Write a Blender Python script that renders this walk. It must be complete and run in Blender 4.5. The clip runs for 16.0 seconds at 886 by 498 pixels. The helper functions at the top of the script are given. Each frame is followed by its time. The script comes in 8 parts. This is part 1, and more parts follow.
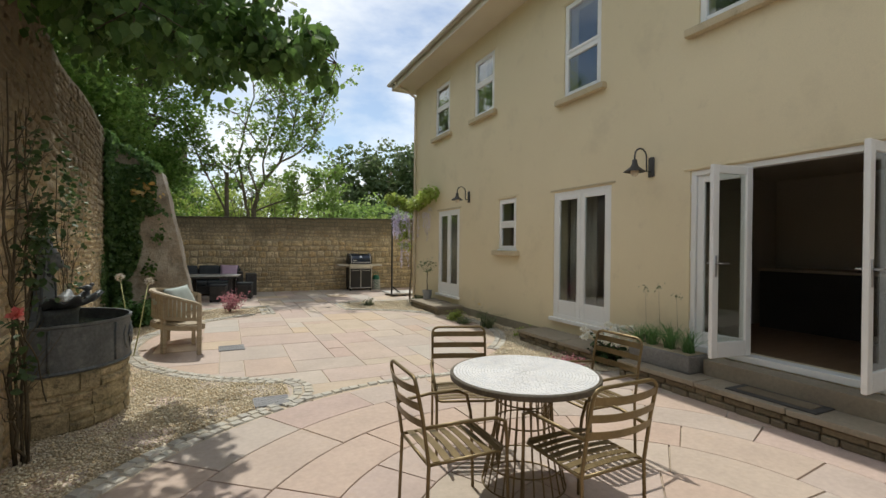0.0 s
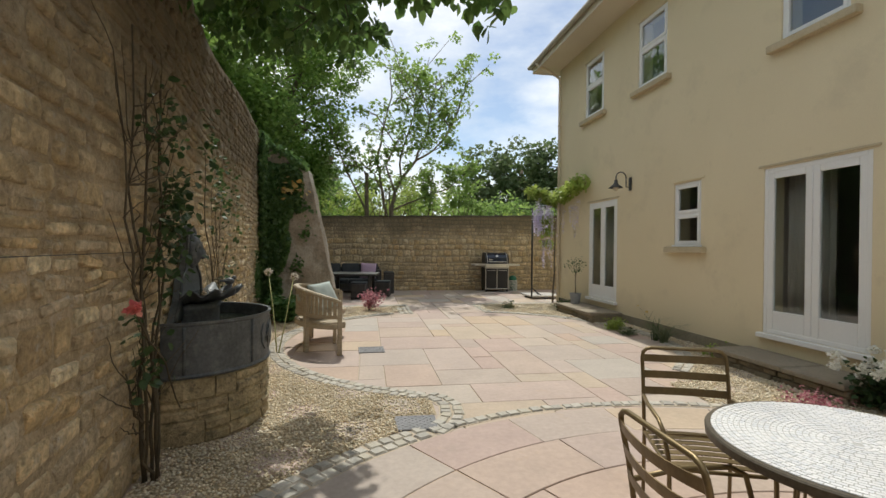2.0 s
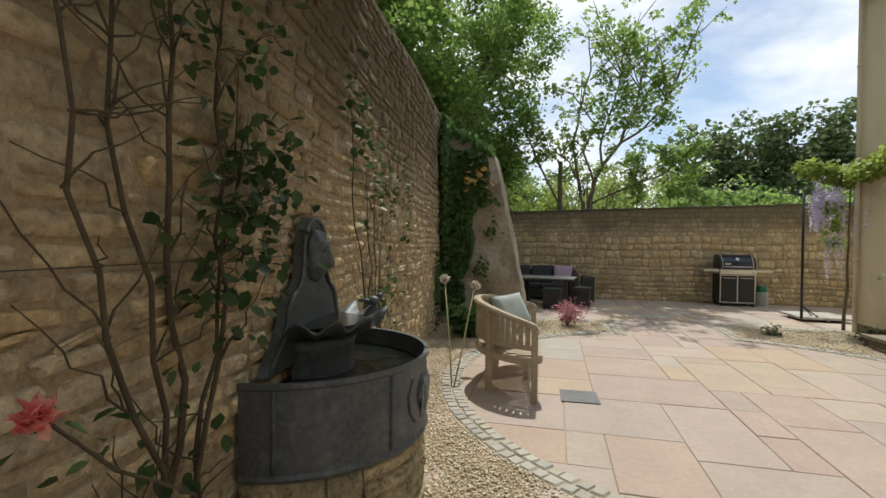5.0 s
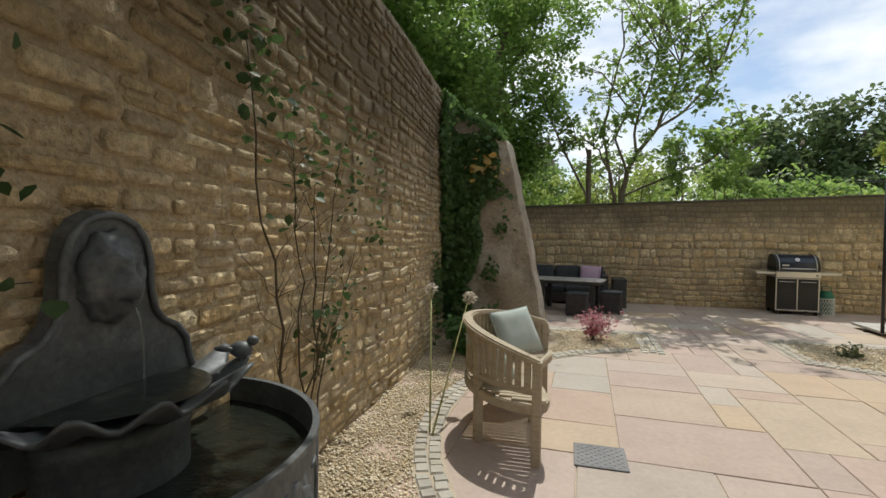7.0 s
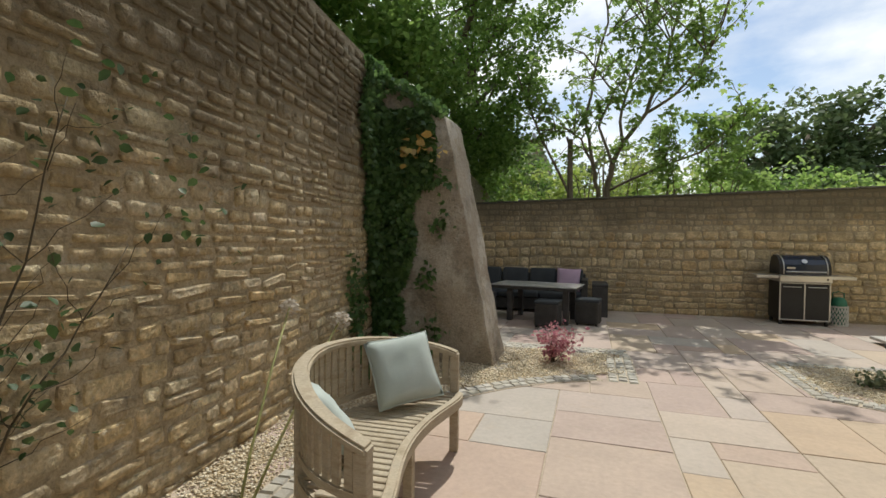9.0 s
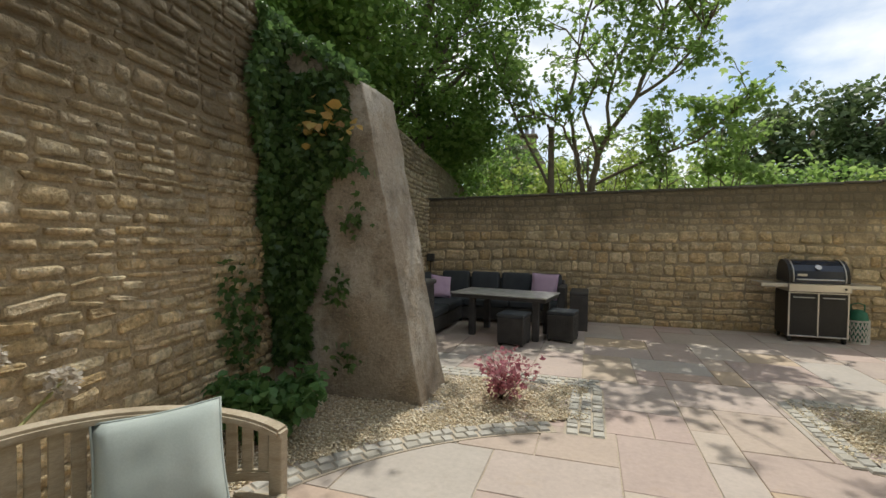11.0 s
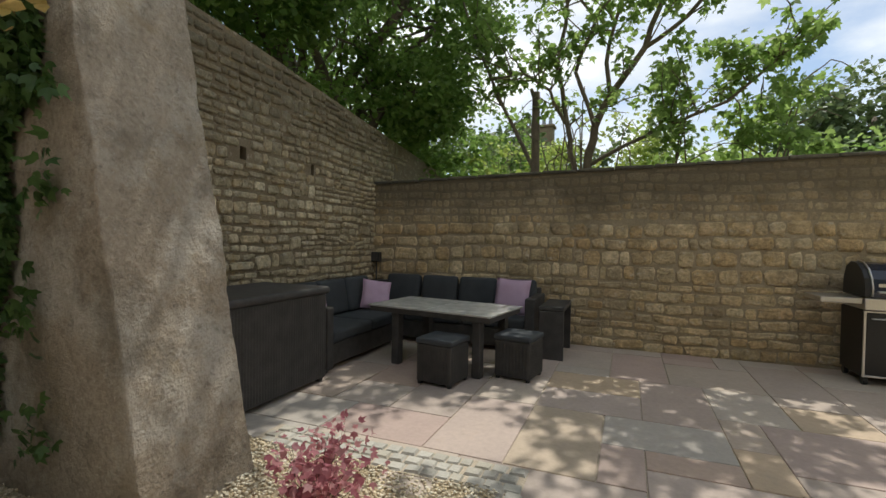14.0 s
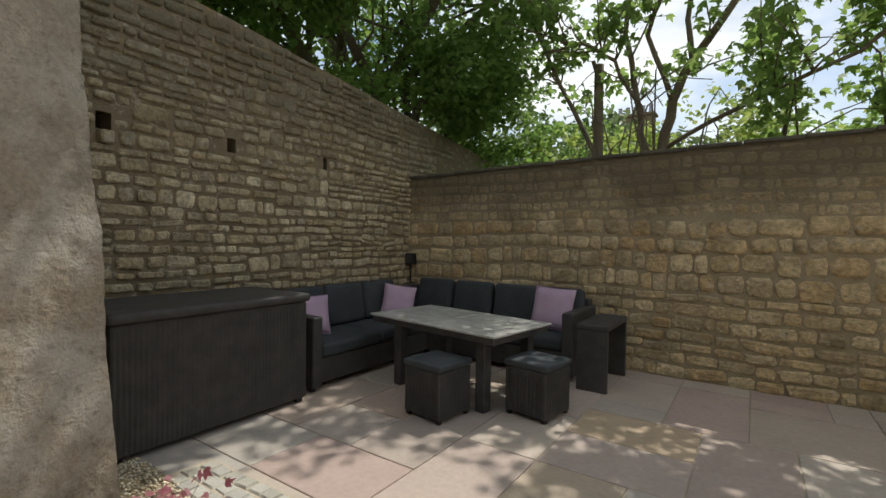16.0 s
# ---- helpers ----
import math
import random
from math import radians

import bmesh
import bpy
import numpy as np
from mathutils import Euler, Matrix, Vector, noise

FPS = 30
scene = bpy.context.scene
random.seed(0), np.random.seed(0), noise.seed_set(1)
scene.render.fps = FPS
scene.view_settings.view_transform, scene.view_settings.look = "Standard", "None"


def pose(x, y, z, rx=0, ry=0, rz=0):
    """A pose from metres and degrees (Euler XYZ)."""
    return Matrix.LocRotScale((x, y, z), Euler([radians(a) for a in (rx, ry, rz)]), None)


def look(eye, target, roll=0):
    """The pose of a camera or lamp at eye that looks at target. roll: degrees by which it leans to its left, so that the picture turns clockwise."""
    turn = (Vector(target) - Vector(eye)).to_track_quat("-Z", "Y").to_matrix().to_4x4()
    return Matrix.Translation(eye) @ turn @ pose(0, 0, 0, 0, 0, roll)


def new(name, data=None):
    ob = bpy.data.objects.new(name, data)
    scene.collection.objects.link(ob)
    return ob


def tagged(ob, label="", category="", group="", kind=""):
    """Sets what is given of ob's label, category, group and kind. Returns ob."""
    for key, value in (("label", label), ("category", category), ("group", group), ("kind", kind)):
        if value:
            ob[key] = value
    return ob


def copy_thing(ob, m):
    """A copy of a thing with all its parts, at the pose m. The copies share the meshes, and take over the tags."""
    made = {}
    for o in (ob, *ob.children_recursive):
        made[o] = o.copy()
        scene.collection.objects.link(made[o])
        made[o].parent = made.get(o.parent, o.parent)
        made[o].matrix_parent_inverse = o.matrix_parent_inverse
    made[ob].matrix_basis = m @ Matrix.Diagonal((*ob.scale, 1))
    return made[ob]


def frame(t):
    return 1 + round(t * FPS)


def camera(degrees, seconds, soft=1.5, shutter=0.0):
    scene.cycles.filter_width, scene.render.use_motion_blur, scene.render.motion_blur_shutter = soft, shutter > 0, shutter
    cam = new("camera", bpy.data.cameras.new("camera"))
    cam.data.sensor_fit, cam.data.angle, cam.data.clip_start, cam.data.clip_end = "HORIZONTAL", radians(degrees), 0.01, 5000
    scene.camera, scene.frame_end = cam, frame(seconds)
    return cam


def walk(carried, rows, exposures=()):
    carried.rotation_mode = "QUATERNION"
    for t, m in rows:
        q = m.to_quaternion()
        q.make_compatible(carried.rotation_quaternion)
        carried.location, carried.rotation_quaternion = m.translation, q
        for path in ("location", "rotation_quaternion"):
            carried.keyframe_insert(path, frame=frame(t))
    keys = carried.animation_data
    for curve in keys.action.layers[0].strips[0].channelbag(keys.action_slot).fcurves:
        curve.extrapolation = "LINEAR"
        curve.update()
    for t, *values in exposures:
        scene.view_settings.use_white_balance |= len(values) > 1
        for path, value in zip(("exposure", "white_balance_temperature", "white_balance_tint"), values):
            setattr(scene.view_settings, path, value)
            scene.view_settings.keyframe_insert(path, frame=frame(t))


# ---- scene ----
cam = camera(88.0, 16.0, 1.5)
PATH = [
    (0, (0.353, -0.101, 1.582), (1.202, 1.71, 1.572), 0.6),
    (0.5, (0.391, 0.152, 1.529), (1.184, 1.988, 1.52), 0.6),
    (1, (0.387, 0.422, 1.501), (1.079, 2.299, 1.492), 0.5),
    (1.5, (0.381, 0.712, 1.479), (0.923, 2.637, 1.471), 0.6),
    (2, (0.346, 1.019, 1.469), (0.671, 2.992, 1.461), 0.6),
    (2.5, (0.278, 1.335, 1.477), (0.406, 3.331, 1.464), 0.7),
    (3, (0.212, 1.675, 1.479), (0.16, 3.674, 1.462), 0.7),
    (3.5, (0.187, 1.993, 1.488), (-0.014, 3.983, 1.468), 0.6),
    (4, (0.174, 2.311, 1.483), (-0.16, 4.283, 1.466), 0.6),
    (4.5, (0.166, 2.608, 1.481), (-0.254, 4.564, 1.465), 0.5),
    (4.7, (0.161, 2.731, 1.484), (-0.282, 4.682, 1.465), 0.6),
    (6.8, (0.265, 4.011, 1.538), (-0.33, 5.92, 1.498), 0.6),
    (7, (0.302, 4.148, 1.552), (-0.298, 6.055, 1.507), 0.7),
    (7.5, (0.402, 4.495, 1.533), (-0.202, 6.401, 1.494), 0.5),
    (8, (0.528, 4.89, 1.513), (-0.079, 6.795, 1.478), 0.5),
    (8.5, (0.676, 5.282, 1.537), (0.067, 7.186, 1.495), 0.5),
    (9, (0.838, 5.699, 1.542), (0.225, 7.603, 1.5), 0.5),
    (9.2, (0.902, 5.869, 1.553), (0.28, 7.769, 1.505), 0.5),
    (11.3, (1.305, 7.428, 1.58), (0.689, 9.33, 1.533), 0.7),
    (11.5, (1.371, 7.607, 1.568), (0.751, 9.508, 1.521), 0.7),
    (12, (1.495, 8.068, 1.553), (0.874, 9.969, 1.502), 0.7),
    (12.5, (1.57, 8.498, 1.533), (0.953, 10.399, 1.48), 0.9),
    (13, (1.687, 8.928, 1.534), (1.058, 10.825, 1.475), 0.9),
    (13.5, (1.782, 9.297, 1.504), (1.113, 11.181, 1.451), 0.9),
    (14, (1.884, 9.665, 1.481), (1.139, 11.52, 1.438), 0.9),
    (14.5, (1.99, 9.992, 1.485), (1.158, 11.81, 1.441), 0.8),
    (15, (2.121, 10.313, 1.499), (1.19, 12.083, 1.45), 0.8),
    (15.5, (2.23, 10.6, 1.488), (1.203, 12.315, 1.441), 0.9),
    (16, (2.339, 10.894, 1.492), (1.211, 12.545, 1.444), 0.9),
]
walk(cam, [(t, look(eye, target, roll)) for t, eye, target, roll in PATH], [(0.0, 0.0, 6620, 6.5), (16.0, 0.0, 6620, 6.5)])

# ---- world, sun, exposure ----
SUN_EL, SUN_AZ = radians(61.0), radians(0.0)      # azimuth measured from +y towards +x
world = bpy.data.worlds.new("sky")
scene.world = world
world.use_nodes = True
wn, wl = world.node_tree.nodes, world.node_tree.links
wn.clear()
w_out = wn.new("ShaderNodeOutputWorld")
w_bg = wn.new("ShaderNodeBackground")
w_sky = wn.new("ShaderNodeTexSky")
w_sky.sky_type = "NISHITA"
w_sky.sun_disc = False
w_sky.sun_elevation, w_sky.sun_rotation = SUN_EL, SUN_AZ
w_bg.inputs["Strength"].default_value = 0.135
w_co = wn.new("ShaderNodeTexCoord")
w_map = wn.new("ShaderNodeMapping")
w_map.inputs["Scale"].default_value = (1.0, 1.0, 2.2)
w_map.inputs["Location"].default_value = (0.35, 0.1, 0.0)
w_noise = wn.new("ShaderNodeTexNoise")
w_noise.inputs["Scale"].default_value = 2.3
w_noise.inputs["Detail"].default_value = 9.0
w_noise.inputs["Roughness"].default_value = 0.55
w_ramp = wn.new("ShaderNodeValToRGB")
w_ramp.color_ramp.elements[0].position = 0.37
w_ramp.color_ramp.elements[1].position = 0.58
w_mix = wn.new("ShaderNodeMixRGB")
w_cloud = wn.new("ShaderNodeValToRGB")
w_cloud.color_ramp.elements[0].position, w_cloud.color_ramp.elements[0].color = 0.3, (6.2, 6.6, 7.2, 1)
w_cloud.color_ramp.elements[1].position, w_cloud.color_ramp.elements[1].color = 0.7, (9.0, 9.1, 9.3, 1)
w_noise2 = wn.new("ShaderNodeTexNoise")
w_noise2.inputs["Scale"].default_value = 5.0
w_noise2.inputs["Detail"].default_value = 6.0
wl.new(w_co.outputs["Generated"], w_map.inputs["Vector"])
wl.new(w_map.outputs["Vector"], w_noise.inputs["Vector"])
wl.new(w_map.outputs["Vector"], w_noise2.inputs["Vector"])
wl.new(w_noise.outputs["Fac"], w_ramp.inputs["Fac"])
wl.new(w_noise2.outputs["Fac"], w_cloud.inputs["Fac"])
wl.new(w_ramp.outputs["Color"], w_mix.inputs["Fac"])
wl.new(w_sky.outputs["Color"], w_mix.inputs["Color1"])
wl.new(w_cloud.outputs["Color"], w_mix.inputs["Color2"])
wl.new(w_mix.outputs["Color"], w_bg.inputs["Color"])
wl.new(w_bg.outputs["Background"], w_out.inputs["Surface"])

sun_data = bpy.data.lights.new("sun", "SUN")
sun_data.energy, sun_data.angle, sun_data.color = 3.3, radians(0.55), (1.0, 0.965, 0.91)
sun = new("sun", sun_data)
sun_dir = Vector((math.sin(SUN_AZ) * math.cos(SUN_EL), math.cos(SUN_AZ) * math.cos(SUN_EL), math.sin(SUN_EL)))
sun.matrix_world = look(sun_dir * 60, (0, 0, 0))
scene.view_settings.exposure = 0.0


# ---- materials ----
def material(name, colours, rough=0.8, grain=30.0, coarse=2.0, bump=0.3, dist=0.01, metal=0.0, pick=None, spread=0.25,
             stain=None, spec=0.4, translucent=0.0, stretch=(1, 1, 1)):
    """colours: two or more base colours. pick: 'object' or 'island' picks one per piece; None blends them by coarse noise.
    stain: (colour, coarse scale, low, high, strength) for patches of dirt or lichen."""
    m = bpy.data.materials.new(name)
    m.use_nodes = True
    n, l = m.node_tree.nodes, m.node_tree.links
    bsdf = n["Principled BSDF"]
    bsdf.inputs["Roughness"].default_value = rough
    bsdf.inputs["Metallic"].default_value = metal
    bsdf.inputs["Specular IOR Level"].default_value = spec
    geo = n.new("ShaderNodeNewGeometry")
    mp = n.new("ShaderNodeMapping")
    mp.inputs["Scale"].default_value = stretch
    l.new(geo.outputs["Position"], mp.inputs["Vector"])
    co = mp.outputs["Vector"]
    big, fine = n.new("ShaderNodeTexNoise"), n.new("ShaderNodeTexNoise")
    big.inputs["Scale"].default_value, big.inputs["Detail"].default_value = coarse, 4
    fine.inputs["Scale"].default_value, fine.inputs["Detail"].default_value = grain, 5
    fine.inputs["Roughness"].default_value = 0.65
    l.new(co, big.inputs["Vector"])
    l.new(co, fine.inputs["Vector"])
    ramp = n.new("ShaderNodeValToRGB")
    els = ramp.color_ramp.elements
    k = len(colours)
    lo, hi = (0.0, 1.0) if pick else (0.3, 0.7)
    for i, c in enumerate(colours):
        p = lo + (hi - lo) * i / max(k - 1, 1)
        e = els[i] if i < 2 else els.new(p)
        e.position, e.color = p, (*c, 1)
    if pick == "object":
        src = n.new("ShaderNodeObjectInfo").outputs["Random"]
    elif pick == "island":
        src = geo.outputs["Random Per Island"]
    else:
        src = big.outputs["Fac"]
    l.new(src, ramp.inputs["Fac"])
    colour = ramp.outputs["Color"]

    def vary(colour, fac, amount):
        mr = n.new("ShaderNodeMapRange")
        mr.inputs["From Min"].default_value, mr.inputs["From Max"].default_value = 0.25, 0.75
        mr.inputs["To Min"].default_value, mr.inputs["To Max"].default_value = 1 - amount, 1 + amount
        l.new(fac, mr.inputs["Value"])
        hsv = n.new("ShaderNodeHueSaturation")
        l.new(mr.outputs["Result"], hsv.inputs["Value"])
        l.new(colour, hsv.inputs["Color"])
        return hsv.outputs["Color"]
    colour = vary(colour, fine.outputs["Fac"], spread)
    if pick:
        colour = vary(colour, big.outputs["Fac"], spread * 0.8)
    for k, (sc, ssize, slo, shi, samt) in enumerate(stain if stain and isinstance(stain[0][0], tuple) else ([stain] if stain else [])):
        sn = n.new("ShaderNodeTexNoise")
        sn.inputs["Scale"].default_value, sn.inputs["Detail"].default_value = ssize, 8
        sn.inputs["Roughness"].default_value = 0.7
        off = n.new("ShaderNodeMapping")
        off.inputs["Location"].default_value = (7.3 * k, 3.1 * k, 5.7 * k)
        l.new(co, off.inputs["Vector"])
        l.new(off.outputs["Vector"], sn.inputs["Vector"])
        mr = n.new("ShaderNodeMapRange")
        mr.inputs["From Min"].default_value, mr.inputs["From Max"].default_value = slo, shi
        mr.inputs["To Max"].default_value = samt
        l.new(sn.outputs["Fac"], mr.inputs["Value"])
        mx = n.new("ShaderNodeMixRGB")
        mx.inputs["Color2"].default_value = (*sc, 1)
        l.new(mr.outputs["Result"], mx.inputs["Fac"])
        l.new(colour, mx.inputs["Color1"])
        colour = mx.outputs["Color"]
    l.new(colour, bsdf.inputs["Base Color"])
    if bump:
        bn = n.new("ShaderNodeBump")
        bn.inputs["Strength"].default_value, bn.inputs["Distance"].default_value = bump, dist
        l.new(fine.outputs["Fac"], bn.inputs["Height"])
        l.new(bn.outputs["Normal"], bsdf.inputs["Normal"])
    if translucent:
        tr = n.new("ShaderNodeBsdfTranslucent")
        ms = n.new("ShaderNodeMixShader")
        ms.inputs["Fac"].default_value = translucent
        hs = n.new("ShaderNodeHueSaturation")
        hs.inputs["Value"].default_value = 2.0
        hs.inputs["Hue"].default_value = 0.485
        l.new(colour, hs.inputs["Color"])
        l.new(hs.outputs["Color"], tr.inputs["Color"])
        l.new(bsdf.outputs["BSDF"], ms.inputs[1])
        l.new(tr.outputs["BSDF"], ms.inputs[2])
        l.new(ms.outputs["Shader"], n["Material Output"].inputs["Surface"])
    return m


def weather_shade_top(m, colour, low, high, amount=0.85):
    """Adds a ragged dark band of weathering, lichen or painted shade below a wall's top, between the heights low and
    high.
    """
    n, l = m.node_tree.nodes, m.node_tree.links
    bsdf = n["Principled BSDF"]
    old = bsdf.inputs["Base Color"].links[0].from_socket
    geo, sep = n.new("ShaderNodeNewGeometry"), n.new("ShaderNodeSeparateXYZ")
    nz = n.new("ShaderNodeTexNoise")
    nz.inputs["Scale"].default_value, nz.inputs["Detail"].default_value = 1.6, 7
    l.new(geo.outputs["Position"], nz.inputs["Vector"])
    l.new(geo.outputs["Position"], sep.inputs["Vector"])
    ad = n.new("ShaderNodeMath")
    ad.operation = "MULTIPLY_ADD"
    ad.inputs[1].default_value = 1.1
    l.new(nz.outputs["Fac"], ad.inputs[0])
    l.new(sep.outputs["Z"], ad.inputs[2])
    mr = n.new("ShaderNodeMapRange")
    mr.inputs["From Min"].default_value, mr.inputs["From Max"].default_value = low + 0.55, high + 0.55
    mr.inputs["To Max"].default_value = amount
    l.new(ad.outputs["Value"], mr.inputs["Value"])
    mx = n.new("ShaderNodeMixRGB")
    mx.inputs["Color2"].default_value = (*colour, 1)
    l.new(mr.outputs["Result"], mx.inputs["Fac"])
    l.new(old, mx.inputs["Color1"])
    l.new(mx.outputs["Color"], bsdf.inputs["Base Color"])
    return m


OCHRE = [(0.424, 0.31, 0.171), (0.63, 0.483, 0.273), (0.512, 0.396, 0.244), (0.748, 0.605, 0.377), (0.571, 0.418, 0.221), (0.674, 0.554, 0.377), (0.469, 0.374, 0.244), (0.8, 0.678, 0.444)]
PALE = [(0.426, 0.335, 0.2), (0.556, 0.438, 0.264), (0.473, 0.335, 0.174), (0.627, 0.507, 0.317), (0.378, 0.3, 0.191), (0.532, 0.403, 0.232)]
GREY = [(0.358, 0.299, 0.194), (0.551, 0.467, 0.314), (0.455, 0.357, 0.217), (0.647, 0.559, 0.386), (0.343, 0.285, 0.187), (0.509, 0.415, 0.268)]
SLAB = [(0.44, 0.363, 0.298), (0.46, 0.343, 0.277), (0.425, 0.363, 0.313), (0.43, 0.323, 0.282), (0.49, 0.373, 0.261), (0.42, 0.378, 0.334), (0.48, 0.398, 0.329), (0.4, 0.328, 0.282), (0.46, 0.348, 0.298), (0.45, 0.383, 0.334)]
LICHEN = [((0.22, 0.175, 0.105), 2.6, 0.54, 0.70, 0.5), ((0.17, 0.135, 0.085), 15.0, 0.55, 0.66, 0.5), ((0.60, 0.54, 0.44), 10.0, 0.56, 0.67, 0.65), ((0.42, 0.285, 0.10), 4.0, 0.58, 0.70, 0.6)]
M = {}
# ochre wall: the dark upper half is weathering plus tree shade put into the colour
M["stone_a"] = weather_shade_top(material("rubble_limestone", OCHRE, 0.92, 26, 7, 1.0, 0.03, pick="object", spread=0.42, stain=LICHEN), (0.125, 0.096, 0.056), 1.4, 2.9, 0.92)
M["stone_a_rest"] = weather_shade_top(material("rubble_limestone_rest", OCHRE, 0.92, 26, 7, 1.0, 0.03, pick="island", spread=0.42, stain=LICHEN), (0.125, 0.096, 0.056), 1.4, 2.9, 0.92)
# grey wall: stones simply get darker towards the top
M["stone_b"] = weather_shade_top(material("grey_rubble", GREY, 0.92, 26, 7, 1.0, 0.03, pick="object", spread=0.42, stain=LICHEN), (0.12, 0.104, 0.07), 2.1, 3.4, 0.75)
M["stone_b_rest"] = weather_shade_top(material("grey_rubble_rest", GREY, 0.92, 26, 7, 1.0, 0.03, pick="island", spread=0.42, stain=LICHEN), (0.12, 0.104, 0.07), 2.1, 3.4, 0.75)
M["stone_c"] = weather_shade_top(material("squared_limestone", PALE, 0.92, 26, 7, 1.0, 0.028, pick="object", spread=0.38, stain=LICHEN), (0.13, 0.107, 0.068), 1.6, 2.2, 0.82)
M["stone_c_rest"] = weather_shade_top(material("squared_limestone_rest", PALE, 0.92, 26, 7, 1.0, 0.028, pick="island", spread=0.38, stain=LICHEN), (0.13, 0.107, 0.068), 1.6, 2.2, 0.82)
M["mortar"] = material("lime_mortar", [(0.20, 0.155, 0.10), (0.27, 0.215, 0.14)], 0.95, 60, 2.5, 0.8, 0.012, stain=LICHEN)
# mortar takes the same weathering and painted tree shade as the ochre stones
M["mortar_a"] = weather_shade_top(material("flush_mortar", [(0.44, 0.345, 0.22), (0.56, 0.45, 0.30)], 0.95, 45, 2.5, 1.0, 0.02, spread=0.3, stain=LICHEN), (0.14, 0.11, 0.066), 1.6, 2.9, 0.85)
M["mortar_c"] = weather_shade_top(material("old_mortar", [(0.31, 0.25, 0.165), (0.40, 0.33, 0.225)], 0.95, 60, 2.5, 0.9, 0.012), (0.115, 0.095, 0.06), 1.6, 2.2)
M["render_wall"] = material("painted_render", [(0.71, 0.61, 0.41), (0.745, 0.645, 0.44)], 0.85, 90, 0.8, 0.25, 0.004, spread=0.05,
                            stain=[((0.54, 0.46, 0.31), 1.1, 0.54, 0.78, 0.55), ((0.50, 0.42, 0.29), 4.0, 0.6, 0.78, 0.35), ((0.40, 0.33, 0.22), 14.0, 0.68, 0.76, 0.35)])
M["sill"] = material("painted_sill", [(0.47, 0.39, 0.26), (0.57, 0.48, 0.32)], 0.85, 60, 4, 0.4, 0.004, spread=0.15, stain=((0.22, 0.18, 0.11), 7, 0.57, 0.72, 0.6))
M["butt"] = material("grey_render", [(0.33, 0.27, 0.20), (0.43, 0.365, 0.285)], 0.93, 34, 1.6, 1.0, 0.022, spread=0.26, stain=[((0.54, 0.50, 0.43), 1.5, 0.48, 0.60, 0.7), ((0.19, 0.16, 0.12), 2.1, 0.50, 0.62, 0.7), ((0.34, 0.26, 0.16), 2.8, 0.56, 0.70, 0.6), ((0.15, 0.125, 0.10), 20.0, 0.56, 0.66, 0.55), ((0.58, 0.55, 0.48), 42.0, 0.60, 0.68, 0.5)])
M["slab"] = material("sandstone_slab", SLAB, 0.75, 22, 2.2, 0.25, 0.005, pick="object", spread=0.10, stain=[((0.48, 0.33, 0.18), 2.6, 0.58, 0.8, 0.35), ((0.33, 0.28, 0.22), 6.0, 0.56, 0.72, 0.4), ((0.22, 0.19, 0.15), 30.0, 0.66, 0.74, 0.4)])
M["joint"] = material("sandy_joint", [(0.42, 0.35, 0.265), (0.50, 0.425, 0.33)], 0.95, 80, 3, 0.5, 0.006)
M["sett"] = material("granite_sett", [(0.42, 0.40, 0.35), (0.50, 0.47, 0.41), (0.36, 0.34, 0.30), (0.47, 0.43, 0.35)], 0.85, 60, 4, 0.5, 0.006, pick="object", spread=0.15)
M["sett_rest"] = material("granite_sett_rest", [(0.42, 0.40, 0.35), (0.50, 0.47, 0.41), (0.36, 0.34, 0.30), (0.47, 0.43, 0.35)], 0.85, 60, 4, 0.5, 0.006, pick="island", spread=0.15)
M["gravel"] = material("gravel", [(0.68, 0.57, 0.39), (0.80, 0.71, 0.54), (0.52, 0.43, 0.29), (0.84, 0.78, 0.64), (0.68, 0.54, 0.34), (0.56, 0.48, 0.36)], 0.85, 90, 2, 0.2, 0.004, pick="island", spread=0.15)
M["soil"] = material("gravel_bed", [(0.42, 0.34, 0.225), (0.50, 0.41, 0.28)], 0.95, 70, 3, 0.9, 0.015)
M["grass"] = material("far_ground", [(0.06, 0.085, 0.03), (0.09, 0.11, 0.04)], 0.95, 3, 0.1, 0.3, 0.05)
M["white"] = material("white_upvc", [(0.78, 0.78, 0.76), (0.80, 0.80, 0.78)], 0.4, 60, 2, 0.03, 0.001, spread=0.03)
M["roof"] = material("roof_tile", [(0.13, 0.11, 0.095), (0.19, 0.16, 0.135)], 0.85, 20, 2, 0.4, 0.01)
M["soffit"] = material("painted_soffit", [(0.62, 0.55, 0.43), (0.67, 0.60, 0.47)], 0.7, 40, 1, 0.1, 0.002, spread=0.05)
M["gutter"] = material("gutter_plastic", [(0.50, 0.45, 0.37), (0.56, 0.50, 0.42)], 0.5, 30, 2, 0.05, 0.001)
M["room"] = material("room_plaster", [(0.42, 0.38, 0.31), (0.46, 0.42, 0.35)], 0.85, 40, 1, 0.05, 0.002, spread=0.05)
M["room_floor"] = material("wood_floor", [(0.16, 0.10, 0.055), (0.22, 0.14, 0.08)], 0.5, 40, 3, 0.1, 0.002, stretch=(1, 6, 1))
M["dark"] = material("dark_unit", [(0.03, 0.028, 0.025), (0.045, 0.04, 0.036)], 0.4, 40, 2, 0.05, 0.001)


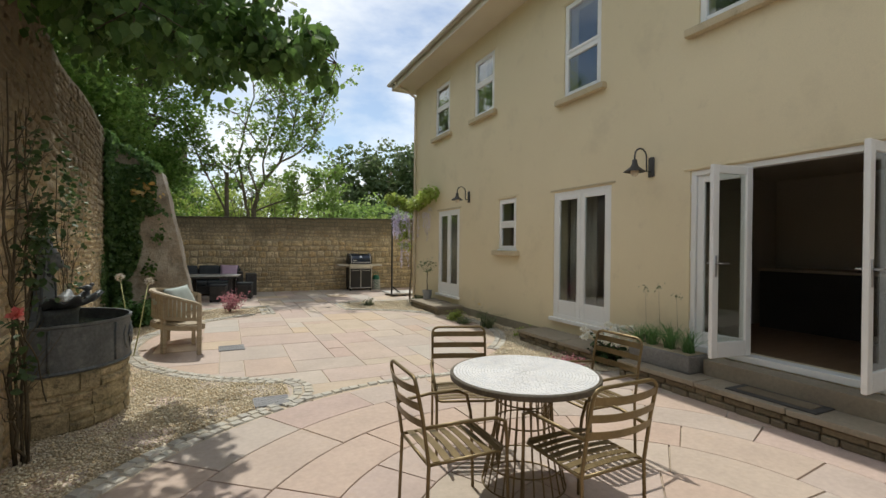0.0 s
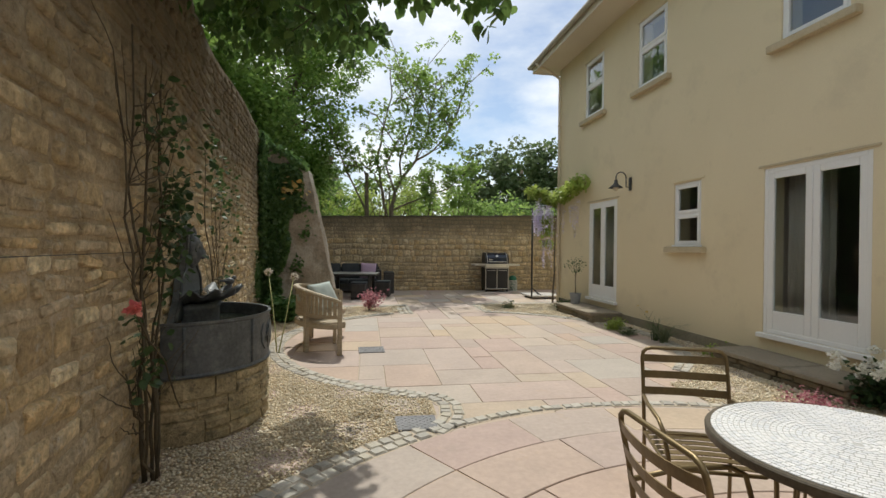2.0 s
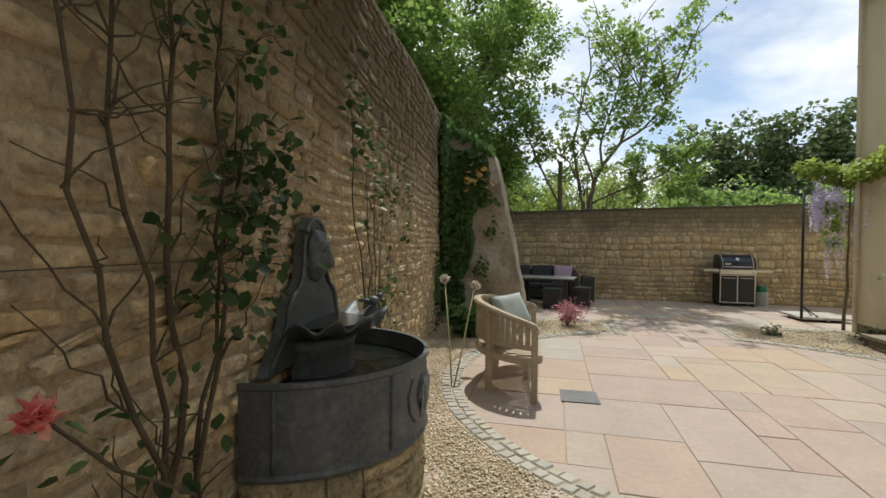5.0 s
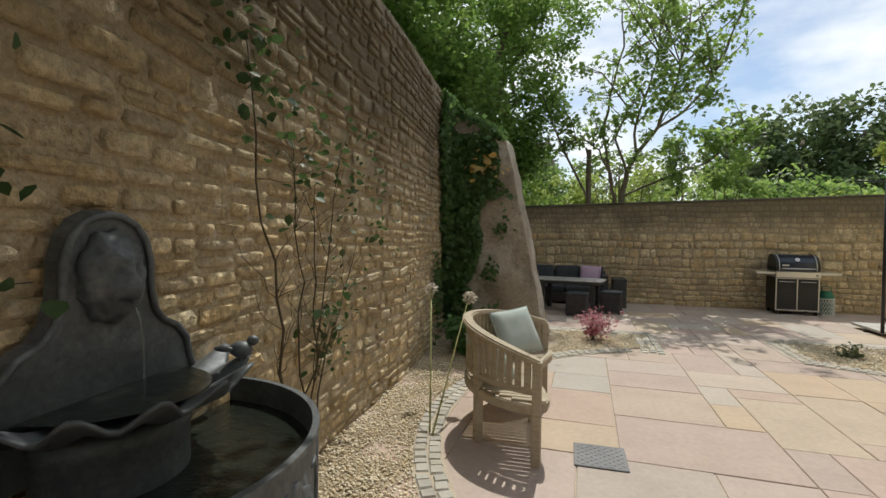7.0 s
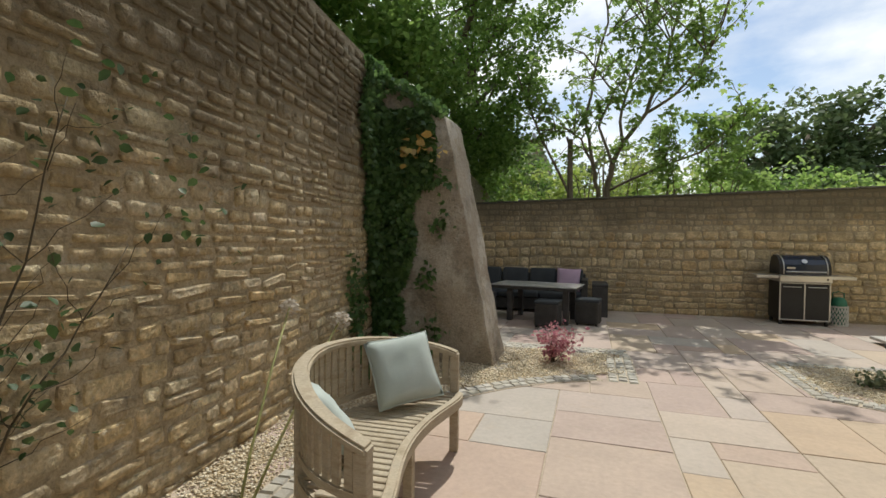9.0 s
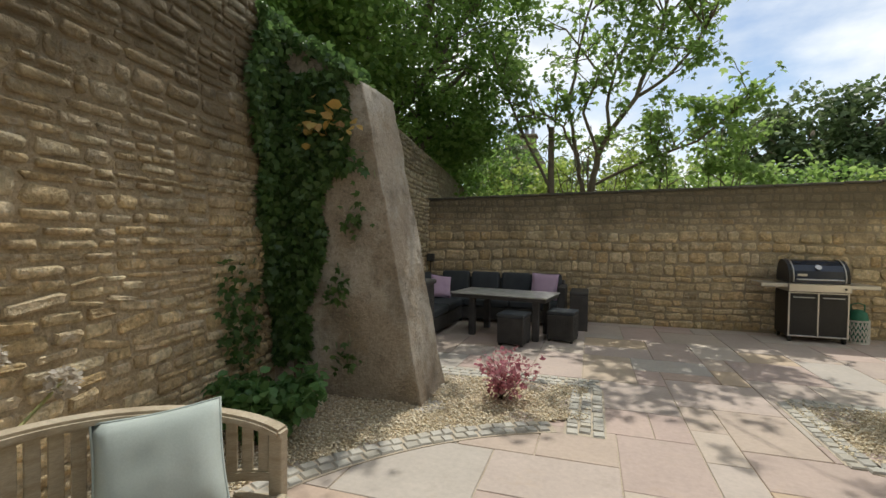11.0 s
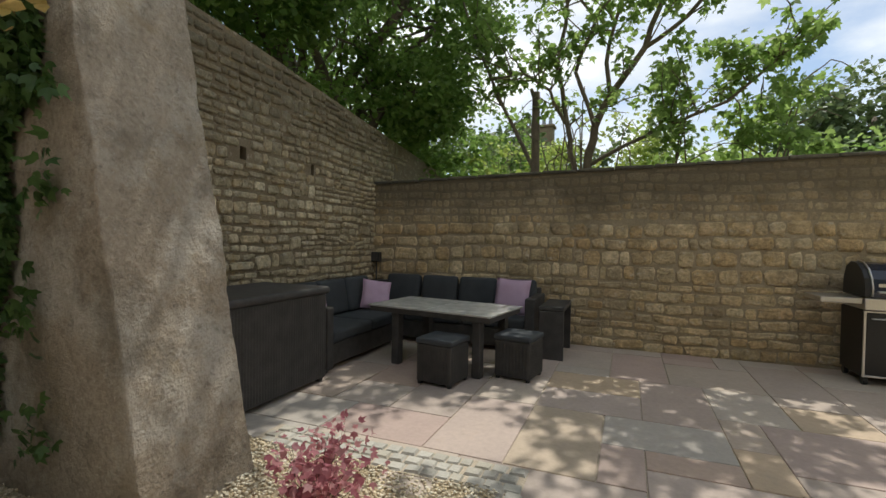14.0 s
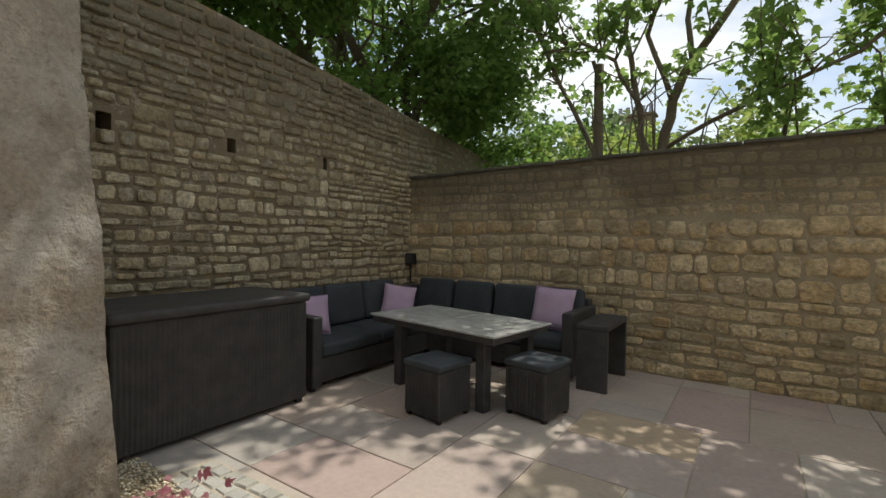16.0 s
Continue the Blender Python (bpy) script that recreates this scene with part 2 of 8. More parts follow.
def glass_material(name, tint, gloss):
    m = bpy.data.materials.new(name)
    m.use_nodes = True
    n, l = m.node_tree.nodes, m.node_tree.links
    n.remove(n["Principled BSDF"])
    gl, tr, mx = n.new("ShaderNodeBsdfGlossy"), n.new("ShaderNodeBsdfTransparent"), n.new("ShaderNodeMixShader")
    gl.inputs["Roughness"].default_value = 0.01
    gl.inputs["Color"].default_value = (0.95, 0.97, 1, 1)
    tr.inputs["Color"].default_value = (*tint, 1)
    lw, pw, ma = n.new("ShaderNodeLayerWeight"), n.new("ShaderNodeMath"), n.new("ShaderNodeMath")
    pw.operation, ma.operation = "POWER", "MULTIPLY_ADD"
    pw.inputs[1].default_value = 4.0
    ma.inputs[1].default_value, ma.inputs[2].default_value = 1.0 - gloss, gloss
    l.new(lw.outputs["Facing"], pw.inputs[0])
    l.new(pw.outputs["Value"], ma.inputs[0])
    l.new(ma.outputs["Value"], mx.inputs["Fac"])
    l.new(tr.outputs["BSDF"], mx.inputs[1])
    l.new(gl.outputs["BSDF"], mx.inputs[2])
    l.new(mx.outputs["Shader"], n["Material Output"].inputs["Surface"])
    return m


M["glass"] = glass_material("window_glass", (0.86, 0.89, 0.88), 0.07)


# ---- builders ----
def mesh_of(name, verts, faces, mat, smooth=False):
    me = bpy.data.meshes.new(name)
    me.from_pydata([tuple(v) for v in verts], [], faces)
    me.materials.append(mat)
    if smooth:
        me.polygons.foreach_set("use_smooth", [True] * len(me.polygons))
    me.update()
    return me


def fast_mesh(name, verts, loops, sizes, mat, smooth=False):
    """verts (n,3), loops (flat vertex numbers), sizes (corners of each face), as arrays."""
    me = bpy.data.meshes.new(name)
    verts = np.asarray(verts, dtype=np.float32)
    loops, sizes = np.asarray(loops, dtype=np.int32), np.asarray(sizes, dtype=np.int32)
    me.vertices.add(len(verts))
    me.vertices.foreach_set("co", verts.ravel())
    me.loops.add(len(loops))
    me.loops.foreach_set("vertex_index", loops)
    me.polygons.add(len(sizes))
    starts = np.concatenate(([0], np.cumsum(sizes)[:-1])).astype(np.int32)
    me.polygons.foreach_set("loop_start", starts)
    me.polygons.foreach_set("loop_total", sizes)
    if smooth:
        me.polygons.foreach_set("use_smooth", np.ones(len(sizes), dtype=bool))
    me.materials.append(mat)
    me.update(calc_edges=True)
    me.validate()
    return me


def part(name, bm, mat, parent=None, label="", smooth=False, loc=None):
    """One bmesh as one mesh object under a thing or a part."""
    if isinstance(bm, bmesh.types.BMesh):
        me = bpy.data.meshes.new(name)
        bm.normal_update()
        bm.to_mesh(me)
        bm.free()
        me.materials.append(mat)
        if smooth:
            me.polygons.foreach_set("use_smooth", [True] * len(me.polygons))
    else:
        me = bm
    ob = new(name, me)
    if parent is not None:
        ob.parent = parent
    if loc is not None:
        ob.matrix_basis = loc
    if label:
        ob["label"] = label
    return ob


def thing(name, at, label, category, group="", kind="", turn=0.0):
    """An empty at the base of a thing."""
    ob = new(name)
    ob.empty_display_size = 0.1
    ob.matrix_world = pose(*at, 0, 0, turn)
    return tagged(ob, label, category, group, kind)


def box(bm, lo, hi, bevel=0.0, seg=2, m=None):
    """A box between two corners, its edges rounded."""
    r = bmesh.ops.create_cube(bm, size=1.0)
    c = [(a + b) / 2 for a, b in zip(lo, hi)]
    s = [abs(b - a) for a, b in zip(lo, hi)]
    vs = r["verts"]
    bmesh.ops.transform(bm, matrix=Matrix.Translation(c) @ Matrix.Diagonal((*s, 1)), verts=vs)
    if bevel:
        es = list({e for v in vs for e in v.link_edges})
        rb = bmesh.ops.bevel(bm, geom=es, offset=bevel, segments=seg, affect="EDGES", profile=0.5)
        vs = list({v for f in rb["faces"] for v in f.verts} | {v for v in vs if v.is_valid})
    if m is not None:
        bmesh.ops.transform(bm, matrix=m, verts=vs)
    return vs


def boxed(lo, hi, bevel=0.0, seg=2, m=None):
    bm = bmesh.new()
    box(bm, lo, hi, bevel, seg, m)
    return bm


def tube(bm, pts, r, seg=8, r_end=None, closed=False):
    """A round bar along points; r may taper to r_end."""
    pts = [Vector(p) for p in pts]
    n = len(pts)
    rings = []
    side = None
    for i, p in enumerate(pts):
        a = pts[(i - 1) % n] if closed or i else pts[0]
        b = pts[(i + 1) % n] if closed or i < n - 1 else pts[-1]
        d = (b - a).normalized()
        if side is None:
            side = d.orthogonal().normalized()
        side = (side - d * side.dot(d)).normalized()
        up = d.cross(side)
        rad = r if r_end is None else r + (r_end - r) * i / (n - 1)
        rings.append([bm.verts.new(p + (side * math.cos(k * 2 * math.pi / seg) + up * math.sin(k * 2 * math.pi / seg)) * rad) for k in range(seg)])
    for i in range(n if closed else n - 1):
        a, b = rings[i], rings[(i + 1) % n]
        for k in range(seg):
            bm.faces.new((a[k], a[(k + 1) % seg], b[(k + 1) % seg], b[k]))
    if not closed:
        bm.faces.new(rings[0][::-1])
        bm.faces.new(rings[-1])
    return rings


def lathe(bm, profile, seg=32, a0=0.0, a1=2 * math.pi, at=(0, 0, 0)):
    """Turns a profile of (radius, height) about z."""
    full = abs(a1 - a0) > 6.28
    cols = []
    for k in range(seg if full else seg + 1):
        a = a0 + (a1 - a0) * k / seg
        cols.append([bm.verts.new((at[0] + r * math.cos(a), at[1] + r * math.sin(a), at[2] + z)) for r, z in profile])
    m = len(cols)
    for k in range(m if full else m - 1):
        a, b = cols[k], cols[(k + 1) % m]
        for i in range(len(profile) - 1):
            bm.faces.new((a[i], b[i], b[i + 1], a[i + 1]))


def prism(bm, outline, z0, z1):
    """An upright prism on a plan outline, anticlockwise."""
    a = [bm.verts.new((x, y, z0)) for x, y in outline]
    b = [bm.verts.new((x, y, z1)) for x, y in outline]
    n = len(a)
    for i in range(n):
        bm.faces.new((a[i], a[(i + 1) % n], b[(i + 1) % n], b[i]))
    bm.faces.new(b)
    bm.faces.new(a[::-1])


def bevel_all(bm, off, seg=2):
    bmesh.ops.bevel(bm, geom=list(bm.edges), offset=off, segments=seg, affect="EDGES", profile=0.5)


# ---- plan ----
HX = 5.38                      # the house's face
BY = 16.51                     # the back wall's face
BEND = 10.9                    # where the side wall turns a little


def wall_x(y):
    if y < BEND:
        return -0.56 - 0.122 * y - 0.10 * math.exp(-((y - 6.9) / 1.2) ** 2)     # the old wall bellies outward a little
    return -1.885 - 0.046 * (y - BEND)


C1, R1 = (2.08, 8.30), 2.98    # the large paved circle
C2, R2 = (2.485, 1.54), 3.44   # the circle round the table

# ---- structure: ground, walls ----
bm = bmesh.new()
bmesh.ops.create_grid(bm, x_segments=8, y_segments=8, size=600)
ground = part("ground", bm, M["grass"], loc=Matrix.Translation((0, 0, -0.14)))
tagged(ground, "rough green ground reaching to the horizon", "ground", kind="structure")


def wall_body(name, outline, mat, label, category="wall"):
    """A wall as a solid: outline gives (foot point, top height) pairs along the face; it is 0.5 m thick away from it."""
    bm = bmesh.new()
    cols = []
    for (x, y), (ox, oy), z in outline:
        cols.append([bm.verts.new(p) for p in ((x, y, -0.14), (x, y, z), (x + ox, y + oy, z + 0.02), (x + ox, y + oy, -0.14))])
    for a, b in zip(cols, cols[1:]):
        for i in range(4):
            bm.faces.new((a[i], b[i], b[(i + 1) % 4], a[(i + 1) % 4]))
    bm.faces.new(cols[0][::-1])
    bm.faces.new(cols[-1])
    bmesh.ops.recalc_face_normals(bm, faces=bm.faces)
    return tagged(part(name, bm, mat), label, category, kind="structure")


def top_a(y):
    return 3.62 + 0.02 * y + 0.03 * noise.noise((y * 0.9, 0, 0))


def top_b(y):
    return 3.84 - 0.088 * (y - BEND) + 0.03 * noise.noise((y * 0.9, 3, 0))


def top_c(x):
    return 2.40 + 0.022 * (x + 2.1) + 0.02 * noise.noise((x * 0.8, 7, 0))


ys = [-4 + 0.5 * i for i in range(30)] + [BEND]
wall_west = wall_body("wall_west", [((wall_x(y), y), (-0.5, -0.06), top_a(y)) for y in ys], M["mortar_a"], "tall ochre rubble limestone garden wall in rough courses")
HOLES = [(12.33, 12.44), (13.44, 13.535), (14.71, 14.775)]        # square holes left in the far part of the side wall, at z 2.31 to 2.45


def far_wall():
    """The far part of the side wall, with three small square holes going 0.25 m deep."""
    ys = sorted([BEND + 0.01 + 0.5 * i for i in range(20)] + [y for h in HOLES for y in h])
    bm = bmesh.new()
    quad = lambda *p: bm.faces.new([bm.verts.new(q) for q in p])
    f = lambda y, z, d=0.0: (wall_x(y) - d, y, z)
    for a, b in zip(ys, ys[1:]):
        hole = any(h[0] - 0.001 < a and b < h[1] + 0.001 for h in HOLES)
        zs = [[-0.14, 2.31, 2.45, top_b(y)] for y in (a, b)]
        for k in range(3):
            if hole and k == 1:
                quad(f(a, 2.31), f(a, 2.31, 0.25), f(b, 2.31, 0.25), f(b, 2.31))
                quad(f(a, 2.45), f(b, 2.45), f(b, 2.45, 0.25), f(a, 2.45, 0.25))
                quad(f(a, 2.31), f(a, 2.45), f(a, 2.45, 0.25), f(a, 2.31, 0.25))
                quad(f(b, 2.31), f(b, 2.31, 0.25), f(b, 2.45, 0.25), f(b, 2.45))
                quad(f(a, 2.31, 0.25), f(a, 2.45, 0.25), f(b, 2.45, 0.25), f(b, 2.31, 0.25))
            else:
                quad(f(a, zs[0][k]), f(a, zs[0][k + 1]), f(b, zs[1][k + 1]), f(b, zs[1][k]))
        quad(f(a, zs[0][3]), f(a, zs[0][3], 0.5), f(b, zs[1][3], 0.5), f(b, zs[1][3]))
        quad(f(a, -0.14, 0.5), f(b, -0.14, 0.5), f(b, zs[1][3], 0.5), f(a, zs[0][3], 0.5))
    for y in (ys[0], ys[-1]):
        quad(f(y, -0.14), f(y, top_b(y)), f(y, top_b(y), 0.5), f(y, -0.14, 0.5))
    bmesh.ops.remove_doubles(bm, verts=bm.verts, dist=1e-4)
    return tagged(part("wall_west_far", bm, M["mortar"]), "greyish rubble stone garden wall behind the seating", "wall", kind="structure")


wall_west_far = far_wall()
xs = [-2.35 + 0.5 * i for i in range(29)]
wall_north = wall_body("wall_north", [((x, BY), (0, 0.45), top_c(x)) for x in xs], M["mortar_c"], "lower wall of squared limestone with dark weathered top")
# plain walls that close the court behind the camera and beyond the house
wall_south = wall_body("wall_south", [((x, -4.0), (0, -0.4), 3.2) for x in (-0.3, 6.0)], M["mortar"], "plain stone wall closing the court")
coping = bmesh.new()
for i in range(27):
    x = -2.3 + 0.5 * i
    box(coping, (x, BY - 0.03, top_c(x) - 0.002), (x + 0.494, BY + 0.48, top_c(x) + 0.045 + 0.01 * noise.noise((x, 1, 1))), 0.012, 1)
part("coping", coping, material("dark_coping", [(0.075, 0.07, 0.055), (0.13, 0.115, 0.085)], 0.95, 40, 3, 0.8, 0.012), wall_north, "dark weathered stone coping")


# stones: shapes of unit size, placed with a scale
def stone_shape(rng, aspect):
    """A rough stone 1 wide, 1 high: an outer ring in the mortar, a worn arris and a nearly flat, uneven face."""
    ring = []
    cx = rng.uniform(0.08, 0.2) / aspect
    for x, z in ((-0.5 + cx, -0.5), (0.5 - cx, -0.5), (0.5, -0.5 + 0.2), (0.5, 0.5 - 0.2), (0.5 - cx, 0.5), (-0.5 + cx, 0.5), (-0.5, 0.3), (-0.5, -0.3)):
        ring.append((x + rng.uniform(-0.06, 0.03) * math.copysign(1, x), z + rng.uniform(-0.11, 0.03) * math.copysign(1, z)))
    v = [(x, -0.3, z) for x, z in ring]
    tilt, lean = rng.uniform(-0.25, 0.25), rng.uniform(-0.3, 0.3)
    for inx, inz, y in ((0.035 / aspect, 0.05, 0.62), (0.16 / aspect, 0.17, 0.96)):
        for x, z in ring:
            k = rng.uniform(0.7, 1.4)
            xx, zz = x - math.copysign(inx, x) * k, z - math.copysign(inz, z) * k
            v.append((xx, y + rng.uniform(-0.13, 0.10) + tilt * xx + lean * zz, zz))
    v.append((rng.uniform(-0.1, 0.1), 1.0 + rng.uniform(-0.14, 0.08), rng.uniform(-0.1, 0.1)))
    f = [(8 * r + i, 8 * r + (i + 1) % 8, 8 * r + 8 + (i + 1) % 8, 8 * r + 8 + i) for r in (0, 1) for i in range(8)]
    f += [(16 + i, 16 + (i + 1) % 8, 24) for i in range(8)]
    return v, [tuple(reversed(q)) for q in f]


def courses(rng, length, top, bmin, bmax, wmin, wmax, thin=0.055):
    """Stones of a rubble wall brought to rough courses: (along, up, width, height).
    Each lift is built in stretches of one, two or three beds, each bed with its own joints."""
    out, z = [], 0.0
    while z < top:
        h = rng.uniform(bmin, bmax)
        s = -rng.uniform(0.1, 0.8)
        while s < length:
            k = max(1 if h < 0.23 else 2, min(rng.choice([1, 2, 2, 2, 3, 3]), max(1, int(h / thin))))
            run = rng.uniform(0.22, 0.42) if k == 1 else rng.uniform(0.5, 1.7)
            cuts = [0.0] + [(i + rng.uniform(-0.26, 0.26)) / k for i in range(1, k)] + [1.0]
            for a, b in zip(cuts, cuts[1:]):
                hh, zz = h * (b - a), z + h * (a + b) / 2
                x = s
                while x < s + run - 0.01:
                    w = min(rng.uniform(wmin, wmax) * rng.choice([0.55, 0.8, 1.0, 1.0, 1.25]), s + run - x)
                    if s + run - x - w < 0.09:
                        w = s + run - x
                    out.append((x + w / 2, zz + rng.uniform(-0.005, 0.005), w, hh * rng.uniform(0.9, 1.02)))
                    x += w
            s += run
        z += h
    return [(s, z + 0.06 * noise.noise((s * 0.5, z * 0.6, top)) + 0.025 * noise.noise((s * 2.1, z * 1.5, top)), w, h) for s, z, w, h in out]


def lay_stones(parent, name, key, stones, place, near, seed, proud=0.03, gap=0.014):
    """place(s) gives the face point, the along direction, the outward direction and the wall's top there."""
    rng = random.Random(seed)
    kinds = {}
    for asp in (1, 2, 3):
        for j in range(6):
            v, f = stone_shape(rng, asp)
            kinds[asp, j] = (np.array(v), f, mesh_of(name, v, f, M[key]))
    vs, loops, sizes, base, count = [], [], [], 0, 0
    for s, z, w, h in stones:
        p, along, out, top = place(s)
        if key == "stone_b" and any(p[1] + w / 2 > a + 0.01 and p[1] - w / 2 < b - 0.01 for a, b in HOLES) and z + h / 2 > 2.325 and z - h / 2 < 2.435:
            continue
        if z + h / 2 > top:
            h = top - (z - h / 2)
            z = top - h / 2
            if h < 0.04:
                continue
        asp = min(3, max(1, round(w / h)))
        v, f, me = kinds[asp, rng.randrange(6)]
        d = proud * rng.uniform(0.45, 1.35)
        flip = rng.choice((-1, 1))
        m = Matrix(((along[0] * (w - gap), out[0] * d, 0, p[0]), (along[1] * (w - gap), out[1] * d, 0, p[1]), (0, 0, (h - gap), z), (0, 0, 0, 1)))
        m = m @ Matrix.Rotation(rng.gauss(0, 0.035), 4, "Y")
        if near(s, z) and count < 300:
            ob = new(name, me)
            ob.parent = parent
            ob.matrix_basis = m
            count += 1
        else:
            a = np.array(m)
            vs.append(v @ a[:3, :3].T + a[:3, 3])
            for q in f:
                loops.extend(i + base for i in q)
                sizes.append(len(q))
            base += len(v)
    if vs:
        tagged(part("stonework", fast_mesh("stonework", np.concatenate(vs), loops, sizes, M[key + "_rest"]), None, parent), kind="stuff")


def place_a(s):
    y = s - 2.0
    d = Vector((-0.122, 1, 0)).normalized()
    return (wall_x(y), y, 0), d, Vector((d.y, -d.x, 0)), top_a(y) - 0.03


def place_b(s):
    y = BEND + 0.05 + s
    d = Vector((-0.046, 1, 0)).normalized()
    return (wall_x(y), y, 0), d, Vector((d.y, -d.x, 0)), top_b(y) - 0.03


def place_c(s):
    x = -2.2 + s
    return (x, BY, 0), Vector((1, 0, 0)), Vector((0, -1, 0)), top_c(x) - 0.02


def lay_walls():
    rng = random.Random(11)
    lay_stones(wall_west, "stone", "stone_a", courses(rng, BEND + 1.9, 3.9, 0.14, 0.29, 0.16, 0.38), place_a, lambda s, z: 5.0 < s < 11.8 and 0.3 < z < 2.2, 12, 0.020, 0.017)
    lay_stones(wall_west_far, "stone", "stone_b", courses(rng, 6.2, 3.7, 0.12, 0.27, 0.13, 0.31, 0.07), place_b, lambda s, z: 0.8 < s < 5.6 and 0.8 < z < 2.9, 13, 0.026, 0.015)
    low = [q for q in courses(rng, 11.2, 1.72, 0.15, 0.31, 0.19, 0.36, 0.14)]
    edge = max(z + h / 2 for s, z, w, h in low)
    lay_stones(wall_north, "stone", "stone_c", low, place_c, lambda s, z: 0.0 < s < 8.4, 14, 0.028, 0.009)
    high = [(s, z + edge - 0.04, w, h) for s, z, w, h in courses(rng, 11.2, 0.72, 0.09, 0.16, 0.10, 0.24, 0.09)]
    lay_stones(wall_north, "cap_stone", "stone_c", high, place_c, lambda s, z: False, 15, 0.005, 0.02)
    # a projecting stone spout under the largest hole
    y = 12.385
    part("spout_stone", boxed((wall_x(y) - 0.05, y - 0.045, 2.20), (wall_x(y) + 0.09, y + 0.05, 2.30), 0.018, 2), M["stone_b"], wall_west_far)


# ---- structure: paving ----
def in_gravel(x, y):
    """The gravel beds of the plan."""
    d1, d2 = math.hypot(x - C1[0], y - C1[1]), math.hypot(x - C2[0], y - C2[1])
    if x < wall_x(y) + 0.02 or y > 13.2 or y < -3:
        return False
    if d1 < R1 + 0.165 or d2 < R2 + (0.165 if x < 0.9 else 0.11):
        return False
    if x < 1.3 and (x > 0.93 or (abs(x - 0.76) < 0.17 and abs(y - 4.80) < 0.16)) and 4.4 < y < 5.7:
        return False
    if x < 1.22 and y < 12.24:
        return True
    if 3.05 < x < 5.3 and 10.4 < y < 12.5 and x > 3.05:
        return True
    if x > 3.6 and 4.3 < y < 10.4 and x < HX:
        return True
    return False


floor = tagged(part("floor", boxed((-2.2, -4, -0.13), (7.5, 16.6, -0.010)), M["joint"]), "sandy bed under the sandstone paving", "floor", kind="structure")


def lay_slabs():
    """Random rectangles on a 0.29 m module, each slab an object."""
    rng = random.Random(5)
    u, x0, y0 = 0.295, -2.1, -3.9
    nx, ny = 32, 69
    used = np.zeros((nx, ny), bool)
    sizes = [(3, 2), (2, 3), (2, 2), (3, 3), (2, 1), (3, 2), (2, 3), (4, 3), (3, 2), (3, 3), (2, 4), (4, 2)]
    shapes = {}
    for j in range(ny):
        for i in range(nx):
            if used[i, j]:
                continue
            for a, b in rng.sample(sizes, len(sizes)) + [(1, 2), (2, 1), (1, 1)]:
                if i + a <= nx and j + b <= ny and not used[i:i + a, j:j + b].any():
                    break
            used[i:i + a, j:j + b] = True
            lo, hi = (x0 + i * u, y0 + j * u), (x0 + (i + a) * u, y0 + (j + b) * u)
            c = ((lo[0] + hi[0]) / 2, (lo[1] + hi[1]) / 2)
            if c[0] < wall_x(c[1]) - 0.3 or c[0] > 7.3 or (c[0] > HX + 0.3 and c[1] < 12.6):
                continue
            if all(in_gravel(x, y) for x in (lo[0], c[0], hi[0]) for y in (lo[1], c[1], hi[1])):
                continue
            if max(math.hypot(x - C2[0], y - C2[1]) for x in (lo[0], hi[0]) for y in (lo[1], hi[1])) < R2 - 0.06:
                continue
            key = (a, b, rng.randrange(2))
            if key not in shapes:
                bm = bmesh.new()
                w, h = a * u / 2 - 0.0035, b * u / 2 - 0.0035
                low = [bm.verts.new((x, y, -0.035)) for x, y in ((-w, -h), (w, -h), (w, h), (-w, h))]
                mid = [bm.verts.new((x * rng.uniform(0.992, 1), y * rng.uniform(0.992, 1), -0.004)) for x, y in ((-w, -h), (w, -h), (w, h), (-w, h))]
                e = 0.004
                up = [bm.verts.new((v.co.x - math.copysign(e, v.co.x), v.co.y - math.copysign(e, v.co.y), 0.0)) for v in mid]
                for p, q in ((low, mid), (mid, up)):
                    for k in range(4):
                        bm.faces.new((p[k], p[(k + 1) % 4], q[(k + 1) % 4], q[k]))
                bm.faces.new(up)
                me = bpy.data.meshes.new("paving_slab")
                bm.to_mesh(me)
                bm.free()
                me.materials.append(M["slab"])
                shapes[key] = me
            ob = new("paving_slab", shapes[key])
            ob.parent = floor
            ob.matrix_basis = pose(c[0], c[1], rng.uniform(-0.002, 0.002), rng.uniform(-0.12, 0.12), rng.uniform(-0.12, 0.12), 0)


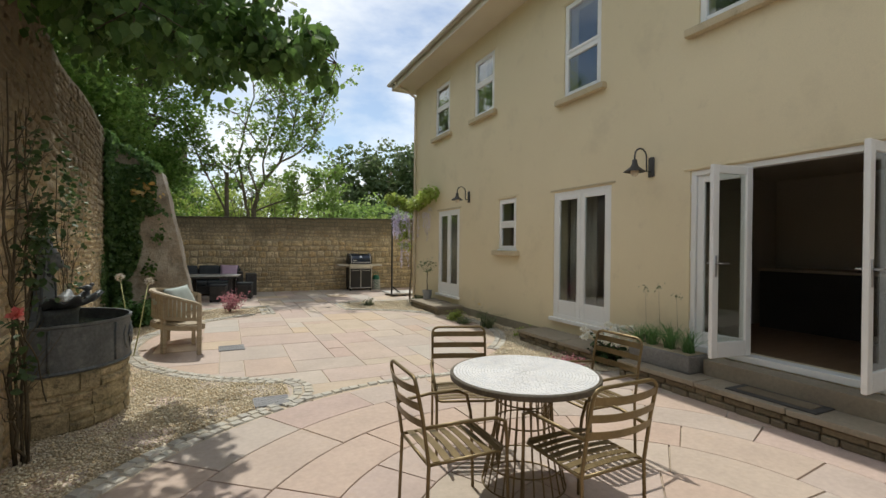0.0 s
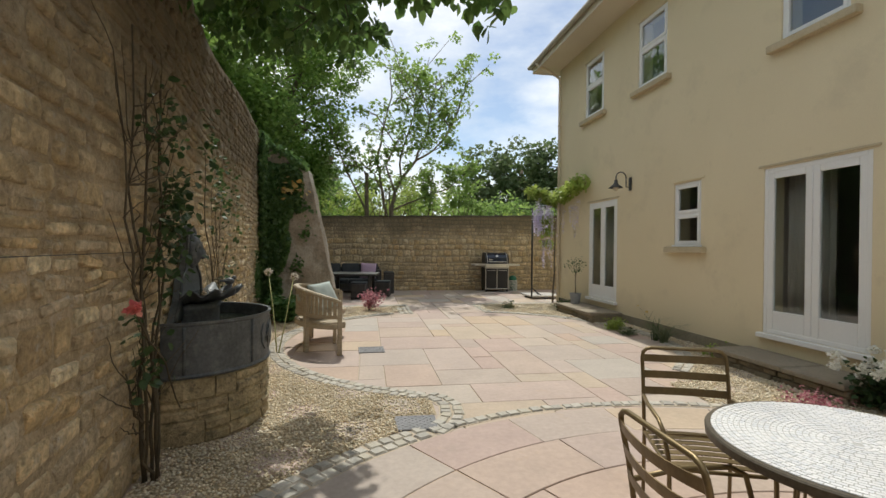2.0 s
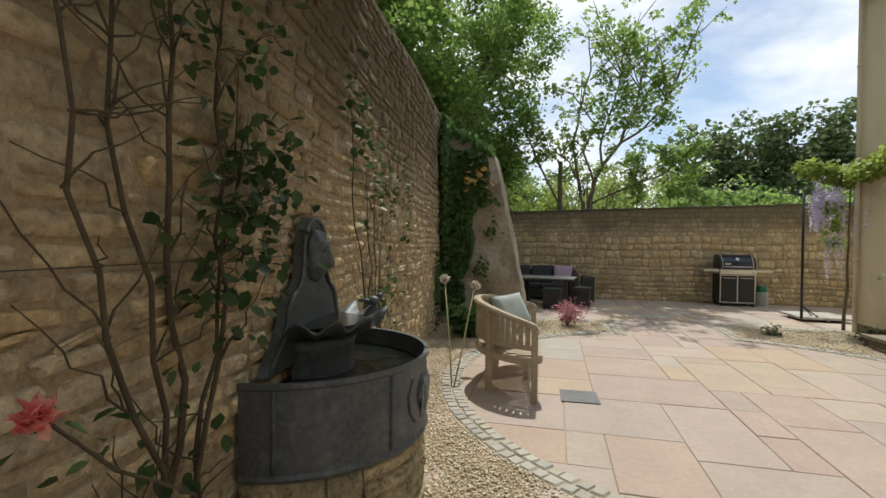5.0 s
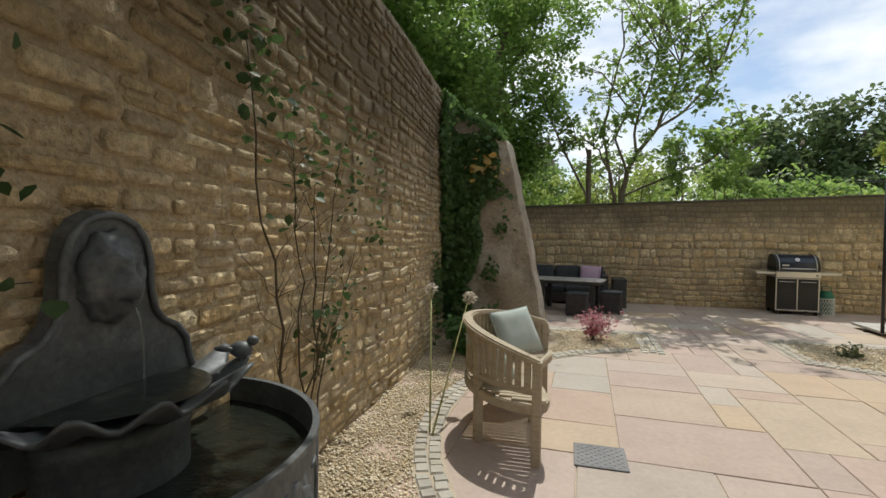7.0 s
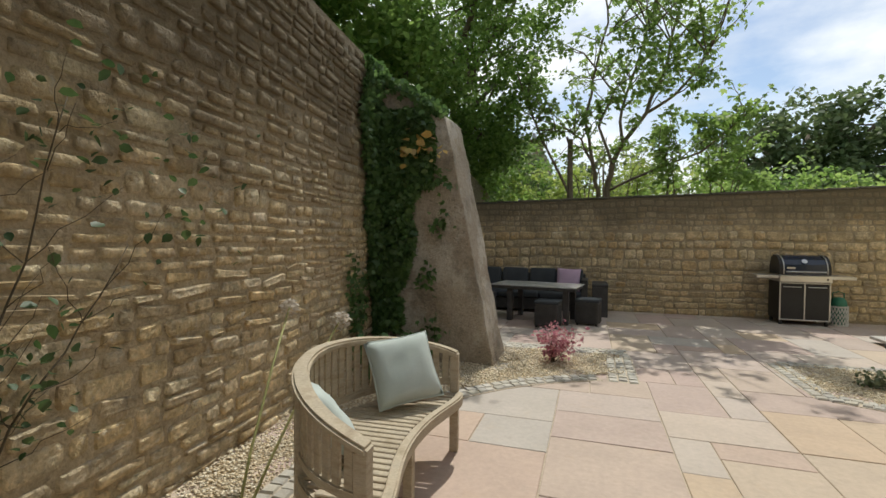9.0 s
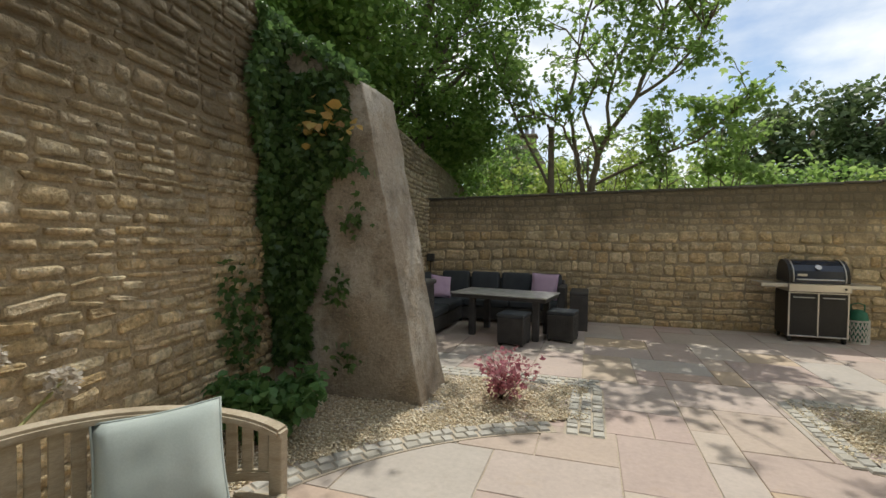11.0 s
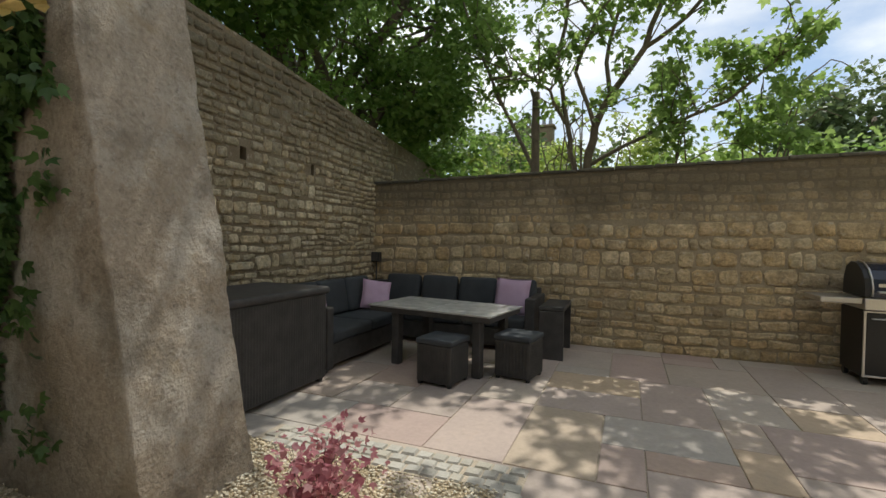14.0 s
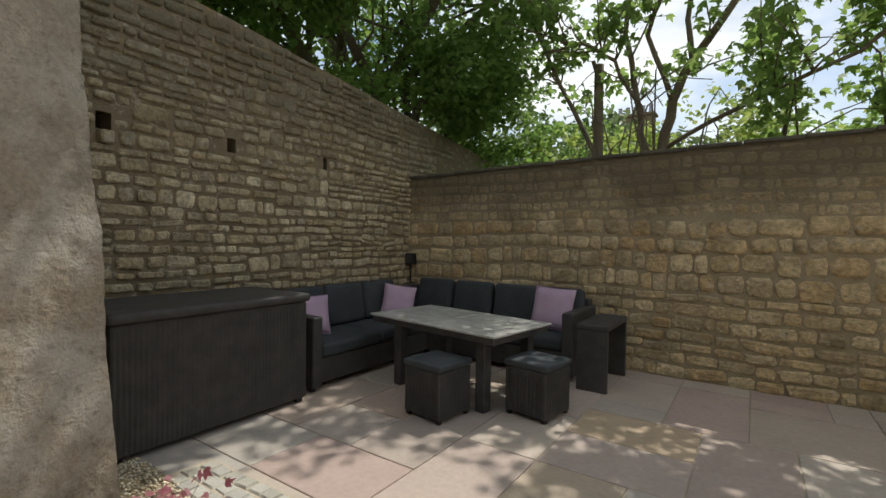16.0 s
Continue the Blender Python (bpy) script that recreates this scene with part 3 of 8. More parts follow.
def lay_circle():
    """The circle round the table: rings of wedge-shaped slabs with radial joints."""
    rng = random.Random(15)
    radii = (0.0, 0.42, 0.93, 1.43, 1.92, 2.38, 2.88, 3.385)
    for k, (r0, r1) in enumerate(zip(radii, radii[1:])):
        n = 1 if k == 0 else max(6, int(2 * math.pi * r1 / 0.95))
        first = rng.uniform(0, 360 / n)
        g = 0.004
        bm = bmesh.new()
        if n == 1:
            lathe(bm, [(0, 0.006), (r1 - g - 0.004, 0.006), (r1 - g, 0.002), (r1 - g, -0.03)], 32)
            bmesh.ops.remove_doubles(bm, verts=bm.verts, dist=1e-4)
        else:
            da, m = 2 * math.pi / n, 6
            rows = []
            for i in range(m + 1):
                cols = []
                for r, inset, z in ((r0 + g, 0.0, -0.03), (r0 + g, 0.0, 0.002), (r0 + g + 0.004, 0.004, 0.006), (r1 - g - 0.004, 0.004, 0.006), (r1 - g, 0.0, 0.002), (r1 - g, 0.0, -0.03)):
                    e = (g + inset) / r
                    a = e + (da - 2 * e) * i / m
                    cols.append(bm.verts.new((r * math.cos(a), r * math.sin(a), z)))
                rows.append(cols)
            for a, b in zip(rows, rows[1:]):
                for q in range(5):
                    bm.faces.new((a[q], b[q], b[q + 1], a[q + 1]))
            for row in (rows[0], rows[-1]):
                bm.faces.new(row)
        bmesh.ops.recalc_face_normals(bm, faces=bm.faces)
        me = bpy.data.meshes.new("ring_slab")
        bm.to_mesh(me)
        bm.free()
        me.materials.append(M["slab"])
        for i in range(n):
            ob = new("ring_slab", me)
            ob.parent = floor
            ob.matrix_basis = pose(C2[0], C2[1], rng.uniform(-0.001, 0.002), 0, 0, first + 360 * i / n)


def sett_shape(rng):
    bm = bmesh.new()
    lo = [bm.verts.new((x, y, -0.03)) for x, y in ((-.5, -.5), (.5, -.5), (.5, .5), (-.5, .5))]
    md = [bm.verts.new((v.co.x, v.co.y, 0.004)) for v in lo]
    up = [bm.verts.new((v.co.x * rng.uniform(0.78, 0.88), v.co.y * rng.uniform(0.78, 0.88), rng.uniform(0.014, 0.02))) for v in lo]
    for p, q in ((lo, md), (md, up)):
        for k in range(4):
            bm.faces.new((p[k], p[(k + 1) % 4], q[(k + 1) % 4], q[k]))
    bm.faces.new(up)
    me = bpy.data.meshes.new("sett")
    bm.to_mesh(me)
    bm.free()
    me.materials.append(M["sett"])
    return me


def sett_line(points, rows, parent, shapes, rng, width=0.105):
    """Setts along a polyline in so many rows side by side."""
    pts = [Vector((*p, 0)) for p in points]
    lens = [(b - a).length for a, b in zip(pts, pts[1:])]
    total, s = sum(lens), 0.06
    while s < total:
        w = rng.uniform(0.085, 0.125)
        k, r = 0, s
        while k < len(lens) - 1 and r > lens[k]:
            r -= lens[k]
            k += 1
        d = (pts[k + 1] - pts[k]).normalized()
        n = Vector((-d.y, d.x, 0))
        p = pts[k] + d * r
        for j in range(rows):
            q = p + n * ((j - (rows - 1) / 2) * width + rng.uniform(-0.006, 0.006)) + d * (0.04 if j % 2 else 0)
            ob = new("sett", rng.choice(shapes))
            ob.parent = parent
            ob.matrix_basis = pose(q.x, q.y, rng.uniform(-0.002, 0.003), rng.uniform(-2, 2), rng.uniform(-2, 2), math.degrees(math.atan2(d.y, d.x)) + rng.uniform(-4, 4)) @ Matrix.Diagonal((w - 0.012, width - 0.012, 1, 1))
        s += w


def arc(c, r, a0, a1, n=40):
    return [(c[0] + r * math.cos(radians(a0 + (a1 - a0) * i / n)), c[1] + r * math.sin(radians(a0 + (a1 - a0) * i / n))) for i in range(n + 1)]


def strip(points, half, z):
    """A flat mortar bed along a polyline."""
    bm = bmesh.new()
    pts = [Vector((*p, 0)) for p in points]
    rows = []
    for i, p in enumerate(pts):
        d = (pts[min(i + 1, len(pts) - 1)] - pts[max(i - 1, 0)]).normalized()
        n = Vector((-d.y, d.x, 0)) * half
        rows.append([bm.verts.new((p + n).to_tuple()[:2] + (z,)), bm.verts.new((p - n).to_tuple()[:2] + (z,)),
                     bm.verts.new((p - n).to_tuple()[:2] + (-0.03,)), bm.verts.new((p + n).to_tuple()[:2] + (-0.03,))])
    for a, b in zip(rows, rows[1:]):
        for k in range(4):
            bm.faces.new((a[k], a[(k + 1) % 4], b[(k + 1) % 4], b[k]))
    bmesh.ops.recalc_face_normals(bm, faces=bm.faces)
    return bm


EDGES = [  # name, polyline, rows of setts
    ("west_ring", arc(C1, R1 + 0.06, 112, 247, 60), 2),
    ("table_ring_west", arc(C2, R2 + 0.06, 118, 160, 30), 2),
    ("table_ring_north", arc(C2, R2 + 0.05, 118, 52, 40), 1),
    ("bed_nose", [(0.86, 4.60), (1.02, 4.78), (1.10, 4.98), (1.12, 5.2), (1.06, 5.38), (0.93, 5.52)], 2),
    ("north_west_bed", [(1.2, 11.0), (1.2, 12.24)], 3),
    ("north_west_back", [(1.34, 12.42), (-0.62, 12.36)], 3),
    ("north_east_bed", [(3.08, 12.48), (3.08, 11.12)], 2),
    ("north_east_back", [(3.08, 12.5), (5.2, 12.55)], 2),
    ("east_ring", arc(C1, R1 + 0.06, 70, -48, 60), 2),
]


def lay_setts():
    rng = random.Random(8)
    shapes = [sett_shape(rng) for _ in range(8)]
    for name, pts, rows in EDGES:
        b = part("sett_edging", strip(pts, rows * 0.0525 + 0.012, 0.004), M["joint"])
        tagged(b, "edging of pale granite setts set in mortar", "edging", group="sett edgings", kind="structure")
        sett_line(pts, rows, b, shapes, rng)


def lay_gravel():
    """Beds of loose stones over the sandy layer."""
    rng = np.random.default_rng(4)
    u = 0.021
    xs, ys = np.meshgrid(np.arange(-2.0, 5.4, u), np.arange(1.5, 12.6, u), indexing="ij")
    xs = xs.ravel() + rng.uniform(-0.5, 0.5, xs.size) * u
    ys = ys.ravel() + rng.uniform(-0.5, 0.5, ys.size) * u
    keep = np.fromiter((in_gravel(x, y) for x, y in zip(xs, ys)), bool, len(xs))
    xs, ys = xs[keep], ys[keep]
    far = (ys > 9.5) | (xs > 3)
    keep = ~far | (rng.random(len(xs)) < 0.85)
    xs, ys, far = xs[keep], ys[keep], far[keep]
    n = len(xs)
    base = np.array([(1, 0, 0), (0, 1, 0), (-1, 0, 0), (0, -1, 0), (0, 0, 1), (0, 0, -1)], float)
    size = rng.uniform(0.008, 0.019, (n, 1, 1)) * np.where(far, 1.05, 1.0)[:, None, None]
    v = base[None] * rng.uniform(0.55, 1.15, (n, 6, 1)) * size * np.array([1.15, 0.95, 0.6])
    a = rng.uniform(0, 6.28, n)
    ca, sa = np.cos(a)[:, None], np.sin(a)[:, None]
    x = v[..., 0] * ca - v[..., 1] * sa
    y = v[..., 0] * sa + v[..., 1] * ca
    bumps = 0.012 * np.sin(xs * 7.1) * np.sin(ys * 6.3)
    v = np.stack([x + xs[:, None], y + ys[:, None], v[..., 2] + (0.008 + bumps + rng.uniform(-0.004, 0.012, n))[:, None]], -1).reshape(-1, 3)
    tri = np.array([(0, 1, 4), (1, 2, 4), (2, 3, 4), (3, 0, 4), (1, 0, 5), (2, 1, 5), (3, 2, 5), (0, 3, 5)])
    loops = (tri[None] + (np.arange(n) * 6)[:, None, None]).ravel()
    ob = part("gravel", fast_mesh("gravel", v, loops, np.full(n * 8, 3), M["gravel"]), None)
    tagged(ob, "loose cream and buff angular gravel in planting beds", "gravel", kind="stuff")
    # the bed under the stones, a fine grid over the same ground
    bm = bmesh.new()
    g = 0.06
    cells = {}

    def vert(i, j):
        if (i, j) not in cells:
            x, y = -2.1 + i * g, 1.5 + j * g
            cells[i, j] = bm.verts.new((x, y, 0.003 + 0.010 * math.sin(x * 7.1) * math.sin(y * 6.3)))
        return cells[i, j]
    for i in range(125):
        for j in range(186):
            if in_gravel(-2.1 + (i + .5) * g, 1.5 + (j + .5) * g):
                bm.faces.new((vert(i, j), vert(i + 1, j), vert(i + 1, j + 1), vert(i, j + 1)))
    tagged(part("gravel_bed", bm, M["soil"]), "buff fines under the loose gravel", "gravel bed", kind="structure")
M["steel"] = material("brushed_steel", [(0.42, 0.42, 0.43), (0.50, 0.50, 0.51)], 0.38, 80, 4, 0.05, 0.001, metal=1.0, spread=0.06)

# ---- structure: house ----
HT, HN, HS = 6.2, 12.6, -4.0           # wall height, north corner, south end
DOORS = [(4.89, 6.18, 0.42, 2.51), (9.70, 10.90, 0.38, 2.50)]
BIFOLD = (1.06, 3.64, 0.43, 2.52)
WINDOWS = [(7.31, 7.94, 1.52, 2.55), (10.30, 11.16, 4.47, 5.80), (8.17, 9.02, 4.46, 5.74), (5.13, 5.96, 4.04, 5.58), (2.30, 3.55, 4.21, 5.66)]
holes = DOORS + [BIFOLD] + WINDOWS


def holed_wall(bm, y0, y1, z0, z1, x0, x1, holes):
    """A wall between x0 and x1 whose openings go through, out of butted blocks merged into one skin."""
    yc = sorted({y0, y1, *(h[0] for h in holes), *(h[1] for h in holes)})
    zc = sorted({z0, z1, *(h[2] for h in holes), *(h[3] for h in holes)})
    solid = [[not any(h[0] < (ya + yb) / 2 < h[1] and h[2] < (za + zb) / 2 < h[3] for h in holes) for za, zb in zip(zc, zc[1:])] for ya, yb in zip(yc, yc[1:])]
    ny, nz = len(yc) - 1, len(zc) - 1

    def full(i, j):
        return 0 <= i < ny and 0 <= j < nz and solid[i][j]

    def quad(*p):
        bm.faces.new([bm.verts.new(q) for q in p])
    for i in range(ny):
        for j in range(nz):
            if not solid[i][j]:
                continue
            a, b, c, d = yc[i], yc[i + 1], zc[j], zc[j + 1]
            quad((x0, a, c), (x0, a, d), (x0, b, d), (x0, b, c))
            quad((x1, a, c), (x1, b, c), (x1, b, d), (x1, a, d))
            if not full(i - 1, j):
                quad((x0, a, c), (x1, a, c), (x1, a, d), (x0, a, d))
            if not full(i + 1, j):
                quad((x0, b, c), (x0, b, d), (x1, b, d), (x1, b, c))
            if not full(i, j - 1):
                quad((x0, a, c), (x0, b, c), (x1, b, c), (x1, a, c))
            if not full(i, j + 1):
                quad((x0, a, d), (x1, a, d), (x1, b, d), (x0, b, d))
    bmesh.ops.remove_doubles(bm, verts=bm.verts, dist=1e-4)


house = thing("house", (HX, 4.0, 0), "two-storey house with cream painted render and white windows", "house", kind="structure")
house_m = Matrix.Translation((-HX, -4.0, 0))
bm = bmesh.new()
holed_wall(bm, HS, HN, -0.14, HT, HX, HX + 0.3, holes)
for lo, hi in (((HX + 0.301, HN - 0.3, -0.14), (11.0, HN, HT)), ((HX + 0.301, HS, -0.14), (11.0, HS + 0.3, HT)), ((11.0, HS, -0.14), (11.3, HN, HT))):
    part("end_wall", boxed(lo, hi, m=house_m), M["render_wall"], house, "cream painted render")
bmesh.ops.transform(bm, matrix=house_m, verts=bm.verts)
part("wall", bm, M["render_wall"], house, "cream painted render with faint stains")
# rooms behind the openings
for lo, hi in (((HX + 0.301, HS + 0.3, 2.72), (11.0, HN - 0.3, 2.98)), ((HX + 0.301, 4.45, 0.30), (11.0, 4.55, 2.72)), ((HX + 0.301, 6.7, 0.3), (11.0, 6.8, 2.72)),
               ((HX + 0.301, 9.0, 0.3), (11.0, 9.1, 2.72)), ((8.6, HS + 0.31, 0.3), (8.7, HN - 0.31, 2.719)), ((HX + 0.301, 4.4, 2.981), (11.0, 4.5, HT)),
               ((HX + 0.301, 7.5, 2.981), (11, 7.6, HT)), ((8.6, HS + 0.31, 2.982), (8.7, HN - 0.31, HT)), ((HX + 0.301, HS + 0.3, HT - 0.2), (11.0, HN - 0.3, HT - 0.05))):
    part("partition", boxed(lo, hi, m=house_m), M["room"], house, "plain plastered room wall")
bm = boxed((HX + 0.301, HS + 0.3, 0.2), (11.0, HN - 0.3, 0.40))
bmesh.ops.transform(bm, matrix=house_m, verts=bm.verts)
part("room_floor", bm, M["room_floor"], house, "brown wooden floor inside")
# darker grey-brown strip along the foot of the wall
bm = boxed((HX - 0.004, HS, -0.12), (HX + 0.02, HN - 0.01, 0.17), m=house_m)
part("plinth", bm, material("grey_brown_plinth", [(0.22, 0.19, 0.135), (0.30, 0.26, 0.185)], 0.9, 30, 3, 0.5, 0.006, spread=0.2), house, "dark grey-brown plinth")
# eaves, gutter, roof
bm = bmesh.new()
box(bm, (4.74, HS - 0.4, 6.20), (11.6, HN + 0.30, 6.235))
bmesh.ops.transform(bm, matrix=house_m, verts=bm.verts)
part("soffit", bm, M["soffit"], house, "painted boarded soffit")
bm = bmesh.new()
box(bm, (4.72, HS - 0.4, 6.18), (4.74, HN + 0.32, 6.40), 0.004, 1)
box(bm, (4.741, HN + 0.30, 6.18), (11.6, HN + 0.32, 6.40), 0.004, 1)
bmesh.ops.transform(bm, matrix=house_m, verts=bm.verts)
part("fascia", bm, M["soffit"], house)
bm = bmesh.new()
prof = [(math.cos(a) * 0.062, math.sin(a) * 0.062) for a in [math.pi + math.pi * k / 8 for k in range(9)]]
prof += [(x * 0.9, z * 0.9) for x, z in prof[::-1]]
for p0, p1, axis in (((4.655, HS - 0.4), (4.655, HN + 0.40), 0), ((4.62, HN + 0.385), (11.5, HN + 0.385), 1)):
    a, b = [], []
    for u, z in prof:
        o = (u, 0) if axis == 0 else (0, u)
        a.append(bm.verts.new((p0[0] + o[0], p0[1] + o[1], 6.37 + z)))
        b.append(bm.verts.new((p1[0] + o[0], p1[1] + o[1], 6.37 + z)))
    k = len(a)
    for i in range(k):
        bm.faces.new((a[i], a[(i + 1) % k], b[(i + 1) % k], b[i]))
    bm.faces.new(a)
    bm.faces.new(b[::-1])
bmesh.ops.recalc_face_normals(bm, faces=bm.faces)
bmesh.ops.transform(bm, matrix=house_m, verts=bm.verts)
part("gutter", bm, M["gutter"], house, "brownish half-round gutter", smooth=True)
bm = bmesh.new()
tube(bm, [(4.66, HN - 0.12, 6.31), (4.70, HN - 0.12, 6.22), (5.0, HN - 0.12, 6.12), (5.30, HN - 0.12, 5.95), (5.315, HN - 0.12, 5.8), (5.315, HN - 0.12, 0.02)], 0.036, 10)
for z in (1.3, 3.0, 4.7):
    tube(bm, [(5.315, HN - 0.12, z - 0.03), (5.315, HN - 0.12, z + 0.03)], 0.043, 10)
bmesh.ops.transform(bm, matrix=house_m, verts=bm.verts)
part("downpipe", bm, M["soffit"], house, "cream painted downpipe", smooth=True)
bm = bmesh.new()
v = [bm.verts.new(p) for p in ((4.66, HS - 0.4, 6.41), (11.6, HS - 0.4, 6.41), (11.6, HN + 0.36, 6.41), (4.66, HN + 0.36, 6.41), (8.2, 0.0, 8.6), (8.2, 9.0, 8.6))]
for f in ((0, 4, 5, 3), (0, 1, 4), (1, 2, 5, 4), (2, 3, 5), (3, 2, 1, 0)):
    bm.faces.new([v[i] for i in f])
bmesh.ops.recalc_face_normals(bm, faces=bm.faces)
bmesh.ops.transform(bm, matrix=house_m, verts=bm.verts)
part("roof", bm, M["roof"], house, "dark tiled hipped roof")


def bars(bm, x0, x1, y0, y1, z0, z1, w, wb=None):
    """A rectangular frame of four bevelled bars, mitre-free: posts full height, rails between."""
    wb = wb or w
    box(bm, (x0, y0, z0), (x1, y0 + w, z1), 0.006, 1)
    box(bm, (x0, y1 - w, z0), (x1, y1, z1), 0.006, 1)
    box(bm, (x0 + 0.002, y0 + w, z1 - w), (x1 - 0.002, y1 - w, z1), 0.006, 1)
    box(bm, (x0 + 0.002, y0 + w, z0), (x1 - 0.002, y1 - w, z0 + wb), 0.006, 1)


def pane(y0, y1, z0, z1, x):
    bm = boxed((x - 0.004, y0, z0), (x + 0.004, y1, z1))
    return bm


def add_pane(bm, parent):
    ob = part("pane", bm, M["glass"], parent)
    ob.visible_shadow = False
    return ob


def window(number, y0, y1, z0, z1, transom):
    win = thing("window_%d" % number, (HX, (y0 + y1) / 2, z0), "white plastic casement window with a rendered sill", "window", kind="structure")
    off = Matrix.Translation((-HX, -(y0 + y1) / 2, -z0))

    def put(name, bm, mat, label=""):
        bmesh.ops.transform(bm, matrix=off, verts=bm.verts)
        return part(name, bm, mat, win, label)
    bm = bmesh.new()
    bars(bm, HX + 0.016, HX + 0.09, y0, y1, z0, z1, 0.055)
    box(bm, (HX + 0.017, y0 + 0.055, transom - 0.03), (HX + 0.089, y1 - 0.055, transom + 0.03), 0.006, 1)
    put("window_frame", bm, M["white"], "white plastic frame")
    for a, b in ((z0 + 0.055, transom - 0.03), (transom + 0.03, z1 - 0.055)):
        bm = bmesh.new()
        bars(bm, HX + 0.004, HX + 0.056, y0 + 0.04, y1 - 0.04, a - 0.012, b + 0.012, 0.05)
        put("sash", bm, M["white"])
        bm = pane(y0 + 0.08, y1 - 0.08, a + 0.03, b - 0.03, HX + 0.036)
        bmesh.ops.transform(bm, matrix=off, verts=bm.verts)
        add_pane(bm, win)
    bm = bmesh.new()
    box(bm, (HX - 0.10, y0 - 0.13, z0 - 0.10), (HX - 0.001, y1 + 0.13, z0 - 0.005), 0.014, 2)
    put("window_sill", bm, M["sill"], "rendered sill with dark stains")
    put("head_drip", boxed((HX - 0.014, y0 - 0.07, z1 + 0.02), (HX - 0.0005, y1 + 0.07, z1 + 0.05), 0.005, 1), M["render_wall"])
    bm = bmesh.new()
    box(bm, (HX - 0.02, y0 - 0.03, z0 - 0.004), (HX + 0.015, y1 + 0.03, z0 + 0.028), 0.006, 1)
    put("drip_board", bm, M["white"])
    return win


for i, (w, tr) in enumerate(zip(WINDOWS, (2.04, 5.20, 5.18, 4.75, 5.1)), 1):
    window(i, *w, tr)


def leaf(w, h, parent, m, handle=True, rail=0.16):
    """A glazed door leaf, hinge at the origin, running along +y, 45 mm thick, posed by m."""
    bm = bmesh.new()
    bars(bm, -0.0225, 0.0225, 0, w, 0, h, 0.085, rail)
    lf = part("door_leaf", bm, M["white"], parent, "white plastic glazed leaf", loc=m)
    ob = part("pane", pane(0.083, w - 0.083, rail - 0.002, h - 0.083, 0.0), M["glass"], lf)
    ob.visible_shadow = False
    if handle:
        bm = bmesh.new()
        for sx in (-1, 1):
            box(bm, (sx * 0.0227, w - 0.055, h * 0.42), (sx * 0.032, w - 0.028, h * 0.42 + 0.22), 0.003, 1)
            tube(bm, [(sx * 0.03, w - 0.041, h * 0.49), (sx * 0.075, w - 0.041, h * 0.49), (sx * 0.078, w - 0.16, h * 0.49)], 0.009, 8)
        part("door_handle", bm, M["steel"], lf, "brushed steel lever handle", smooth=True)
    return lf




def french_door(number, y0, y1, z0, z1):
    dr = thing("door_%d" % number, (HX, (y0 + y1) / 2, z0), "closed white glazed french doors with a white threshold", "door", kind="structure")
    c = (y0 + y1) / 2
    bm = bmesh.new()
    bars(bm, 0.004, 0.10, y0 - c, y1 - c, 0, z1 - z0, 0.055)
    part("door_frame", bm, M["white"], dr)
    w = (y1 - y0 - 0.1) / 2
    leaf(w - 0.002, z1 - z0 - 0.1, dr, pose(0.03, y0 - c + 0.05, 0.05), False, 0.24)
    leaf(w - 0.002, z1 - z0 - 0.1, dr, pose(0.03, y1 - c - 0.05, 0.05, 0, 0, 180), False, 0.24)
    part("head_drip", boxed((-0.014, y0 - c - 0.08, z1 - z0 + 0.02), (-0.0005, y1 - c + 0.08, z1 - z0 + 0.05), 0.005, 1), M["sill"], dr)
    part("threshold", boxed((-0.07, y0 - c - 0.04, -0.06), (0.004, y1 - c + 0.04, -0.001), 0.006, 1), M["white"], dr, "white threshold")


french_door(1, *DOORS[0])
french_door(2, *DOORS[1])


def bifold_door():
    """Two leaves folded outward between glazed side lights."""
    y0, y1, z0, z1 = BIFOLD
    dr = thing("door_3", (HX, y1, z0), "open white glazed patio doors between fixed side lights", "door", kind="structure")
    h, w = z1 - z0, y1 - y0
    side, lf = 0.66, 0.56
    bm = bmesh.new()
    box(bm, (0.02, -w, h - 0.06), (0.12, 0, h), 0.005, 1)
    for a in (0.0, side, w - side + 0.06, w):
        hi = 0 if a == 0.0 else -a + 0.06
        box(bm, (0.02, -a - (0.06 if a == 0.0 else 0), 0), (0.12, hi, h - 0.06), 0.005, 1)
    box(bm, (-0.02, -w, -0.05), (0.14, 0, 0.02), 0.005, 1)
    part("door_frame", bm, M["white"], dr, "white outer frame and sill")
    part("head_drip", boxed((-0.016, -w - 0.08, h + 0.01), (-0.0005, 0.08, h + 0.045), 0.005, 1), M["render_wall"], dr)
    for a in (-side + 0.002, -w + 0.062):
        leaf(side - 0.066, h - 0.082, dr, pose(0.07, a, 0.021), False)
    leaf(lf, h - 0.09, dr, pose(0.03, -side - 0.035, 0.03, 0, 0, 84))
    leaf(lf, h - 0.09, dr, pose(0.03, -w + side + 0.035, 0.03, 0, 0, 92))
    for y in (-0.012, -w + 0.012):
        for z in (0.2, h / 2, h - 0.25):
            part("hinge", boxed((0.008, y - 0.012, z), (0.0195, y + 0.012, z + 0.09), 0.003, 1), M["white"], dr)


bifold_door()

# ---- plants ----
def leaf_material(name, colours, translucent=0.35, rough=0.5):
    return material(name, colours, rough, 40, 1.2, 0.0, pick="island", spread=0.18, translucent=translucent, spec=0.35)


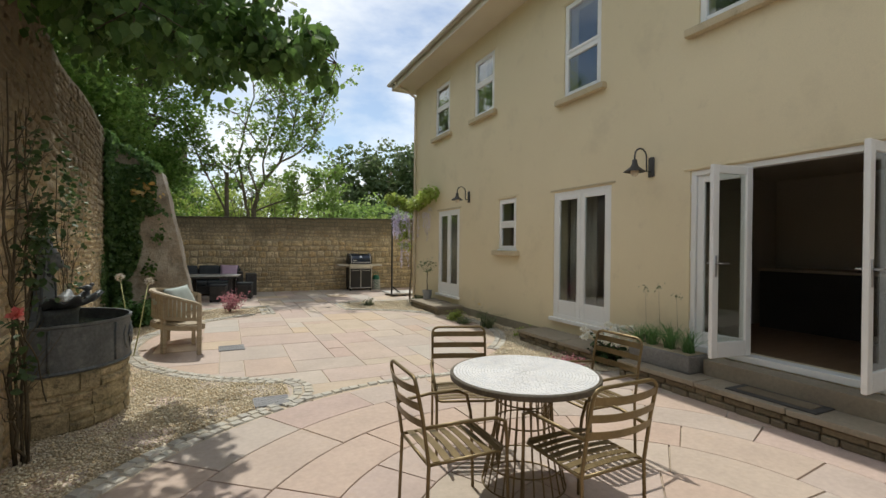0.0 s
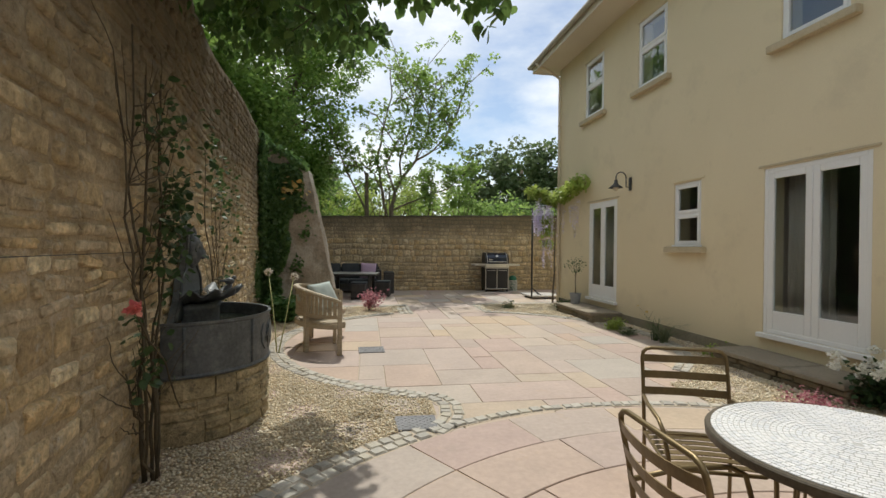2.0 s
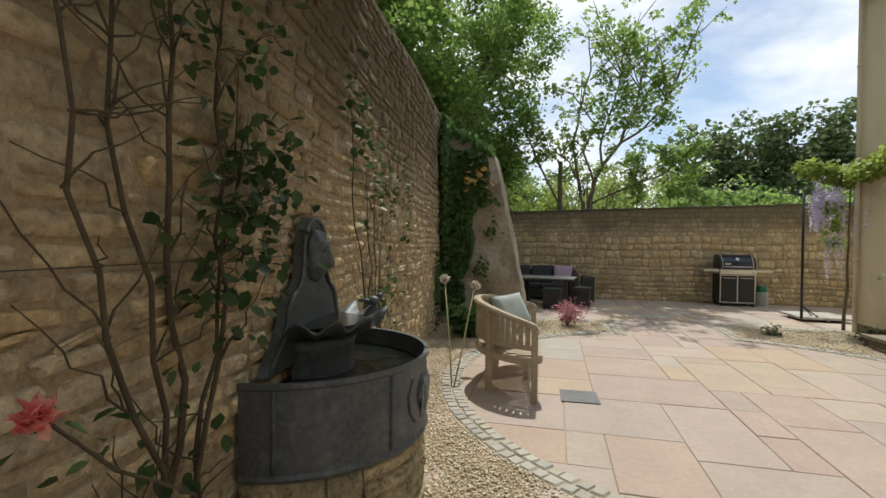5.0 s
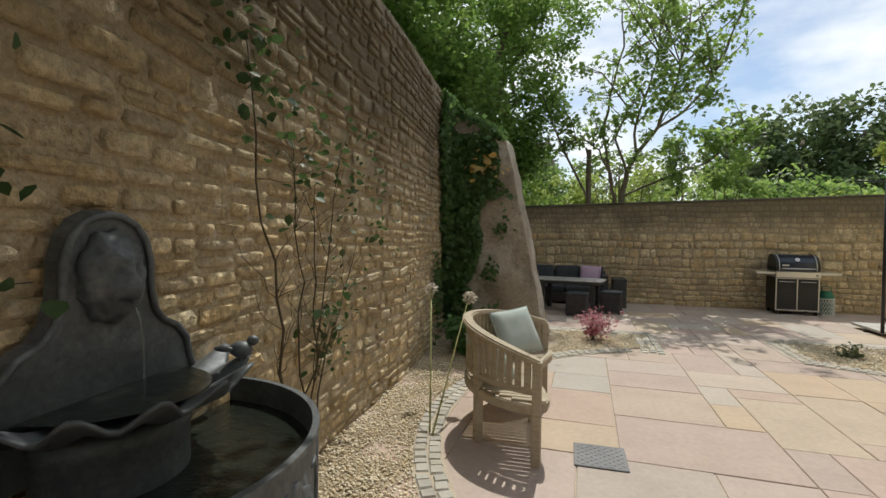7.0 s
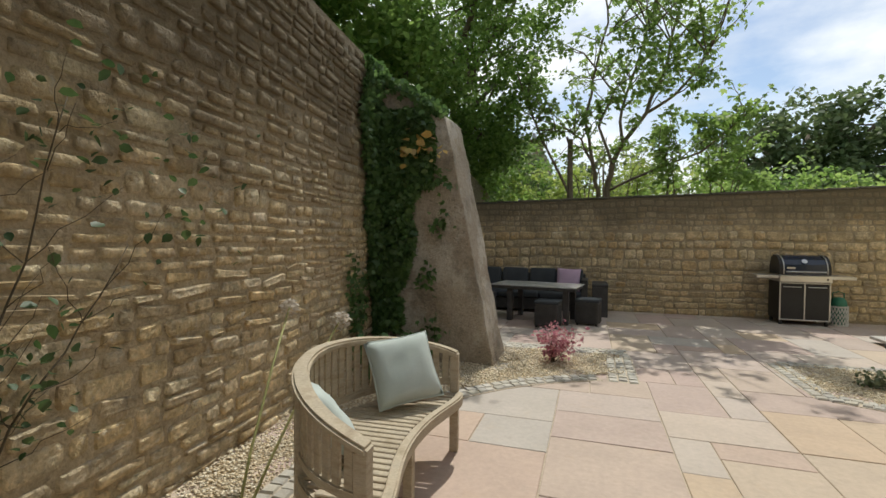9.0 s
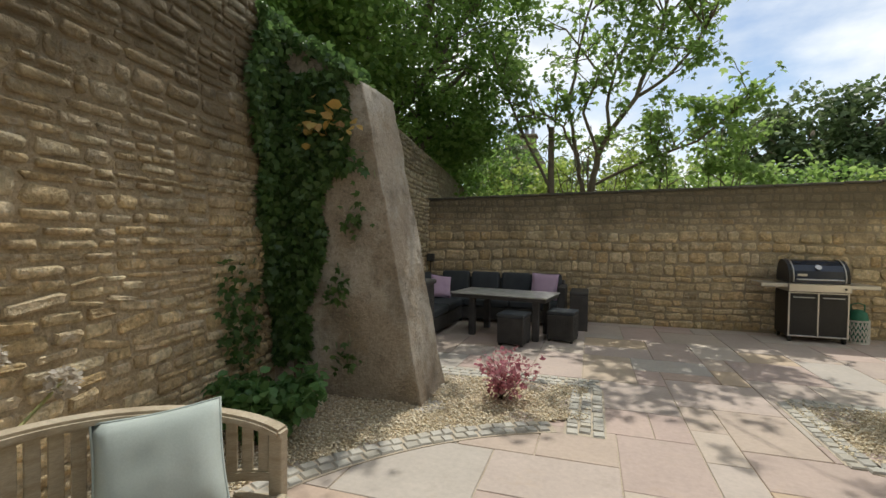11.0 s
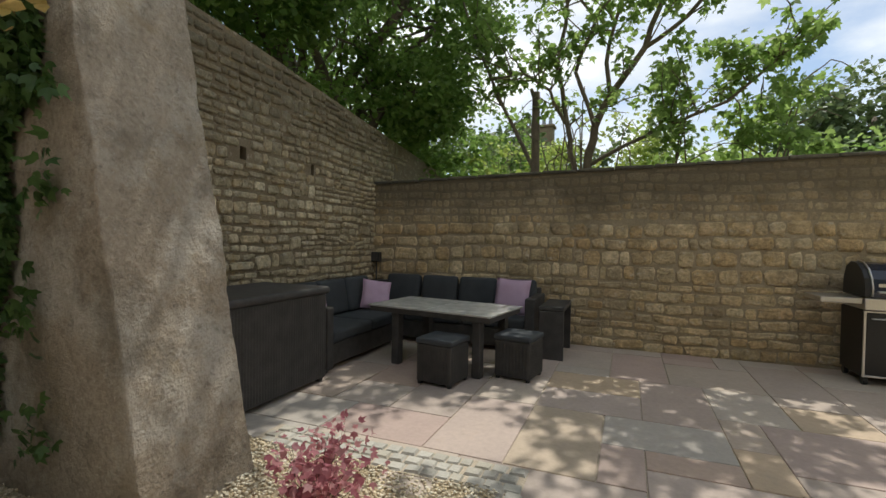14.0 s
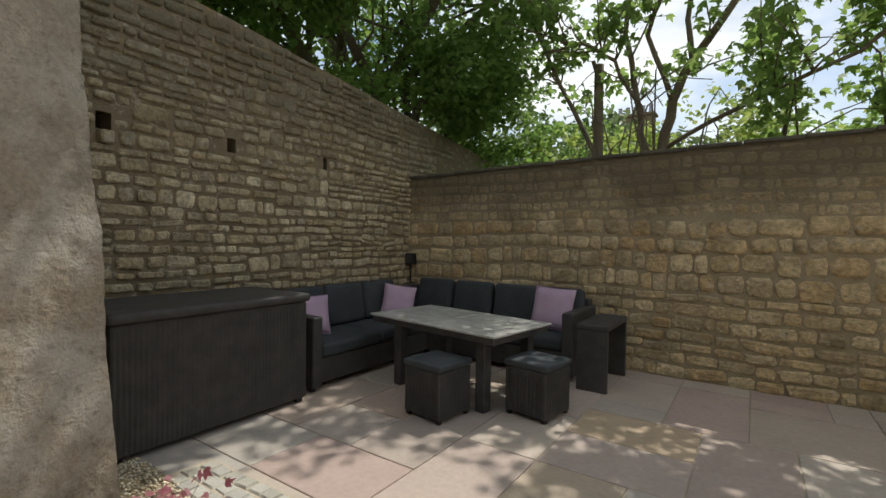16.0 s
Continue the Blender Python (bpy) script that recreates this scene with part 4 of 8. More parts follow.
M["leaf_lime"] = leaf_material("lime_leaf", [(0.07, 0.14, 0.032), (0.12, 0.205, 0.047), (0.165, 0.25, 0.07)], 0.55)
M["leaf_dark"] = leaf_material("dark_leaf", [(0.022, 0.048, 0.017), (0.036, 0.07, 0.022), (0.05, 0.085, 0.03)], 0.25)
M["leaf_fig"] = leaf_material("fig_leaf", [(0.111, 0.189, 0.046), (0.15, 0.24, 0.062), (0.189, 0.267, 0.085)], 0.57)
M["leaf_bright"] = leaf_material("bright_leaf", [(0.17, 0.25, 0.05), (0.23, 0.31, 0.07), (0.28, 0.33, 0.10)], 0.42)
M["leaf_far"] = leaf_material("far_leaf", [(0.065, 0.105, 0.04), (0.095, 0.14, 0.055), (0.13, 0.17, 0.075)], 0.35)
M["leaf_ivy"] = leaf_material("ivy_leaf", [(0.05, 0.105, 0.032), (0.078, 0.15, 0.047), (0.115, 0.20, 0.065)], 0.35, 0.34)
M["leaf_bough"] = leaf_material("bough_leaf", [(0.045, 0.095, 0.025), (0.07, 0.135, 0.036), (0.10, 0.17, 0.05)], 0.5)
M["leaf_rose"] = leaf_material("rose_leaf", [(0.03, 0.062, 0.022), (0.045, 0.085, 0.028), (0.07, 0.115, 0.04)], 0.25)
M["leaf_red"] = leaf_material("red_leaf", [(0.22, 0.07, 0.085), (0.32, 0.125, 0.14), (0.40, 0.22, 0.22)], 0.4)
M["bark"] = material("bark", [(0.10, 0.08, 0.055), (0.17, 0.14, 0.10)], 0.95, 40, 3, 0.8, 0.01, stretch=(3, 3, 1))
M["stem"] = material("rose_stem", [(0.07, 0.055, 0.035), (0.11, 0.085, 0.05)], 0.85, 40, 6, 0.4, 0.004)
M["fig_bark"] = material("fig_bark", [(0.13, 0.105, 0.075), (0.22, 0.18, 0.13)], 0.9, 40, 3, 0.5, 0.006)


def leaf_mesh(name, points, size, mat, rng, lobes=False, droop=0.3, normal=None):
    """One leaf a point: a folded blade with a pointed tip, or a lobed one, at a random turn."""
    n = len(points)
    if lobes:
        shape = np.array([(0, 0, 0), (-.35, .15, .05), (-.5, .55, .0), (-.2, .5, .06), (0, 1, 0), (.2, .5, .06), (.5, .55, 0), (.35, .15, .05)])
        faces = [(0, 3, 2, 1), (0, 4, 3), (0, 5, 4), (0, 7, 6, 5)]
    else:
        shape = np.array([(0, 0, 0), (-.32, .22, .07), (-.36, .58, .06), (0, 1, -.06), (.36, .58, .06), (.32, .22, .07)])
        faces = [(0, 3, 2, 1), (0, 5, 4, 3)]
    k = len(shape)
    s = size * rng.uniform(0.6, 1.25, n)
    yaw = rng.uniform(0, 2 * np.pi, n)
    pitch = rng.normal(-droop, 0.55, n)
    roll = rng.normal(0, 0.6, n)
    p = shape[None] * s[:, None, None]
    c, q = np.cos(roll)[:, None], np.sin(roll)[:, None]
    x, y, z = p[..., 0] * c + p[..., 2] * q, p[..., 1], -p[..., 0] * q + p[..., 2] * c
    c, q = np.cos(pitch)[:, None], np.sin(pitch)[:, None]
    y, z = y * c - z * q, y * q + z * c
    if normal is None:
        c, q = np.cos(yaw)[:, None], np.sin(yaw)[:, None]
        x, y = x * c - y * q, x * q + y * c
        v = np.stack([x, y, z], -1)
    else:                           # lie roughly against a face with that outward normal, tips down
        out = np.array(normal, float)
        out /= np.linalg.norm(out)
        side = np.cross((0, 0, 1.0), out)
        up = np.cross(out, side)
        a = rng.normal(np.pi, 0.7, n)
        c, q = np.cos(a)[:, None], np.sin(a)[:, None]
        x, y = x * c - y * q, x * q + y * c
        v = x[..., None] * side + y[..., None] * up + (z + 0.02)[..., None] * out
    v = v + np.asarray(points)[:, None]
    loops, sizes = [], []
    off = (np.arange(n) * k)[:, None]
    if lobes:
        flat = np.array([i for f in faces for i in f])
        loops = (flat[None] + off).ravel()
        sizes = np.tile([len(f) for f in faces], n)
    else:
        flat = np.array([i for f in faces for i in f])
        loops = (flat[None] + off).ravel()
        sizes = np.full(n * 2, 4)
    return fast_mesh(name, v.reshape(-1, 3), loops, sizes, mat)


def clumps(rng, centres, count, spread, flat=0.7):
    """Points gathered in small clumps about the centres, thicker on their outside."""
    c = np.asarray(centres, float)
    pick = c[rng.integers(0, len(c), count)]
    d = rng.normal(size=(count, 3))
    d /= np.linalg.norm(d, axis=1)[:, None]
    r = spread * rng.random(count) ** 0.4
    return pick + d * r[:, None] * np.array([1, 1, flat])


def blob_centres(rng, lobes, per, shell=0.55):
    """Clump centres spread through the outer shell of several ellipsoid lobes (x, y, z, rx, ry, rz)."""
    out = []
    for x, y, z, rx, ry, rz in lobes:
        d = rng.normal(size=(per, 3))
        d /= np.linalg.norm(d, axis=1)[:, None]
        r = (shell + (1 - shell) * rng.random(per)) * rng.uniform(0.8, 1.12, per)
        out.append(np.array([x, y, z]) + d * r[:, None] * np.array([rx, ry, rz]))
    return np.concatenate(out)


def limb(bm, a, b, r0, r1, rng, wob=0.12, n=6, seg=7):
    a, b = Vector(a), Vector(b)
    d = (b - a).length
    pts = []
    for i in range(n + 1):
        f = i / n
        w = wob * d * math.sin(math.pi * f) * 0.5
        pts.append(a.lerp(b, f) + Vector((rng.uniform(-w, w), rng.uniform(-w, w), rng.uniform(-w, w) * 0.6)))
    tube(bm, pts, r0, seg, r1)
    return pts


def tree(name, at, label, lobes, per, leaves, spread, size, mat, seed, trunk_r=0.2, branch_to=None, lobed=False, bark="bark", flat=0.7, category="tree", group=""):
    """A trunk with limbs into each lobe and a crown of separate leaves in clumps."""
    rng = np.random.default_rng(seed)
    pr = random.Random(seed)
    tr = thing(name, at, label, category, group)
    lobes_l = [(x - at[0], y - at[1], z - at[2], a, b, c) for x, y, z, a, b, c in lobes]
    bm = bmesh.new()
    fork = min(l[2] for l in lobes_l) * 0.75
    fork = max(fork, 0.3)
    limb(bm, (0, 0, -0.1), (0, 0, fork), trunk_r, trunk_r * 0.7, pr, 0.08, 5, 9)
    centres = blob_centres(rng, lobes_l, per)
    for l in lobes_l:
        pts = limb(bm, (0, 0, fork * 0.9), l[:3], trunk_r * 0.55, trunk_r * 0.2, pr, 0.2)
        near = [c for c in centres if (Vector(c) - Vector(l[:3])).length < max(l[3:]) * 1.2][:9]
        for c in near:
            limb(bm, pts[pr.randrange(3, 7)], c, trunk_r * 0.16, 0.008, pr, 0.2, 4, 5)
    part("trunk", bm, M[bark], tr, "tapered trunk with spreading limbs", smooth=True)
    part("crown", leaf_mesh("crown", clumps(rng, centres, leaves, spread, flat), size, M[mat], rng, lobed), None, tr, "crown of many small leaves")
    return tr


# the tall dark tree behind the side wall, its boughs over the court
tree("lime_tree", (-4.6, 8.5, -0.1), "large dark green broadleaved tree behind the stone wall",
     [(-4.0, 8.0, 6.2, 1.7, 2.4, 2.0), (-4.6, 11.0, 6.6, 2.2, 2.6, 2.6), (-3.3, 13.2, 5.6, 1.45, 1.8, 1.9), (-3.4, 5.0, 5.8, 2.0, 2.2, 1.7), (-4.6, 8.0, 8.4, 2.8, 3.6, 2.2)],
     80, 44000, 0.46, 0.135, "leaf_lime", 21, 0.3)
tree("beech_tree", (-4.4, 17.0, -0.1), "dark leafy tree rising beyond the corner of the walls",
     [(-3.4, 16.0, 5.2, 1.9, 2.0, 2.0), (-3.6, 18.6, 5.0, 2.0, 2.2, 2.2), (-4.4, 17.0, 7.6, 2.4, 2.8, 2.2), (-2.5, 19.5, 3.9, 1.5, 1.6, 1.3), (-2.7, 14.2, 4.9, 1.2, 1.4, 1.2), (-1.75, 18.6, 6.0, 1.35, 1.6, 1.8), (-1.3, 18.8, 8.3, 1.8, 1.6, 1.7), (-1.9, 17.6, 4.3, 1.1, 1.2, 1.0), (-1.35, 15.5, 7.7, 1.1, 1.7, 1.3)],
     75, 42000, 0.45, 0.115, "leaf_lime", 22, 0.25)
# far trees
tree("oak_tree", (14.5, 44.0, -0.1), "distant dark green oak with a rounded uneven crown",
     [(11.5, 44, 8.0, 3.4, 3, 3.2), (15.5, 45, 9.2, 3.6, 3, 3.4), (19.0, 44, 9.5, 3.6, 3, 3.6), (13.5, 43, 5.5, 4, 3, 2.6), (17.5, 43, 5.5, 4, 3, 2.6)], 60, 11000, 1.0, 0.42, "leaf_far", 23, 0.5)
tree("oak_tree", (26.0, 44.0, -0.1), "distant dark green oak with a rounded uneven crown",
     [(23, 45, 10, 3.6, 3, 3.6), (27, 44, 9, 3.6, 3, 3.2), (25, 43, 5.5, 4, 3, 3), (31, 44, 8, 3.6, 3, 3.2)], 60, 9000, 1.0, 0.42, "leaf_far", 24, 0.5)

# ---- things: materials ----
M["bronze"] = material("bronze_paint", [(0.17, 0.125, 0.06), (0.23, 0.17, 0.085)], 0.42, 60, 8, 0.1, 0.001, metal=0.55, spread=0.15)
M["mosaic"] = material("mosaic_tile", [(0.74, 0.74, 0.74), (0.80, 0.79, 0.78), (0.68, 0.69, 0.71)], 0.3, 60, 5, 0.05, 0.001, pick="island", spread=0.08)
M["grout"] = material("grout", [(0.46, 0.45, 0.43), (0.52, 0.51, 0.49)], 0.8, 60, 5, 0.1, 0.001)
M["rim"] = material("dark_rim", [(0.10, 0.085, 0.065), (0.14, 0.12, 0.09)], 0.5, 60, 5, 0.1, 0.001, metal=0.5)
M["lead"] = material("lead_grey", [(0.085, 0.095, 0.10), (0.13, 0.14, 0.145)], 0.52, 40, 5, 0.35, 0.003, metal=0.3, spread=0.3, stain=((0.25, 0.26, 0.255), 7, 0.54, 0.72, 0.6))
M["water"] = material("dark_water", [(0.012, 0.016, 0.013), (0.02, 0.024, 0.018)], 0.04, 14, 3, 0.6, 0.02, spec=0.6)
M["teak"] = material("weathered_teak", [(0.34, 0.275, 0.19), (0.44, 0.37, 0.27), (0.39, 0.335, 0.25)], 0.8, 60, 6, 0.35, 0.002, spread=0.2, stretch=(1, 1, 5), stain=((0.20, 0.17, 0.09), 5, 0.55, 0.75, 0.5))
M["sage"] = material("sage_fabric", [(0.40, 0.45, 0.42), (0.46, 0.51, 0.48)], 0.95, 160, 5, 0.3, 0.001, spread=0.08)
M["pink"] = material("pink_fabric", [(0.50, 0.35, 0.47), (0.55, 0.40, 0.52)], 0.95, 160, 5, 0.3, 0.001, spread=0.08)
M["wicker"] = material("dark_wicker", [(0.045, 0.042, 0.04), (0.075, 0.07, 0.065)], 0.6, 130, 8, 0.5, 0.002, spread=0.3)
M["charcoal"] = material("charcoal_fabric", [(0.045, 0.05, 0.055), (0.06, 0.066, 0.072)], 0.95, 140, 5, 0.3, 0.001, spread=0.12)
M["table_glass"] = material("stone_look_top", [(0.42, 0.42, 0.40), (0.54, 0.53, 0.50)], 0.22, 9, 4, 0.05, 0.001)
M["enamel_blue"] = material("dark_blue_enamel", [(0.012, 0.018, 0.035), (0.016, 0.024, 0.045)], 0.18, 30, 3, 0.02, 0.001, spec=0.6)
M["black"] = material("black_paint", [(0.012, 0.012, 0.013), (0.02, 0.02, 0.021)], 0.4, 50, 4, 0.1, 0.001)
M["shelf_steel"] = material("stainless", [(0.55, 0.53, 0.50), (0.62, 0.60, 0.57)], 0.35, 90, 3, 0.03, 0.001, metal=0.9, spread=0.05)
M["gas_green"] = material("gas_green", [(0.02, 0.14, 0.085), (0.03, 0.17, 0.10)], 0.45, 40, 4, 0.05, 0.001)
M["pale_basket"] = material("pale_basket", [(0.50, 0.50, 0.46), (0.56, 0.56, 0.52)], 0.6, 40, 4, 0.05, 0.001)
M["pot"] = material("zinc_pot", [(0.27, 0.28, 0.29), (0.34, 0.35, 0.36)], 0.55, 30, 4, 0.2, 0.002, metal=0.4)
M["slate"] = material("dark_metal_cover", [(0.15, 0.15, 0.155), (0.21, 0.21, 0.215)], 0.6, 50, 4, 0.3, 0.002, metal=0.2)
M["mat"] = material("rubber_mat", [(0.05, 0.048, 0.045), (0.075, 0.07, 0.065)], 0.9, 90, 6, 0.5, 0.003)
M["coir"] = material("coir", [(0.14, 0.11, 0.075), (0.19, 0.15, 0.10)], 0.98, 150, 6, 0.8, 0.004)
M["step_stone"] = material("step_stone", [(0.24, 0.20, 0.15), (0.31, 0.265, 0.20)], 0.85, 25, 2, 0.35, 0.006, spread=0.15, stain=((0.14, 0.13, 0.10), 4, 0.55, 0.75, 0.6))
M["planter"] = material("grey_planter", [(0.16, 0.155, 0.145), (0.22, 0.21, 0.20)], 0.85, 40, 3, 0.4, 0.004)
M["iron"] = material("dark_iron", [(0.06, 0.058, 0.056), (0.10, 0.095, 0.09)], 0.55, 60, 6, 0.2, 0.001, metal=0.5)
M["bulb"] = material("frosted_bulb", [(0.62, 0.52, 0.38), (0.68, 0.58, 0.43)], 0.25, 30, 4, 0.0)
M["petal_white"] = leaf_material("white_petal", [(0.66, 0.66, 0.60), (0.75, 0.75, 0.70)], 0.3)
M["petal_lilac"] = leaf_material("lilac_petal", [(0.42, 0.36, 0.50), (0.55, 0.50, 0.62), (0.62, 0.58, 0.68)], 0.35)
M["leaf_pale"] = leaf_material("grey_green_leaf", [(0.10, 0.13, 0.06), (0.14, 0.17, 0.09), (0.17, 0.19, 0.11)], 0.2)
M["seed_head"] = leaf_material("seed_head", [(0.42, 0.38, 0.31), (0.52, 0.48, 0.42)], 0.3)
M["base_stone"] = material("mossy_limestone", [(0.42, 0.34, 0.20), (0.54, 0.44, 0.27), (0.47, 0.38, 0.235)], 0.92, 30, 4, 1.0, 0.025, pick="object", spread=0.35, stain=[((0.14, 0.13, 0.065), 3.5, 0.50, 0.66, 0.7), ((0.12, 0.105, 0.07), 14.0, 0.52, 0.62, 0.7)])


# ---- buttress ----
def buttress():
    bm = bmesh.new()
    y0, y1 = 11.17, 11.88
    side = [(-0.24, -0.1), (-0.90, 3.08), (-1.96, 3.74), (-1.96, -0.1)]
    a = [bm.verts.new((x, y0, z)) for x, z in side]
    b = [bm.verts.new((x + 0.0, y1, z)) for x, z in side]
    for i in range(4):
        bm.faces.new((a[i], a[(i + 1) % 4], b[(i + 1) % 4], b[i]))
    bm.faces.new(a[::-1])
    bm.faces.new(b)
    bmesh.ops.recalc_face_normals(bm, faces=bm.faces)
    bmesh.ops.subdivide_edges(bm, edges=bm.edges, cuts=11, use_grid_fill=True)
    bmesh.ops.subdivide_edges(bm, edges=bm.edges, cuts=4, use_grid_fill=True)
    for v in bm.verts:
        p = v.co.copy()
        v.co += Vector((noise.noise(p * 2.3), noise.noise(p * 2.3 + Vector((9, 0, 0))), noise.noise(p * 2 + Vector((0, 9, 0))))) * 0.022
        v.co += Vector((noise.noise(p * 9), noise.noise(p * 9 + Vector((4, 0, 0))), 0)) * 0.009
        v.co += Vector((noise.noise(p * 22), noise.noise(p * 22 + Vector((4, 0, 0))), 0)) * 0.006
    tagged(part("buttress", bm, M["butt"], smooth=True), "sloping buttress of worn grey-brown cement render", "buttress", kind="structure")


buttress()

# ---- steps along the house ----
def stone_step(at, w, label):
    """A low step: rough stones under thick flags, from the wall out; w along y, origin at its south end on the ground."""
    rng = random.Random(int(w * 100))
    st = thing("stone_step", at, label, "step", group="stone steps", kind="structure")
    d = HX - at[0]
    part("core", boxed((0.045, 0.02, -0.05), (d - 0.002, w - 0.02, 0.145)), M["mortar"], st)
    y = 0.0
    while y < w - 0.05:
        l = min(rng.uniform(0.55, 0.95), w - y)
        if w - y - l < 0.25:
            l = w - y
        part("flag", boxed((-0.025, y + 0.004, 0.146), (d - 0.004, y + l - 0.004, 0.2 + rng.uniform(-0.004, 0.004)), 0.010, 2), M["step_stone"], st)
        y += l
    z = 0.0
    for h in (0.075, 0.07):
        y = 0.0
        while y < w - 0.02:
            l = min(rng.uniform(0.10, 0.32), w - y)
            part("stone", boxed((0.0 + rng.uniform(0, 0.02), y + 0.006, z), (0.06, y + l - 0.006, z + h - 0.008), 0.012, 1), M["step_wall"], st)
            y += l
        z += h
    for yy in (0.0, w - 0.05):
        part("stone", boxed((0.062, yy, 0.0), (d - 0.01, yy + 0.05, 0.142), 0.012, 1), M["step_wall"], st)


M["step_wall"] = material("step_rubble", [(0.15, 0.12, 0.08), (0.24, 0.195, 0.13), (0.19, 0.16, 0.11)], 0.92, 45, 3, 0.7, 0.01, pick="object", spread=0.25, stain=((0.10, 0.10, 0.06), 5, 0.55, 0.7, 0.6))
stone_step((4.78, -2.6, 0), 6.75, "long low step of flagstones on rubble along the house")
stone_step((4.82, 4.66, 0), 1.72, "low flagstone step in front of closed french doors")
stone_step((4.72, 9.45, 0), 1.75, "low flagstone step with a potted plant on it")

# inner step under the folding doors
tagged(part("door_step", boxed((5.12, 1.0, 0.2), (HX - 0.002, 3.26, 0.37), 0.008, 2), M["step_stone"]), "stone sill step under the open folding doors", "step", kind="structure")


def doormat(at, w, l):
    m = thing("doormat", at, "dark rubber doormat with a coir centre on the step", "doormat")
    part("border", boxed((-w / 2, -l / 2, 0), (w / 2, l / 2, 0.012), 0.004, 2), M["mat"], m)
    part("matting", boxed((-w / 2 + 0.07, -l / 2 + 0.07, 0.012), (w / 2 - 0.07, l / 2 - 0.07, 0.018), 0.002, 1), M["coir"], m, "brown coir pile")


doormat((4.985, 2.43, 0.203), 0.32, 0.78)


# ---- wall lamps ----
def wall_lamp(at):
    lp = thing("wall_lamp", at, "dark swan-neck outdoor lamp on the house wall", "wall lamp", group="wall lamps")
    bm = bmesh.new()
    box(bm, (-0.03, -0.045, -0.13), (0, 0.045, 0.13), 0.02, 3)
    part("wall_plate", bm, M["iron"], lp)
    bm = bmesh.new()
    pts = [(-0.02, 0, -0.06), (-0.10, 0, -0.06), (-0.105, 0, 0.05)]
    pts += [(-0.105 - 0.105 * (1 - math.cos(a)), 0, 0.12 + 0.105 * math.sin(a)) for a in [math.pi * k / 10 for k in range(11)]]
    pts += [(-0.315, 0, 0.05)]
    tube(bm, pts, 0.011, 8)
    part("arm", bm, M["iron"], lp, "curved iron arm", smooth=True)
    bm = bmesh.new()
    lathe(bm, [(0.012, 0.06), (0.03, 0.05), (0.034, 0.0), (0.05, -0.035), (0.10, -0.075), (0.135, -0.10), (0.132, -0.105), (0.09, -0.078), (0.03, -0.03)], 28, at=(-0.315, 0, 0.02))
    part("shade", bm, M["iron"], lp, "flared conical shade", smooth=True)
    bm = bmesh.new()
    bmesh.ops.create_uvsphere(bm, u_segments=16, v_segments=10, radius=0.05)
    bmesh.ops.transform(bm, matrix=Matrix.Translation((-0.315, 0, -0.085)) @ Matrix.Diagonal((1, 1, 1.2, 1)), verts=bm.verts)
    part("bulb", bm, M["bulb"], lp, "frosted globe, unlit", smooth=True)
    return lp


wl1 = wall_lamp((HX, 4.19, 2.65))
copy_thing(wl1, pose(HX, 9.22, 2.73))


